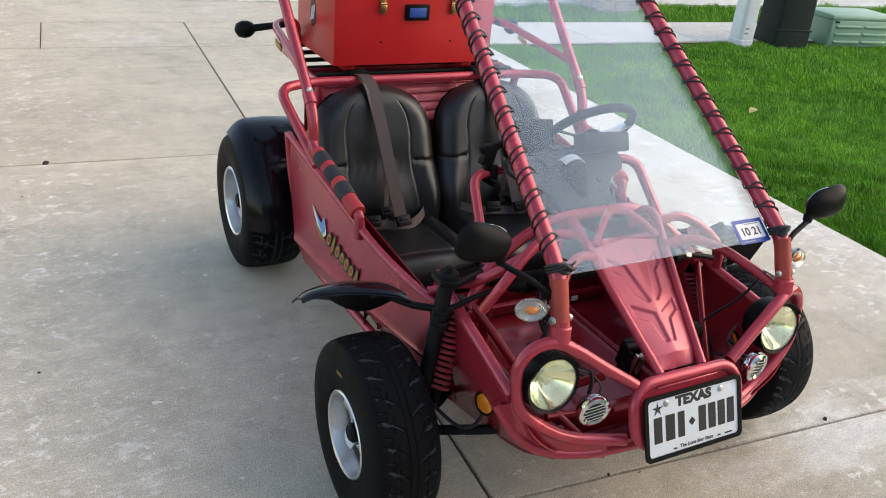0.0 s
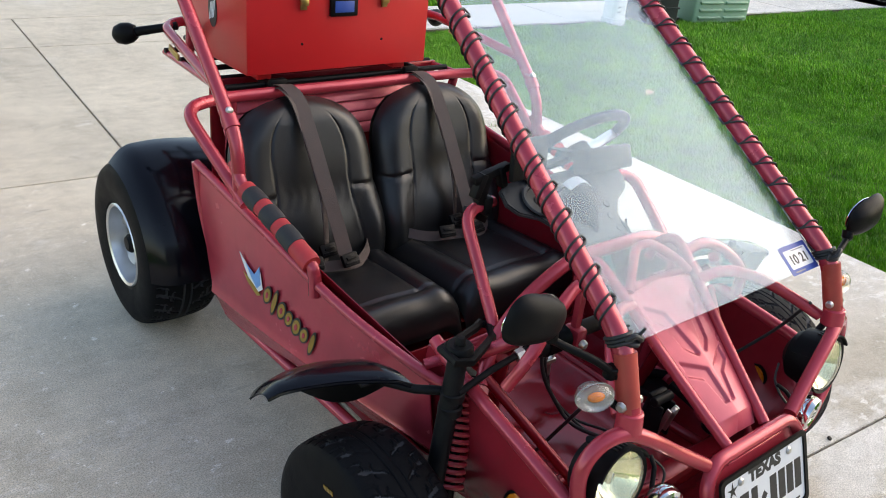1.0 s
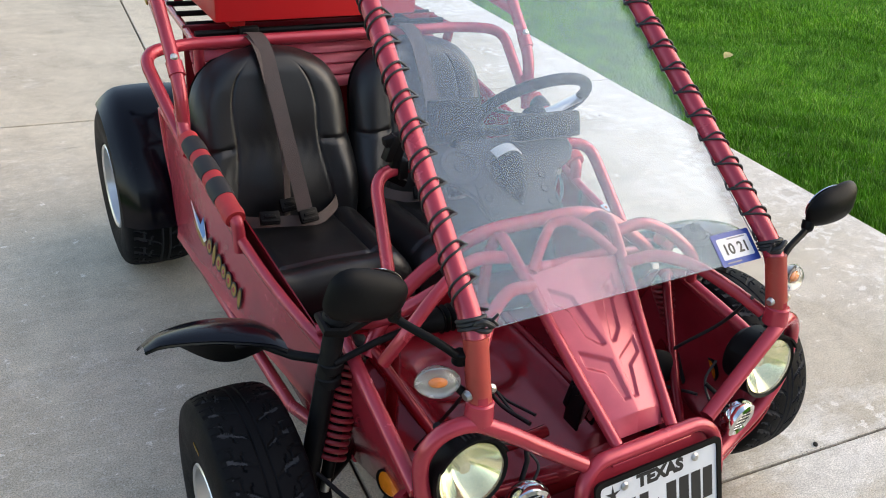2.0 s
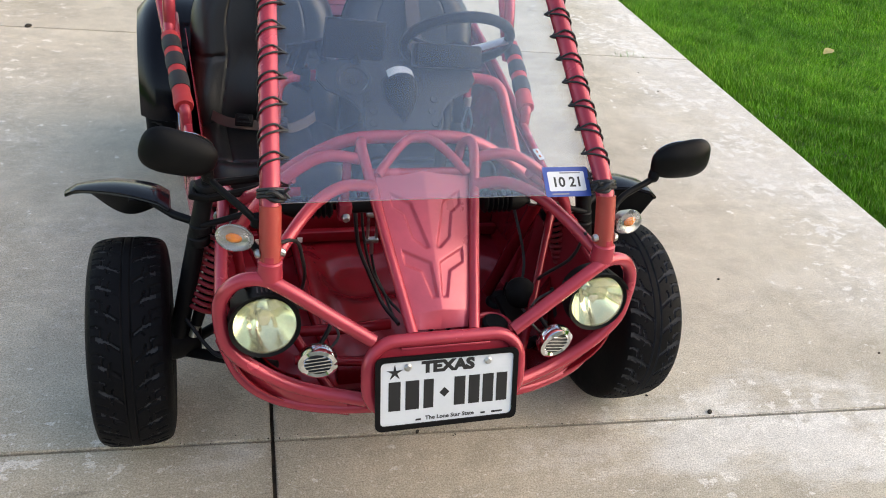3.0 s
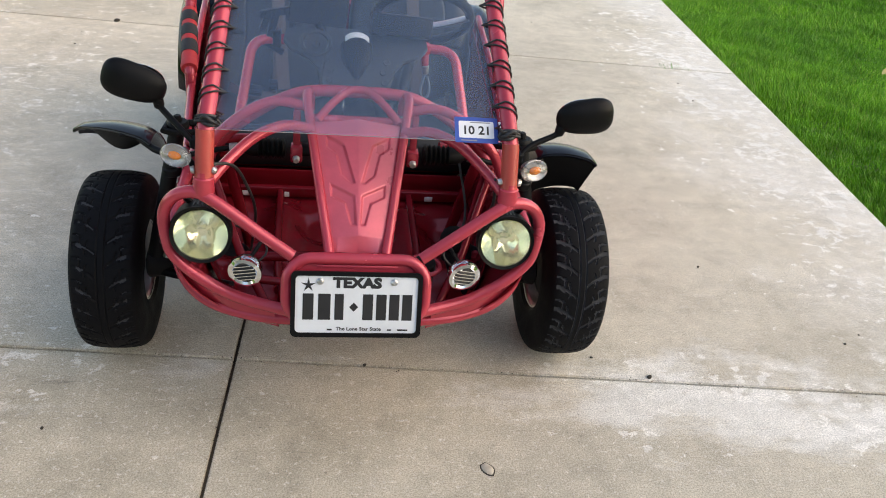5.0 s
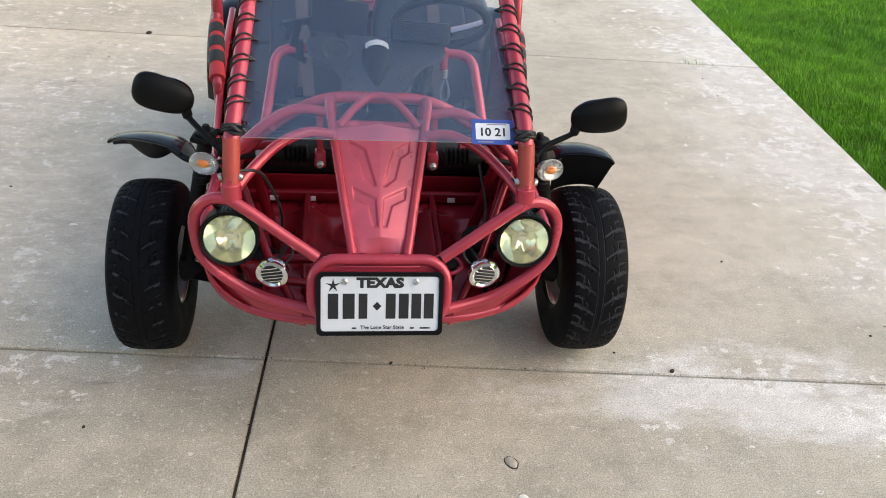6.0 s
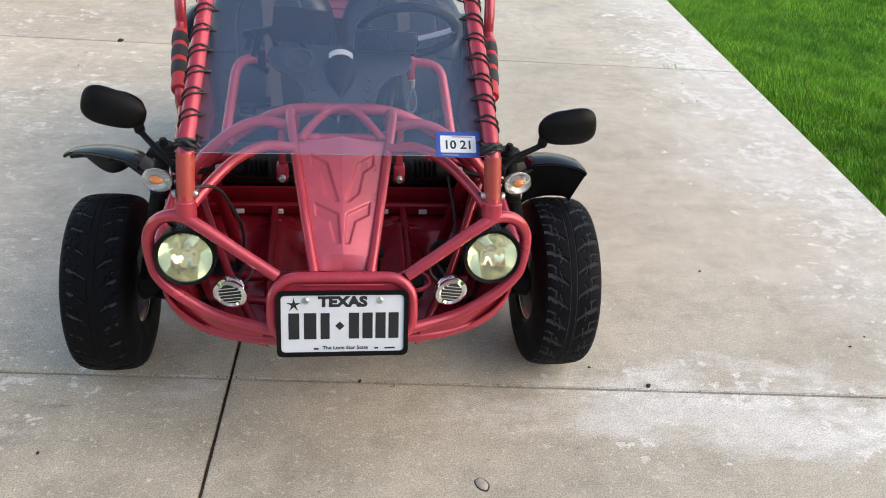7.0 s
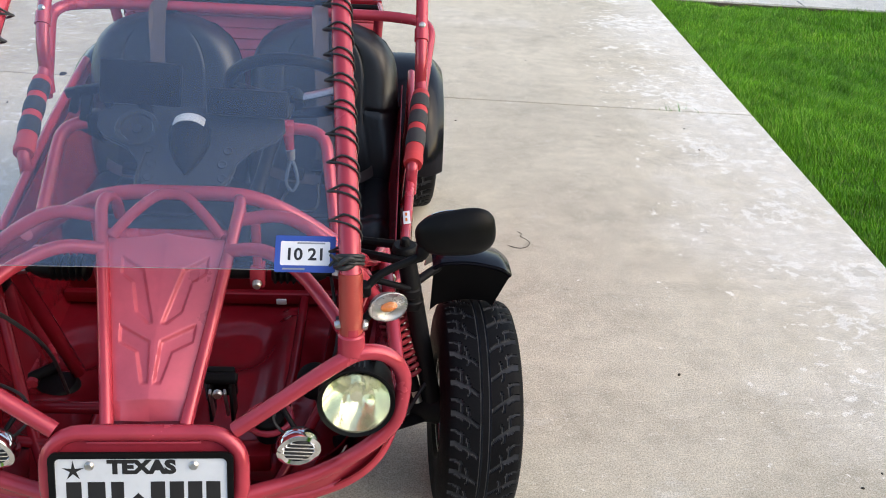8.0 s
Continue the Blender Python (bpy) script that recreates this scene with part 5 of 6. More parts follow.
# ---- dash, wheel and cockpit ----
DT, DB = V(0, 2.862, 0.895), V(0, 2.700, 0.790)
du = (DT - DB).normalized()
DASH = Matrix.Translation(DB) @ Matrix((Vector((1, 0, 0)), du, Vector((1, 0, 0)).cross(du))).transposed().to_4x4()
outline = [(-0.088, 0), (0.088, 0), (0.098, 0.025), (0.105, 0.06), (0.135, 0.095), (0.185, 0.12), (0.205, 0.15), (0.20, 0.19), (0.17, 0.205), (-0.17, 0.205), (-0.20, 0.19), (-0.205, 0.15), (-0.185, 0.12), (-0.135, 0.095), (-0.105, 0.06), (-0.098, 0.025)]
dash = mid("dash_panel", slab(bmesh.new(), outline, 0.010, DASH, 0.003, 2), DASH_GREY, "black plastic dash panel with screw holes")
for x, y in ((-0.078, 0.02), (0.078, 0.02), (-0.075, 0.055), (0.075, 0.055), (-0.085, 0.09), (0.085, 0.09)):
    b = bmesh.new()
    lathe(b, [(0.004, 0.011), (0.009, 0.0125), (0.011, 0.0105), (0.011, 0.006), (0.004, 0.006)], DASH @ Matrix.Translation((x, y, 0)), 14, closed=True)
    boss = part("screw_boss", b, DASH_GREY, dash)
    # ink-black disc gives the boss its dark recess as a colour
    part("screw", cyl(bmesh.new(), DASH @ V(x, y, 0.006), DASH @ V(x, y, 0.0112), 0.0045, 0.0045, 10), INK, boss)
b = bmesh.new()
lathe(b, [(0.030, 0.010), (0.044, 0.014), (0.047, 0.018), (0.044, 0.022), (0.036, 0.020), (0.032, 0.012), (0.032, 0.010)], DASH @ Matrix.Translation((-0.115, 0.14, 0)), 28)
ring = part("speaker_ring", b, DASH_GREY, dash)
part("speaker_cone", lathe(bmesh.new(), [(0.033, 0.016), (0.012, 0.0115), (0.010, 0.014), (0, 0.015)], DASH @ Matrix.Translation((-0.115, 0.14, 0)), 24), INK, ring, "black speaker cone")


def pod(u, v):
    a = u * math.tau
    y = 0.022 + 0.135 * v
    w = 0.045 * math.sin(min(v / 0.72, 1.0) * math.pi / 2) * (1 if v < 0.85 else math.sqrt(max(0, 1 - ((v - 0.85) / 0.155) ** 2)))
    return DASH @ V(math.cos(a) * w, y, 0.012 + math.sin(a) * w * 0.9)


part("instrument_pod", sheet(bmesh.new(), pod, 28, 24, closed_u=True), BLACK, dash, "drop-shaped black instrument pod")
b = bmesh.new()
sheet(b, lambda u, v: DASH @ V(math.sin((u - 0.5) * 2.0) * 0.040, 0.133 + 0.026 * v + 0.004 * math.cos((u - 0.5) * 3), 0.022 + math.cos((u - 0.5) * 2.0) * 0.036 - 0.012 * v), 16, 3, 0.002)
part("pod_rim", b, WHITE, dash, "white rim on the pod")

mid("steering_column", rod([(0.10, 2.70, 0.62), (0.16, 2.88, 0.80), (0.205, 2.99, 0.895)], 0.016), BLACK_METAL)
SW = aim((0.205, 3.005, 0.912), (0.0, 0.72, 0.70))
b = bmesh.new()
sweep(b, [SW @ V(math.cos(a) * 0.146, math.sin(a) * 0.146, 0) for a in [k * math.tau / 40 for k in range(40)]], 0.0145, 12, closed=True)
wheel_s = mid("steering_wheel", b, BLACK, "black steering wheel")
for a in (0.15, 2.99, 4.71):
    part("spoke", rod([SW @ V(0, 0, -0.03), SW @ V(math.cos(a) * 0.07, math.sin(a) * 0.07, -0.018), SW @ V(math.cos(a) * 0.142, math.sin(a) * 0.142, 0)], 0.019 if 1 < a < 4 else 0.011, 8, flat=0.4), ALLOY if 1 < a < 4 else BLACK, wheel_s)
part("hub", cyl(bmesh.new(), SW @ V(0, 0, -0.045), SW @ V(0, 0, -0.008), 0.035, 0.03, 20, 0.005), BLACK, wheel_s)

b = bmesh.new()
m = Matrix.Translation((-0.108, 2.865, 0.962)) @ pose(0, 0, 0, -8, 9, 17)
box(b, (0, 0, 0), (0.172, 0.014, 0.098), 0.006)
bmesh.ops.transform(b, matrix=m, verts=b.verts)
tab = mid("tablet", b, BLACK, "dark tablet seen from behind")
b = bmesh.new()
box(b, m @ V(0, 0.008, 0), (0.155, 0.002, 0.082), 0.0, pose(0, 0, 0, -8, 9, 17))
part("tablet_screen", b, GLOSS_BLACK, tab)
part("tablet_mount", rod([m @ V(0, 0.0, -0.04), (-0.10, 2.86, 0.90), (-0.09, 2.84, 0.88)], 0.012), BLACK, tab)
b = bmesh.new()
m = Matrix.Translation((0.125, 2.838, 0.934)) @ pose(0, 0, 0, -22, 3, 3)
box(b, (0, 0, 0), (0.176, 0.055, 0.060), 0.008)
bmesh.ops.transform(b, matrix=m, verts=b.verts)
mid("switch_box", b, BLACK, "black plastic box on the dash")
# clamp for a telephone on the passenger's hoop
clamp = mid("phone_clamp", box(bmesh.new(), (-0.225, 2.878, 0.864), (0.024, 0.046, 0.046), 0.006), BLACK, "empty black phone clamp")
for p, size, tilt in (((-0.235, 2.872, 0.907), (0.022, 0.018, 0.085), 14), ((-0.222, 2.868, 0.942), (0.105, 0.020, 0.020), -12), ((-0.255, 2.868, 0.917), (0.018, 0.024, 0.06), 20), ((-0.19, 2.868, 0.930), (0.018, 0.024, 0.055), -20), ((-0.24, 2.885, 0.837), (0.075, 0.018, 0.018), 30)):
    part("jaw", box(bmesh.new(), p, size, 0.003, pose(0, 0, 0, 0, tilt, 0)), BLACK, clamp)
b = bmesh.new()
box(b, (0.205, 2.878, 0.862), (0.03, 0.04, 0.03), 0.006)
cyl(b, (0.205, 2.878, 0.85), (0.21, 2.87, 0.80), 0.013, 0.010, 12, 0.002)
lever = mid("switch_lever", b, RED)
part("collar", cyl(bmesh.new(), (0.21, 2.869, 0.812), (0.212, 2.866, 0.786), 0.011, 0.009, 12, 0.002), STEEL, lever, "grey metal collar")
part("snap_hook", rod(catmull([(0.212, 2.864, 0.786), (0.222, 2.858, 0.765), (0.226, 2.853, 0.735), (0.214, 2.850, 0.714), (0.200, 2.852, 0.730), (0.203, 2.858, 0.760)], 6, True), 0.004, 8, closed=True), GREY_PLASTIC, lever, "steel snap hook")
mid("cable", rod(catmull([(0.205, 2.852, 0.716), (0.19, 2.84, 0.69), (0.22, 2.83, 0.672), (0.27, 2.83, 0.68), (0.275, 2.84, 0.74)], 6), 0.0035, 8), HOSE)

# pedals, reservoir, steering rack and cables in the nose
b = bmesh.new()
box(b, (0.082, 2.51, 0.415), (0.060, 0.016, 0.085), 0.005, pose(0, 0, 0, 10, 0, 0))
box(b, (0.060, 2.49, 0.385), (0.008, 0.05, 0.10), 0.003)
box(b, (0.106, 2.49, 0.385), (0.008, 0.05, 0.10), 0.003)
cyl(b, (0.050, 2.49, 0.440), (0.118, 2.49, 0.440), 0.013, 0.013, 16, 0.003)
pedals = mid("pedal_bracket", b, BLACK_METAL, "black steel pedal bracket")
for x in (0.066, 0.096):
    c = bmesh.new()
    box(c, (x, 2.462, 0.395), (0.006, 0.014, 0.085), 0.002, pose(0, 0, 0, 14, 0, 0))
    part("pedal_plate", c, STEEL, pedals, "bare steel plate")
part("bolt", cyl(bmesh.new(), (0.082, 2.455, 0.43), (0.082, 2.443, 0.43), 0.011, 0.010, 8, 0.002), STEEL, pedals)
reservoir = mid("reservoir", cyl(bmesh.new(), (0.195, 2.40, 0.36), (0.195, 2.392, 0.428), 0.030, 0.032, 22, 0.006), BLACK, "round black reservoir cap")
part("collar", rod([V(0.195 + 0.046 * math.cos(a), 2.402 + 0.046 * math.sin(a), 0.405) for a in [k * math.tau / 24 for k in range(24)]], 0.007, 8, closed=True), RED, reservoir, "red steel ring")
mid("horn_drum", lathe(bmesh.new(), [(0, 0.014), (0.030, 0.012), (0.040, 0.004), (0.040, -0.010), (0.022, -0.022), (0, -0.022)], aim((0.285, 2.47, 0.45), (-0.3, -0.8, 0.5)), 24), BLACK, "round black rubber cap")
for sx in (-1, 1):
    boot = mid("rack_boot", rod([(sx * (0.190 + 0.0065 * k), 2.600, 0.648) for k in range(12)], [0.030 if k % 2 else 0.022 for k in range(12)], 14), BLACK, "ribbed black rubber boot")
    part("sleeve", rod([(sx * 0.262, 2.600, 0.648), (sx * 0.285, 2.600, 0.648), (sx * 0.305, 2.602, 0.646)], [0.026, 0.024, 0.015], 14), BLACK, boot)
    mid("tie_rod", rod([(sx * 0.30, 2.601, 0.646), (sx * 0.335, 2.602, 0.643), (sx * 0.40, 2.605, 0.628), (sx * 0.49, 2.602, 0.604)], [0.011, 0.0075, 0.0075, 0.0075]), BLACK_METAL)
    part("lock_nut", cyl(bmesh.new(), (sx * 0.318, 2.602, 0.645), (sx * 0.338, 2.602, 0.642), 0.013, 0.013, 6), STEEL, boot)
    b = bmesh.new()
    box(b, (sx * 0.160, 2.598, 0.640), (0.034, 0.046, 0.048), 0.008)
    box(b, (sx * 0.160, 2.600, 0.700), (0.020, 0.018, 0.13), 0.005)
    bracket = mid("rack_bracket", b, RED)
    part("bolt", cyl(bmesh.new(), (sx * 0.160, 2.576, 0.632), (sx * 0.160, 2.562, 0.630), 0.011, 0.009, 8, 0.002), STEEL, bracket)
mid("steering_rack", rod([(-0.17, 2.605, 0.645), (0.17, 2.605, 0.645)], 0.019), BLACK_METAL)
for pts in ([(-0.36, 2.31, 0.74), (-0.31, 2.36, 0.715), (-0.285, 2.42, 0.64), (-0.265, 2.50, 0.50), (-0.29, 2.6, 0.30)],
            [(0.34, 2.33, 0.72), (0.36, 2.40, 0.60), (0.33, 2.48, 0.48), (0.36, 2.56, 0.34)],
            [(-0.06, 2.88, 0.90), (-0.085, 2.80, 0.86), (-0.10, 2.70, 0.81), (-0.09, 2.66, 0.80)],
            [(0.09, 2.80, 0.86), (0.10, 2.74, 0.82), (0.085, 2.69, 0.81), (0.06, 2.66, 0.80)]):
    mid("cable", rod(catmull(pts, 8), 0.0042, 8), HOSE)
for x, pts in ((0, [(-0.105, 2.74, 0.58), (-0.085, 2.735, 0.44), (-0.05, 2.71, 0.35), (-0.02, 2.66, 0.29), (0.0, 2.56, 0.30)]),
               (1, [(-0.085, 2.75, 0.58), (-0.07, 2.745, 0.46), (-0.045, 2.73, 0.36), (0.0, 2.68, 0.29), (0.03, 2.58, 0.30)])):
    mid("hose", rod(catmull(pts, 8), 0.0055 - 0.0015 * x, 10), HOSE, "black rubber hose")
b = bmesh.new()
sweep(b, [V(-0.052, 2.75, 0.565), V(-0.050, 2.75, 0.530)], 0.006, 8)
sweep(b, [V(-0.060, 2.75, 0.525), V(-0.058, 2.75, 0.445)], 0.0045, 8)
sweep(b, [V(-0.036, 2.75, 0.525), V(-0.034, 2.75, 0.445)], 0.0045, 8)
box(b, (-0.048, 2.75, 0.526), (0.038, 0.018, 0.014), 0.004)
box(b, (-0.046, 2.75, 0.444), (0.036, 0.018, 0.014), 0.004)
sweep(b, [V(-0.046, 2.75, 0.440), V(-0.044, 2.75, 0.400)], 0.006, 8)
mid("turnbuckle", b, STEEL, "small steel cable turnbuckle")
mid("cable", rod(catmull([(-0.044, 2.75, 0.402), (-0.03, 2.74, 0.34), (-0.01, 2.70, 0.30), (0.0, 2.62, 0.28)], 6), 0.004, 8), HOSE)
mid("nose_cross_tube", rod([(-0.30, 2.46, 0.385), (-0.15, 2.44, 0.40), (-0.06, 2.44, 0.405)], 0.014), RED_SHADED)
mid("nose_cross_tube", rod([(-0.30, 2.36, 0.385), (-0.10, 2.34, 0.375)], 0.012), RED_SHADED)
both("inner_upright", rod([(-0.355, 2.62, 0.63), (-0.325, 2.66, 0.45), (-0.30, 2.70, 0.28)], 0.017), RED_SHADED)
mid("toe_plate", box(bmesh.new(), (0, 2.375, 0.325), (0.40, 0.05, 0.05), 0.008), RED_SHADED, "red steel toe plate in the nose")
# black discs added to give the darkness of holes in the floor
for sx in (-1, 1):
    mid("floor_plug", cyl(bmesh.new(), (sx * 0.345, 2.675, 0.245), (sx * 0.345, 2.675, 0.268), 0.052, 0.048, 26, 0.006), BLACK, "round black disc standing for a dark floor hole")
b = bmesh.new()
box(b, (0.31, 2.55, 0.33), (0.06, 0.10, 0.02), 0.006, pose(0, 0, 0, 20, 0, 12))
mid("brake_pedal_pad", b, BLACK, "black rubber pedal pad")
mid("nose_wire", rod(catmull([(0.31, 2.68, 0.60), (0.33, 2.58, 0.48), (0.30, 2.48, 0.40), (0.33, 2.38, 0.42)], 8), 0.004, 8), HOSE)

# ---- lamps, horns and mirrors ----
def headlight():
    c = V(-0.377, 2.263, 0.573)
    m = aim(c, (0.0, -1, 0.16))
    root = mid("headlight", lathe(bmesh.new(), [(0.066, 0.0), (0.073, 0.004), (0.073, -0.03), (0.060, -0.075), (0.030, -0.095), (0, -0.096), (0, -0.09), (0.055, -0.07), (0.066, -0.03)], m, 36), BLACK, "round headlight with a yellowed clear lens, switched off")
    def bowl(u, v):
        a = u * math.tau
        r = 0.0635 * v
        h = -0.054 + 0.052 * v * v + 0.0010 * math.sin(a * 4) * v * (1 - v) * 4 + 0.0016 * math.sin(r * math.cos(a) * 190) * (1 - v)
        return m @ V(r * math.cos(a), r * math.sin(a), h)
    part("reflector", sheet(bmesh.new(), bowl, 84, 20, closed_u=True), BOWL, root, "polished reflector bowl")
    part("bulb_shield", lathe(bmesh.new(), [(0, -0.02), (0.012, -0.022), (0.014, -0.03), (0.014, -0.05), (0, -0.05)], m, 18), CHROME, root)

    def glass(u, v):
        a = u * math.tau
        r = 0.0635 * v
        h = 0.004 + 0.016 * (1 - v * v) + 0.0004 * math.sin(r * math.cos(a) * 420) * (1 - v ** 4)
        return m @ V(r * math.cos(a), r * math.sin(a), h)
    g = part("lens", sheet(bmesh.new(), glass, 48, 24, closed_u=True), YELLOW_LENS, root, "yellowed ribbed lens")
    g.visible_shadow = False
    b = bmesh.new()
    sheet(b, lambda u, v: m @ V(math.sin((u - 0.5) * 2.2) * (0.077 - 0.004 * v), math.cos((u - 0.5) * 2.2) * (0.077 - 0.004 * v), 0.012 - 0.07 * v), 20, 5, 0.004)
    part("visor", b, BLACK, root, "vented black visor")
    for k in range(4):
        a = -0.18 + 0.12 * k
        b = bmesh.new()
        box(b, m @ V(math.sin(a) * 0.0775, math.cos(a) * 0.0775, -0.012), (0.003, 0.003, 0.026), 0.0, m.to_3x3().to_4x4() @ pose(0, 0, 0, 0, 0, -math.degrees(a)))
        part("vent_slot", b, INK, root)
    part("lamp_bracket", rod([c + V(0, 0.06, 0.02), c + V(-0.05, 0.05, 0.09)], 0.008), BLACK_METAL, root)
    return root


twin(headlight())


def horn():
    c = V(-0.272, 2.220, 0.496)
    m = aim(c, (-0.16, -1, -0.10)) @ pose(0, 0, 0, 0, 0, 14) @ Matrix.Scale(1.0, 4)
    root = mid("horn", lathe(bmesh.new(), [(0.028, 0.003), (0.034, 0.007), (0.041, 0.003), (0.043, -0.006), (0.040, -0.022), (0.028, -0.034), (0.012, -0.042), (0, -0.042), (0, -0.036), (0.026, -0.01)], m, 32), CHROME, "small round chromed horn with a slatted grille")
    part("grille", lathe(bmesh.new(), [(0, 0.001), (0.0295, 0.001), (0.0295, -0.004), (0, -0.004)], m, 28), INK, root)
    for k in range(5):
        y = -0.020 + 0.010 * k
        w = math.sqrt(0.029 ** 2 - y * y)
        b = bmesh.new()
        box(b, m @ V(0, y, 0.003), (w * 2, 0.0030, 0.004), 0.001, m.to_3x3().to_4x4())
        part("slat", b, CHROME, root)
    part("wire", rod(catmull([c + V(0.02, 0.03, 0.0), c + V(0.05, 0.05, 0.03), c + V(0.03, 0.09, 0.05), c + V(-0.03, 0.12, 0.06)], 6), 0.003, 6), HOSE, root)
    part("stay", rod([c + V(0, 0.035, 0), c + V(0.03, 0.06, 0.04), c + V(0.04, 0.08, 0.05)], 0.005), BLACK_METAL, root)
    return root


twin(horn())


def signal():
    c = V(-0.432, 2.318, 0.755)
    m = aim(c, (-0.35, -0.92, 0.10))
    root = mid("turn_signal", lathe(bmesh.new(), [(0, -0.03), (0.018, -0.026), (0.028, -0.008), (0.030, 0.0), (0.028, 0.002), (0, -0.004)], m @ Matrix.Diagonal((1.3, 0.95, 1, 1)), 28), SILVER, "clear oval turn signal with an amber bulb")
    part("bulb", lathe(bmesh.new(), [(0, 0.004), (0.005, 0.003), (0.008, -0.001), (0.006, -0.004), (0, -0.005)], m @ Matrix.Diagonal((1.7, 0.9, 1, 1)), 18), AMBER, root, "amber bulb")
    g = part("lens", lathe(bmesh.new(), [(0.0, 0.024), (0.012, 0.022), (0.023, 0.015), (0.029, 0.004), (0.030, 0.0)], m @ Matrix.Diagonal((1.3, 0.95, 1, 1)), 28), LENS, root, "clear plastic lens")
    g.visible_shadow = False
    part("stalk", rod([c + V(0.028, 0.008, -0.012), c + V(0.05, -0.018, -0.03)], 0.008, 12), BLACK, root)
    part("bolt", cyl(bmesh.new(), (-0.347, 2.290, 0.735), (-0.336, 2.288, 0.734), 0.0095, 0.008, 8, 0.002), STEEL, root)
    b = bmesh.new()
    cyl(b, (-0.386, 2.290, 0.735), (-0.396, 2.288, 0.734), 0.0105, 0.009, 8, 0.002)
    part("bolt", b, STEEL, root)
    return root


twin(signal())


def mirror(c, tilt):

    def head(u, v):
        a = u * math.tau
        q = math.sin(v * math.pi)
        e = 0.72
        cs, sn = math.cos(a), math.sin(a)
        x = math.copysign(abs(cs) ** e, cs) * q * 0.073
        z = math.copysign(abs(sn) ** e, sn) * q * 0.046
        y = -0.030 * math.cos(v * math.pi) * (1.0 if v < 0.5 else 0.28)
        z *= 1 + 0.16 * (-x / 0.079)
        return c + Matrix.Rotation(radians(tilt), 3, "Y") @ V(x, y, z)
    root = mid("mirror", sheet(bmesh.new(), head, 36, 18, closed_u=True), BLACK, "black plastic wing mirror on a bent stalk")
    gl = bmesh.new()
    slab(gl, [(math.cos(k * math.tau / 28) * 0.068, math.sin(k * math.tau / 28) * 0.042) for k in range(28)], 0.002, Matrix.Translation(c + V(0, 0.0085, 0)) @ pose(0, 0, 0, 90, 0, 0))
    part("mirror_glass", gl, CHROME, root, "mirror glass")
    part("stalk", rod(catmull([c + Matrix.Rotation(radians(tilt), 3, "Y") @ V(0.058, 0.0, -0.022), c + Matrix.Rotation(radians(tilt), 3, "Y") @ V(0.072, -0.006, -0.040), (-0.418, 2.340, 0.812), (-0.378, 2.318, 0.778)], 5), [0.013] * 5 + [0.0075] * 11), BLACK, root)
    b = bmesh.new()
    cyl(b, (-0.388, 2.33, 0.775), (-0.388, 2.325, 0.80), 0.013, 0.012, 12, 0.002)
    part("joint", b, BLACK, root)
    return root


mirror(V(-0.527, 2.402, 0.898), 17)
other = mirror(V(-0.549, 2.362, 0.889), 8)
twin(other)
for ob in (*other.children, other):
    bpy.data.objects.remove(ob)

# ---- front suspension and mudguards ----
def suspension():
    top, foot = V(-0.475, 2.630, 0.690), V(-0.554, 2.585, 0.30)
    root = mid("steering_upright", rod([foot, foot.lerp(top, 0.5), top], [0.022, 0.0215, 0.021], 14), BLACK_METAL, "black steering upright")
    b = bmesh.new()
    cyl(b, top + V(0, 0, -0.01), top + V(0, 0, 0.012), 0.030, 0.028, 20, 0.004)
    cyl(b, top + V(0, 0, 0.01), top + V(0, 0, 0.028), 0.012, 0.010, 8, 0.002)
    part("cap", b, BLACK, root)
    arm = [(-0.507, 2.60), (-0.475, 2.592), (-0.36, 2.655), (-0.33, 2.70), (-0.345, 2.715), (-0.37, 2.70), (-0.465, 2.665), (-0.502, 2.655)]
    b = bmesh.new()
    sweep(b, [V(x, y, 0.688 - (x + 0.53) * 0.12) for x, y in arm], 0.010, 8, closed=True)
    part("steering_arm", b, BLACK, root)
    for z, r in ((0.56, 0.026), (0.59, 0.026)):
        p = foot.lerp(top, (z - 0.30) / 0.39)
        part("clamp", cyl(bmesh.new(), p + V(0.005, 0, -0.012), p + V(0.005, 0, 0.012), r, r, 18, 0.003), BLACK_METAL, root)
    part("hub_carrier", cyl(bmesh.new(), (-0.575, 2.60, 0.27), (-0.50, 2.595, 0.27), 0.05, 0.035, 20, 0.006), BLACK_METAL, root)
    return root


twin(suspension())


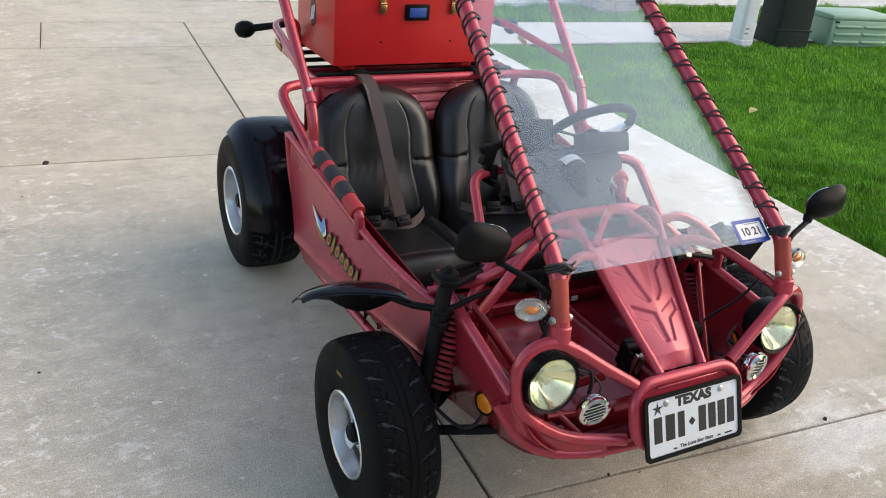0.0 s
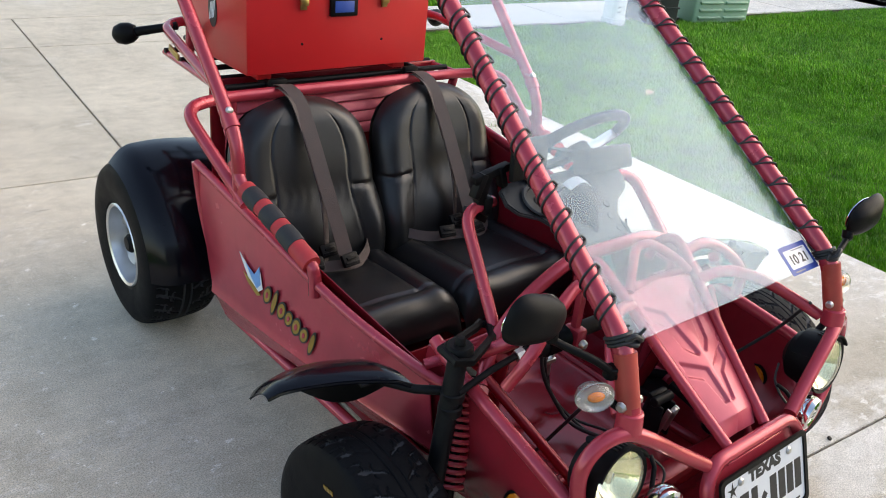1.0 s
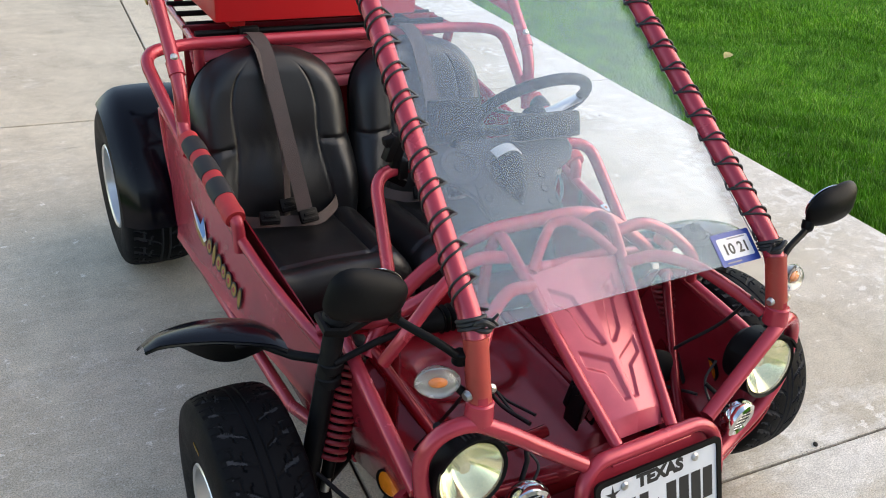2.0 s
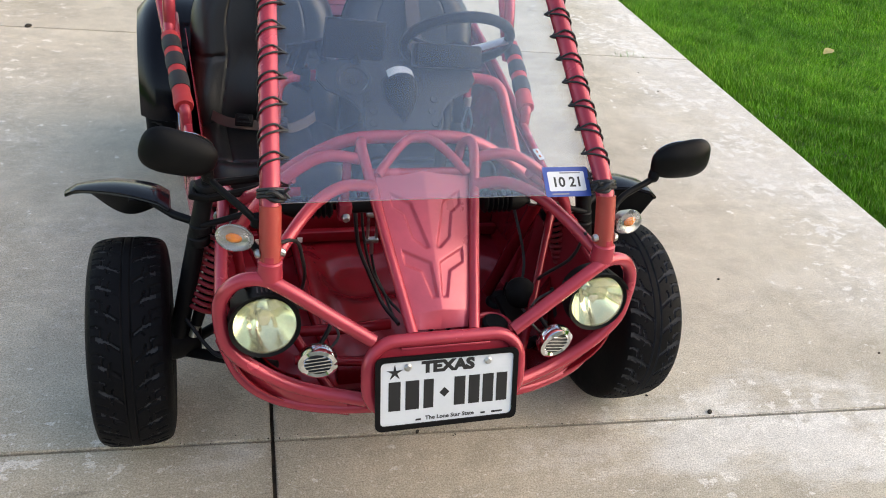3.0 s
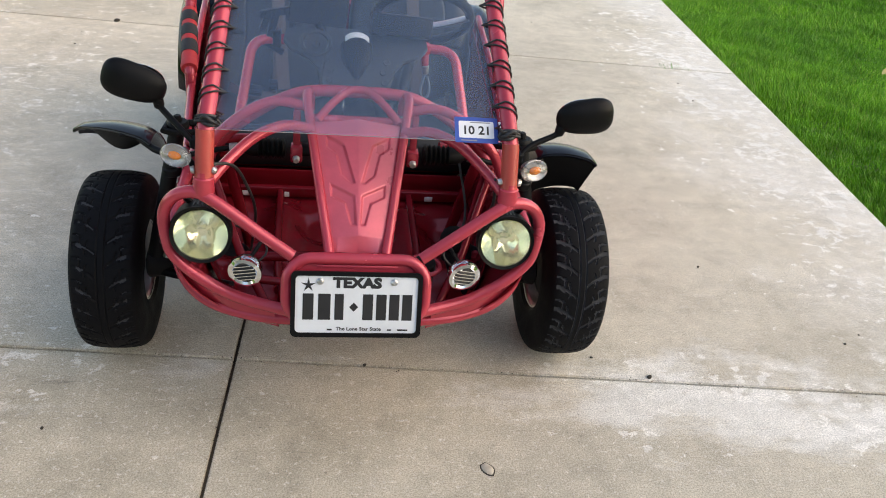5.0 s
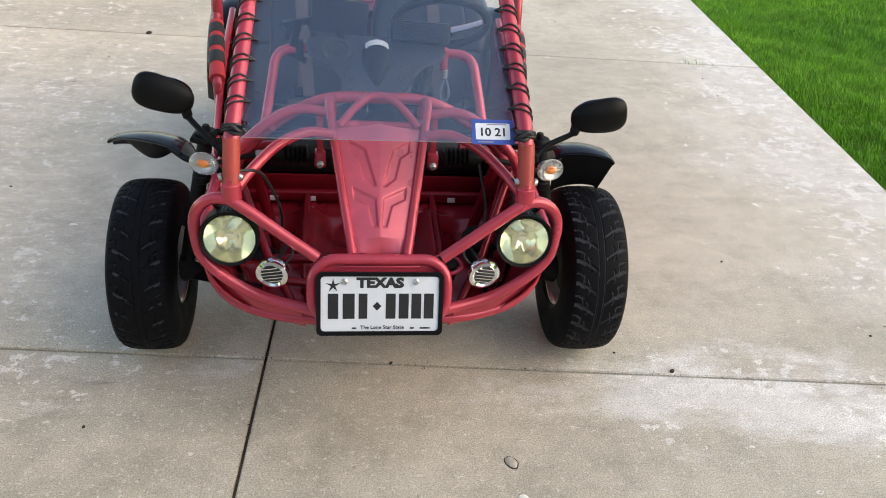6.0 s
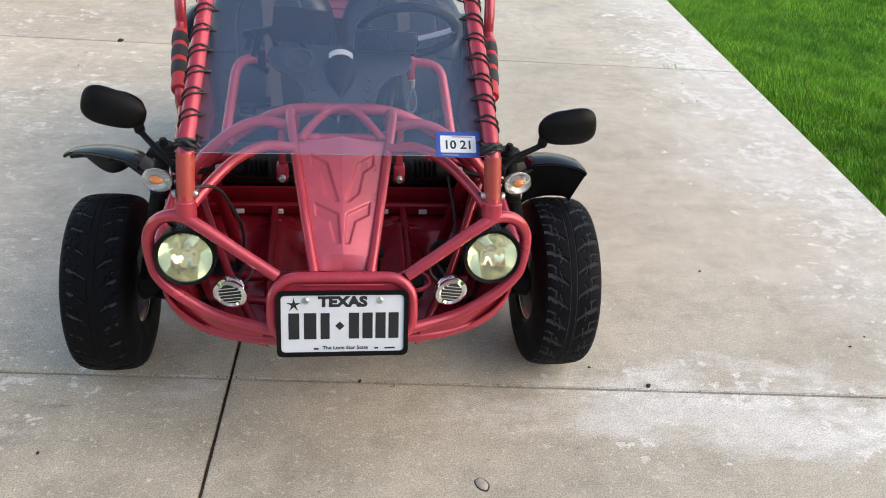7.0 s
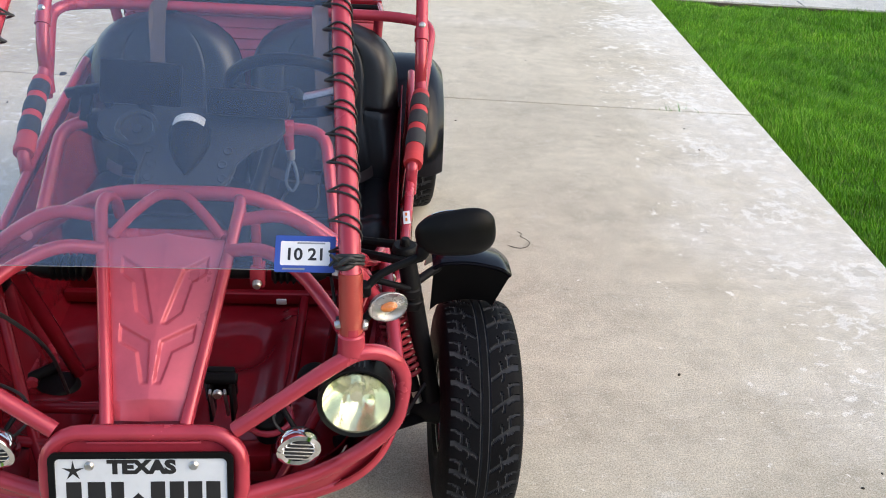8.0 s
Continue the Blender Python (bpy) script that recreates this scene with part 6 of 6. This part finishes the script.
def shock():
    a, b2 = V(-0.432, 2.66, 0.570), V(-0.512, 2.575, 0.335)
    d = (b2 - a).normalized()
    side = d.cross(V(0, 0, 1)).normalized()
    up2 = side.cross(d)
    pts = []
    turns = 13
    for k in range(turns * 16):
        t = k / (turns * 16)
        r = 0.033 - 0.004 * t
        pts.append(a.lerp(b2, 0.06 + 0.80 * t) + (side * math.cos(t * turns * math.tau) + up2 * math.sin(t * turns * math.tau)) * r)
    root = mid("shock_spring", rod(pts, 0.0056, 7), RED_COIL, "red coil spring over a shock absorber")
    part("damper", rod([a, a.lerp(b2, 0.5), a.lerp(b2, 1.0)], [0.017, 0.017, 0.014]), BLACK, root)
    part("piston", rod([a.lerp(b2, 0.86), a.lerp(b2, 1.12)], 0.010), STEEL, root)
    c = bmesh.new()
    cyl(c, a.lerp(b2, 0.0), a.lerp(b2, 0.07), 0.036, 0.037, 20, 0.004)
    part("spring_cap", c, BLACK, root)
    c = bmesh.new()
    cyl(c, a + V(0.015, -0.03, 0.01), a + V(-0.02, 0.02, 0.015), 0.014, 0.013, 8, 0.002)
    part("bolt", c, STEEL, root)
    part("bracket", box(bmesh.new(), a + V(0.02, 0.01, 0.005), (0.05, 0.05, 0.035), 0.005, pose(0, 0, 0, 0, 20, 0)), BLACK_METAL, root)
    return root


twin(shock())
both("lower_arm", rod([(-0.545, 2.58, 0.25), (-0.42, 2.50, 0.275), (-0.33, 2.45, 0.29)], 0.014), BLACK_METAL, "black tubular suspension arm")
both("lower_arm", rod([(-0.545, 2.60, 0.25), (-0.44, 2.66, 0.27), (-0.36, 2.72, 0.28)], 0.014), BLACK_METAL, "black tubular suspension arm")
both("brake_hose", rod(catmull([(-0.54, 2.58, 0.36), (-0.47, 2.50, 0.30), (-0.42, 2.48, 0.33), (-0.40, 2.52, 0.42)], 6), 0.005, 8), HOSE)
both("cowl_tube", rod(catmull([(-0.43, 2.75, 0.615), (-0.405, 2.66, 0.640), (-0.36, 2.60, 0.69), (-0.29, 2.57, 0.745)], 6), 0.0145), RED)
both("door_tube", rod(catmull([(-0.47, 2.74, 0.585), (-0.42, 2.72, 0.60), (-0.34, 2.71, 0.62), (-0.25, 2.70, 0.63)], 6), 0.013), RED)
both("cowl_strut", rod([(-0.42, 2.74, 0.60), (-0.40, 2.75, 0.42), (-0.38, 2.76, 0.26)], 0.014), RED)
both("nose_diagonal", rod([(-0.40, 2.62, 0.60), (-0.30, 2.42, 0.42), (-0.22, 2.28, 0.34)], 0.012), RED_SHADED)


def guard(inner, outer, skirt, taper, label):
    """A mudguard curving back and down over the front wheel from its front edge, with a front skirt."""
    inner, outer = Vector(inner), Vector(outer)

    def shape(u, v):
        f = inner.lerp(outer, u)
        k = 1 - taper * u ** 2
        c, r = f + V(0, 0.14 * k, 0.022 * k), f + V(-0.006, 0.31 * k, -0.19 * k)
        p = f * (1 - v) ** 2 + c * 2 * v * (1 - v) + r * v * v
        p.z += 0.014 * math.sin(u * math.pi) - 0.010 * max(0.0, abs(u * 2 - 1) - 0.8) / 0.2
        return p

    def front(u, v):
        deep = skirt * (1 - 0.25 * u if taper == 0 else math.sin(min(1.0, u / 0.95 + 0.05) * math.pi) ** 1.6)
        return shape(u, 0.0) + V((0.030 if taper == 0 else 0.0) * v * u, 0.004 + 0.022 * v, -0.002 - deep * v)
    root = mid("front_mudguard", sheet(bmesh.new(), shape, 18, 24, 0.004), GLOSS_BLACK, label)
    lip = [shape(u / 12, 0.0) + V(0, 0.002, -0.002) for u in range(13)]
    part("front_lip", rod(lip, 0.0045, 8), GLOSS_BLACK, root)
    part("front_skirt", sheet(bmesh.new(), front, 18, 4, 0.003), BLACK, root, "dull black front skirt")
    b = bmesh.new()
    p = shape(0.25, 0.12)
    sweep(b, [p + V(0, 0, -0.012), inner + V(0.01, 0.0, -0.022), V(-0.492, 2.632, 0.592)], 0.010, 10)
    box(b, p + V(0, 0, -0.010), (0.06, 0.05, 0.007), 0.002)
    part("stay", b, BLACK_METAL, root, "black steel stay")
    return root


guard((-0.560, 2.668, 0.618), (-0.800, 2.820, 0.578), 0.066, 0.78, "bent glossy black plastic mudguard over the front wheel")
other = guard((-0.545, 2.660, 0.632), (-0.720, 2.642, 0.626), 0.132, 0, "glossy black plastic mudguard over the front wheel")
twin(other)
for ob in (*other.children, other):
    bpy.data.objects.remove(ob)


# ---- luggage box on the rack ----
def luggage_box():
    m = TURNED @ Matrix.Translation((-0.035, 4.005, 0.908))
    root = empty("luggage_box", m, "glossy red steel box with a small display on the rack", "box")
    w, d, h = 0.655, 0.41, 0.46
    b = bmesh.new()
    box(b, (0, 0, 0.025 + h / 2), (w, d, h), 0.006)
    part("body", b, RED_BOX, root)
    b = bmesh.new()
    box(b, (0, 0, 0.025 + h + 0.022), (w + 0.012, d + 0.012, 0.05), 0.008)
    part("lid", b, RED_BOX, root)
    for x in (-0.25, 0.25):
        b = bmesh.new()
        box(b, (x, 0, 0.0125), (0.05, d * 0.8, 0.027), 0.004)
        part("foot", b, RED_BOX, root)
    b = bmesh.new()
    box(b, (-0.005, -d / 2 - 0.004, 0.218), (0.098, 0.012, 0.058), 0.003)
    disp = part("display", b, BLACK, root, "small blue display in a black bezel")
    b = bmesh.new()
    box(b, (-0.005, -d / 2 - 0.0105, 0.218), (0.068, 0.003, 0.034), 0.001)
    part("screen", b, BLUE_INK, disp, "dark blue display glass")
    for x in (-0.145, 0.145):
        b = bmesh.new()
        box(b, (x, -d / 2 - 0.004, 0.262), (0.022, 0.008, 0.10), 0.002)
        box(b, (x, -d / 2 - 0.010, 0.235), (0.028, 0.010, 0.022), 0.003)
        cyl(b, (x - 0.012, -d / 2 - 0.012, 0.25), (x + 0.012, -d / 2 - 0.012, 0.25), 0.004, n=10)
        part("latch", b, BRASS, root, "brass draw latch")
    b = bmesh.new()
    mm = Matrix.Translation((-w / 2, 0.02, 0.175)) @ pose(0, 0, 0, 90, 0, -90)
    slab(b, [(math.cos(k * math.tau / 28) * 0.030, math.sin(k * math.tau / 28) * 0.052) for k in range(28)], 0.002, mm)
    em = part("oval_badge", b, INK, root, "black and white oval badge")
    for k in range(4):
        b = bmesh.new()
        box(b, mm @ V(-0.015 + 0.010 * k, 0.004 * k - 0.006, 0.0025), (0.005, 0.055, 0.001), 0, mm.to_3x3().to_4x4() @ pose(0, 0, 0, 0, 0, -14))
        part("badge_bar", b, WHITE, em)
    for x, z in ((-0.145, 0.11), (0.145, 0.11)):
        b = bmesh.new()
        lathe(b, [(0, 0.002), (0.004, 0.001), (0.005, -0.001), (0, -0.001)], aim((x, -d / 2, z), (0, -1, 0)), 10)
        part("rivet", b, BLACK, root)


luggage_box()


# ---- things on the lawn and street side ----
def white_post():
    root = empty("utility_marker", pose(5.62, 7.66, -0.05, 0, 0, -4), "weathered white plastic utility marker post in the lawn", "post")
    b = bmesh.new()
    slab(b, rrect(0.20, 0.20, 0.05, 5), 1.35, None, 0.02)
    part("body", b, WHITE, root)
    b = bmesh.new()
    slab(b, rrect(0.215, 0.215, 0.055, 5), 0.10, None, 0.006)
    part("collar", b, WHITE, root)
    for z in (0.17, 0.22):
        b = bmesh.new()
        box(b, (-0.03, -0.1, z), (0.05, 0.004, 0.018), 0)
        part("bar", b, GREY_INK, root)


def dark_pedestal():
    root = empty("utility_pedestal", pose(6.16, 7.60, -0.05, 0, 0, -14), "dark green plastic utility pedestal with a tapered body", "utility box")
    b = bmesh.new()
    for z0, z1, w0, w1 in ((0, 0.20, 0.43, 0.425), (0.20, 0.24, 0.425, 0.415), (0.24, 1.05, 0.415, 0.39), (1.05, 1.10, 0.42, 0.40)):
        lo = [b.verts.new((x, y, z0)) for x, y in rrect(w0, w0, 0.03, 3)]
        hi = [b.verts.new((x, y, z1)) for x, y in rrect(w1, w1, 0.03, 3)]
        for k in range(len(lo)):
            j = (k + 1) % len(lo)
            b.faces.new((lo[k], lo[j], hi[j], hi[k]))
        b.faces.new(hi)
        b.faces.new(lo[::-1])
    part("body", b, GREEN_DARK, root)
    b = bmesh.new()
    box(b, (0.05, -0.205, 0.72), (0.12, 0.01, 0.06), 0.002, pose(0, 0, 0, -2, 0, 0))
    part("label_plate", b, BLACK, root)
    b = bmesh.new()
    box(b, (0, 0, 0.225), (0.435, 0.435, 0.02), 0.006)
    part("band", b, GREEN_DARK, root)


def transformer():
    root = empty("transformer_box", pose(7.20, 7.62, -0.05, 0, 0, -10), "pale green steel transformer box with louvred front", "utility box")
    b = bmesh.new()
    box(b, (0, 0, 0.17), (0.86, 0.50, 0.32), 0.03, None, 3)
    part("body", b, GREEN_PALE, root)
    b = bmesh.new()
    box(b, (0, 0.01, 0.345), (0.89, 0.53, 0.07), 0.03, None, 3)
    part("lid", b, GREEN_PALE, root)
    for k in range(3):
        for x in (-0.19, 0.20):
            b = bmesh.new()
            box(b, (x, -0.258, 0.08 + 0.085 * k), (0.34, 0.035, 0.03), 0.008, pose(0, 0, 0, 25, 0, 0))
            part("louvre", b, GREEN_PALE, root)
    b = bmesh.new()
    box(b, (-0.36, -0.252, 0.30), (0.06, 0.01, 0.02), 0.002)
    part("label_plate", b, BLACK, root)


GREEN_DARK = surface("dark_green_plastic", (0.016, 0.025, 0.022), 0.6, 0.0, 0.2, 3.0, 90.0, 0.1, (0.035, 0.045, 0.038), 0.3, 0.0, 0.2)
GREEN_PALE = surface("pale_green_enamel", (0.24, 0.40, 0.28), 0.45, 0.0, 0.1, 3.0, 90.0, 0.08, (0.34, 0.42, 0.32), 0.3)
BRICK = surface("pale_brick", (0.50, 0.40, 0.36), 0.85, 0.0, 0.25, 6.0, 60.0, 0.4, (0.6, 0.55, 0.5), 0.4)
MORTAR = surface("mortar", (0.5, 0.48, 0.45), 0.9, 0.0, 0.15, 6.0, 80.0, 0.3)
white_post()
dark_pedestal()
transformer()


def brick_mailbox():
    root = empty("mailbox_pillar", pose(5.30, 9.72, -0.05, 0, 0, -6), "pale brick mailbox pillar on the grass verge", "mailbox")
    b = bmesh.new()
    box(b, (0, 0, 0.55), (0.60, 0.60, 1.10), 0)
    part("core", b, MORTAR, root)
    me = None
    for row in range(14):
        for side in range(4):
            for k in range(3):
                off = -0.205 + 0.205 * k + (0.05 if row % 2 else -0.05)
                q = pose(0, 0, 0, 0, 0, 90 * side) @ Matrix.Translation((off, -0.302, 0.04 + row * 0.077))
                if me is None:
                    bb = bmesh.new()
                    box(bb, (0, 0, 0), (0.195, 0.02, 0.067), 0.004, None, 1)
                    me = finish("brick", bb, BRICK)
                ob = new("brick", me)
                ob.parent = root
                ob.matrix_local = q
    b = bmesh.new()
    box(b, (0, 0, 1.14), (0.68, 0.68, 0.08), 0.015)
    part("cap", b, PALE_CONCRETE, root)


def parked_car():
    root = empty("parked_car", pose(13.35, 5.55, 0.0, 0, 0, 4), "white parked car with alloy wheels on the next driveway", "car")
    prof = [(-2.2, 0.35), (-2.25, 0.60), (-2.1, 0.80), (-1.2, 0.92), (-0.55, 1.38), (0.9, 1.42), (1.7, 0.98), (2.2, 0.92), (2.25, 0.5), (2.15, 0.32)]
    b = bmesh.new()
    slab(b, [(y, z) for y, z in prof], 1.76, Matrix.Translation((-0.88, 0, 0)) @ Matrix(((0, 0, 1, 0), (1, 0, 0, 0), (0, 1, 0, 0), (0, 0, 0, 1))), 0.06, 2)
    part("body", b, WHITE, root)
    for sx in (-1, 1):
        for y in (-1.35, 1.35):
            b = bmesh.new()
            m2 = aim((sx * 0.78, y, 0.32), (sx, 0, 0))
            lathe(b, [(0.21, -0.08), (0.30, -0.09), (0.32, -0.05), (0.32, 0.06), (0.30, 0.12), (0.21, 0.11)], m2, 36, closed=True)
            w = part("wheel", b, RUBBER, root, "black tyre on a silver rim")
            b = bmesh.new()
            lathe(b, [(0.215, 0.10), (0.19, 0.07), (0.06, 0.09), (0, 0.095)], m2, 36)
            part("rim", b, ALLOY, w)
            for k in range(5):
                a = k * math.tau / 5
                part("spoke", rod([m2 @ V(0.03 * math.cos(a), 0.03 * math.sin(a), 0.10), m2 @ V(0.2 * math.cos(a), 0.2 * math.sin(a), 0.10)], 0.03, 6), ALLOY, w)
        b = bmesh.new()
        slab(b, [(-0.95, 0.95), (-0.5, 1.32), (0.85, 1.35), (1.4, 1.0)], 0.01, Matrix.Translation((sx * 0.885 - 0.005, 0, 0)) @ Matrix(((0, 0, 1, 0), (1, 0, 0, 0), (0, 1, 0, 0), (0, 0, 0, 1))))
        part("side_window", b, GLOSS_BLACK, root)


brick_mailbox()
parked_car()


def pebble(name, p, s, label, mat, seed):
    rng = random.Random(seed)
    b = bmesh.new()
    bmesh.ops.create_icosphere(b, subdivisions=2, radius=1.0)
    for v in b.verts:
        v.co *= 1 + 0.18 * noise.noise(v.co * 1.7 + V(seed, 0, 0))
        v.co = V(v.co.x * s[0], v.co.y * s[1], v.co.z * s[2])
    ob = tagged(new(name, finish(name, b, mat)), label, name.split("_")[-1])
    ob.matrix_world = pose(*p, 0, 0, rng.uniform(0, 180))


CHIP = surface("white_cement", (0.80, 0.78, 0.72), 0.85, 0.0, 0.12, 60.0, 300.0, 0.3)
STONE = surface("pale_stone", (0.40, 0.355, 0.29), 0.8, 0.0, 0.25, 40.0, 200.0, 0.4)
DEBRIS = surface("dark_debris", (0.035, 0.028, 0.02), 0.9, 0.0, 0.4, 60.0, 300.0, 0.4)
LEAF = surface("dry_leaf", (0.42, 0.36, 0.13), 0.7, 0.0, 0.25, 30.0, 200.0, 0.3)
pebble("pebble", (0.374, 2.036, -0.0005), (0.016, 0.023, 0.0045), "flat grey-tan pebble set in the driveway", STONE, 1)
pebble("soil_rim", (0.374, 2.035, -0.0005), (0.0195, 0.027, 0.0022), "dark rim round a set pebble", DEBRIS, 1)
pebble("cement_chip", (0.392, 1.912, 0.0008), (0.017, 0.011, 0.0030), "small white chip of cement on concrete", CHIP, 6)
for k, (x, y, s) in enumerate(((0.947, 2.409, 0.010), (-1.39, 5.565, 0.020), (0.75, 2.55, 0.007), (0.78, 2.50, 0.005), (0.05, 2.45, 0.007), (1.35, 3.05, 0.006))):
    pebble("dirt_clump", (x, y, 0.003), (s, s * 0.7, s * 0.55), "small dark clump of dirt on the concrete joint", DEBRIS, 3 + k)


def leaf(p, s, rz):
    b = bmesh.new()
    sheet(b, lambda u, v: V((u - 0.5) * 2 * s, (v - 0.5) * s * 1.1 * math.sin(min(0.97, u + 0.05) * math.pi), 0.25 * s * math.sin(u * 3.0) + 0.3 * s * abs(v - 0.5)), 8, 6, 0.0008)
    ob = tagged(new("fallen_leaf", finish("fallen_leaf", b, LEAF)), "dry yellow fallen leaf on the grass", "leaf", "fallen leaves")
    ob.matrix_world = pose(*p, 8, -6, rz)


for p, s, rz in (((3.53, 5.37, 0.045), 0.055, 20), ((5.80, 4.70, 0.05), 0.04, 70), ((6.9, 5.3, 0.05), 0.04, 130)):
    leaf(p, s, rz)

b = bmesh.new()
sweep(b, catmull([(0.90, 3.815, 0.003), (0.92, 3.80, 0.004), (0.95, 3.795, 0.004), (0.975, 3.81, 0.005), (0.985, 3.84, 0.005), (0.972, 3.868, 0.004), (0.955, 3.885, 0.004), (0.964, 3.905, 0.004), (0.948, 3.925, 0.003)], 5), 0.0011, 6)
tagged(new("twig", finish("twig", b, DEBRIS)), "thin bent dark twig on the driveway concrete", "twig")
rng = random.Random(5)
for k in range(26):
    x, y = rng.uniform(-1.6, 2.2), rng.uniform(1.0, 6.5)
    if abs(x) < 0.75 and 2.1 < y < 4.6:
        continue
    s = rng.uniform(0.003, 0.006)
    pebble("dirt_crumb", (x, y, 0.0015), (s, s * 0.7, s * 0.5), "tiny dark crumb of dirt on the driveway", DEBRIS, 20 + k)


def joint_dirt(seed):
    """Crumbs of soil and sand caught along the driveway's joints."""
    rng = random.Random(seed)
    b = bmesh.new()
    for k in range(200):
        if k % 3:
            u = rng.uniform(-0.9, 2.2)
            p = drive(u, 2.446 + rng.gauss(0, 0.006) + (rng.uniform(-0.03, 0.03) if k % 7 == 0 else 0))
            if math.sin(u * 9.0) + 0.6 * math.sin(u * 23.0) < -0.5:
                continue
        else:
            p = drive(-0.440 + rng.gauss(0, 0.005), rng.uniform(0.2, 4.0))
        s = rng.uniform(0.0007, 0.0020)
        m = Matrix.Translation(p + V(0, 0, s * 0.2)) @ pose(0, 0, 0, rng.uniform(-30, 30), rng.uniform(-30, 30), rng.uniform(0, 360)) @ Matrix.Diagonal((s * rng.uniform(1.0, 2.2), s, s * 0.6, 1))
        bmesh.ops.create_icosphere(b, subdivisions=1, radius=1.0, matrix=m)
    tagged(new("joint_dirt", finish("joint_dirt", b, DEBRIS)), "dark crumbs of dirt along the driveway joints", "dirt", "", "stuff")


joint_dirt(11)
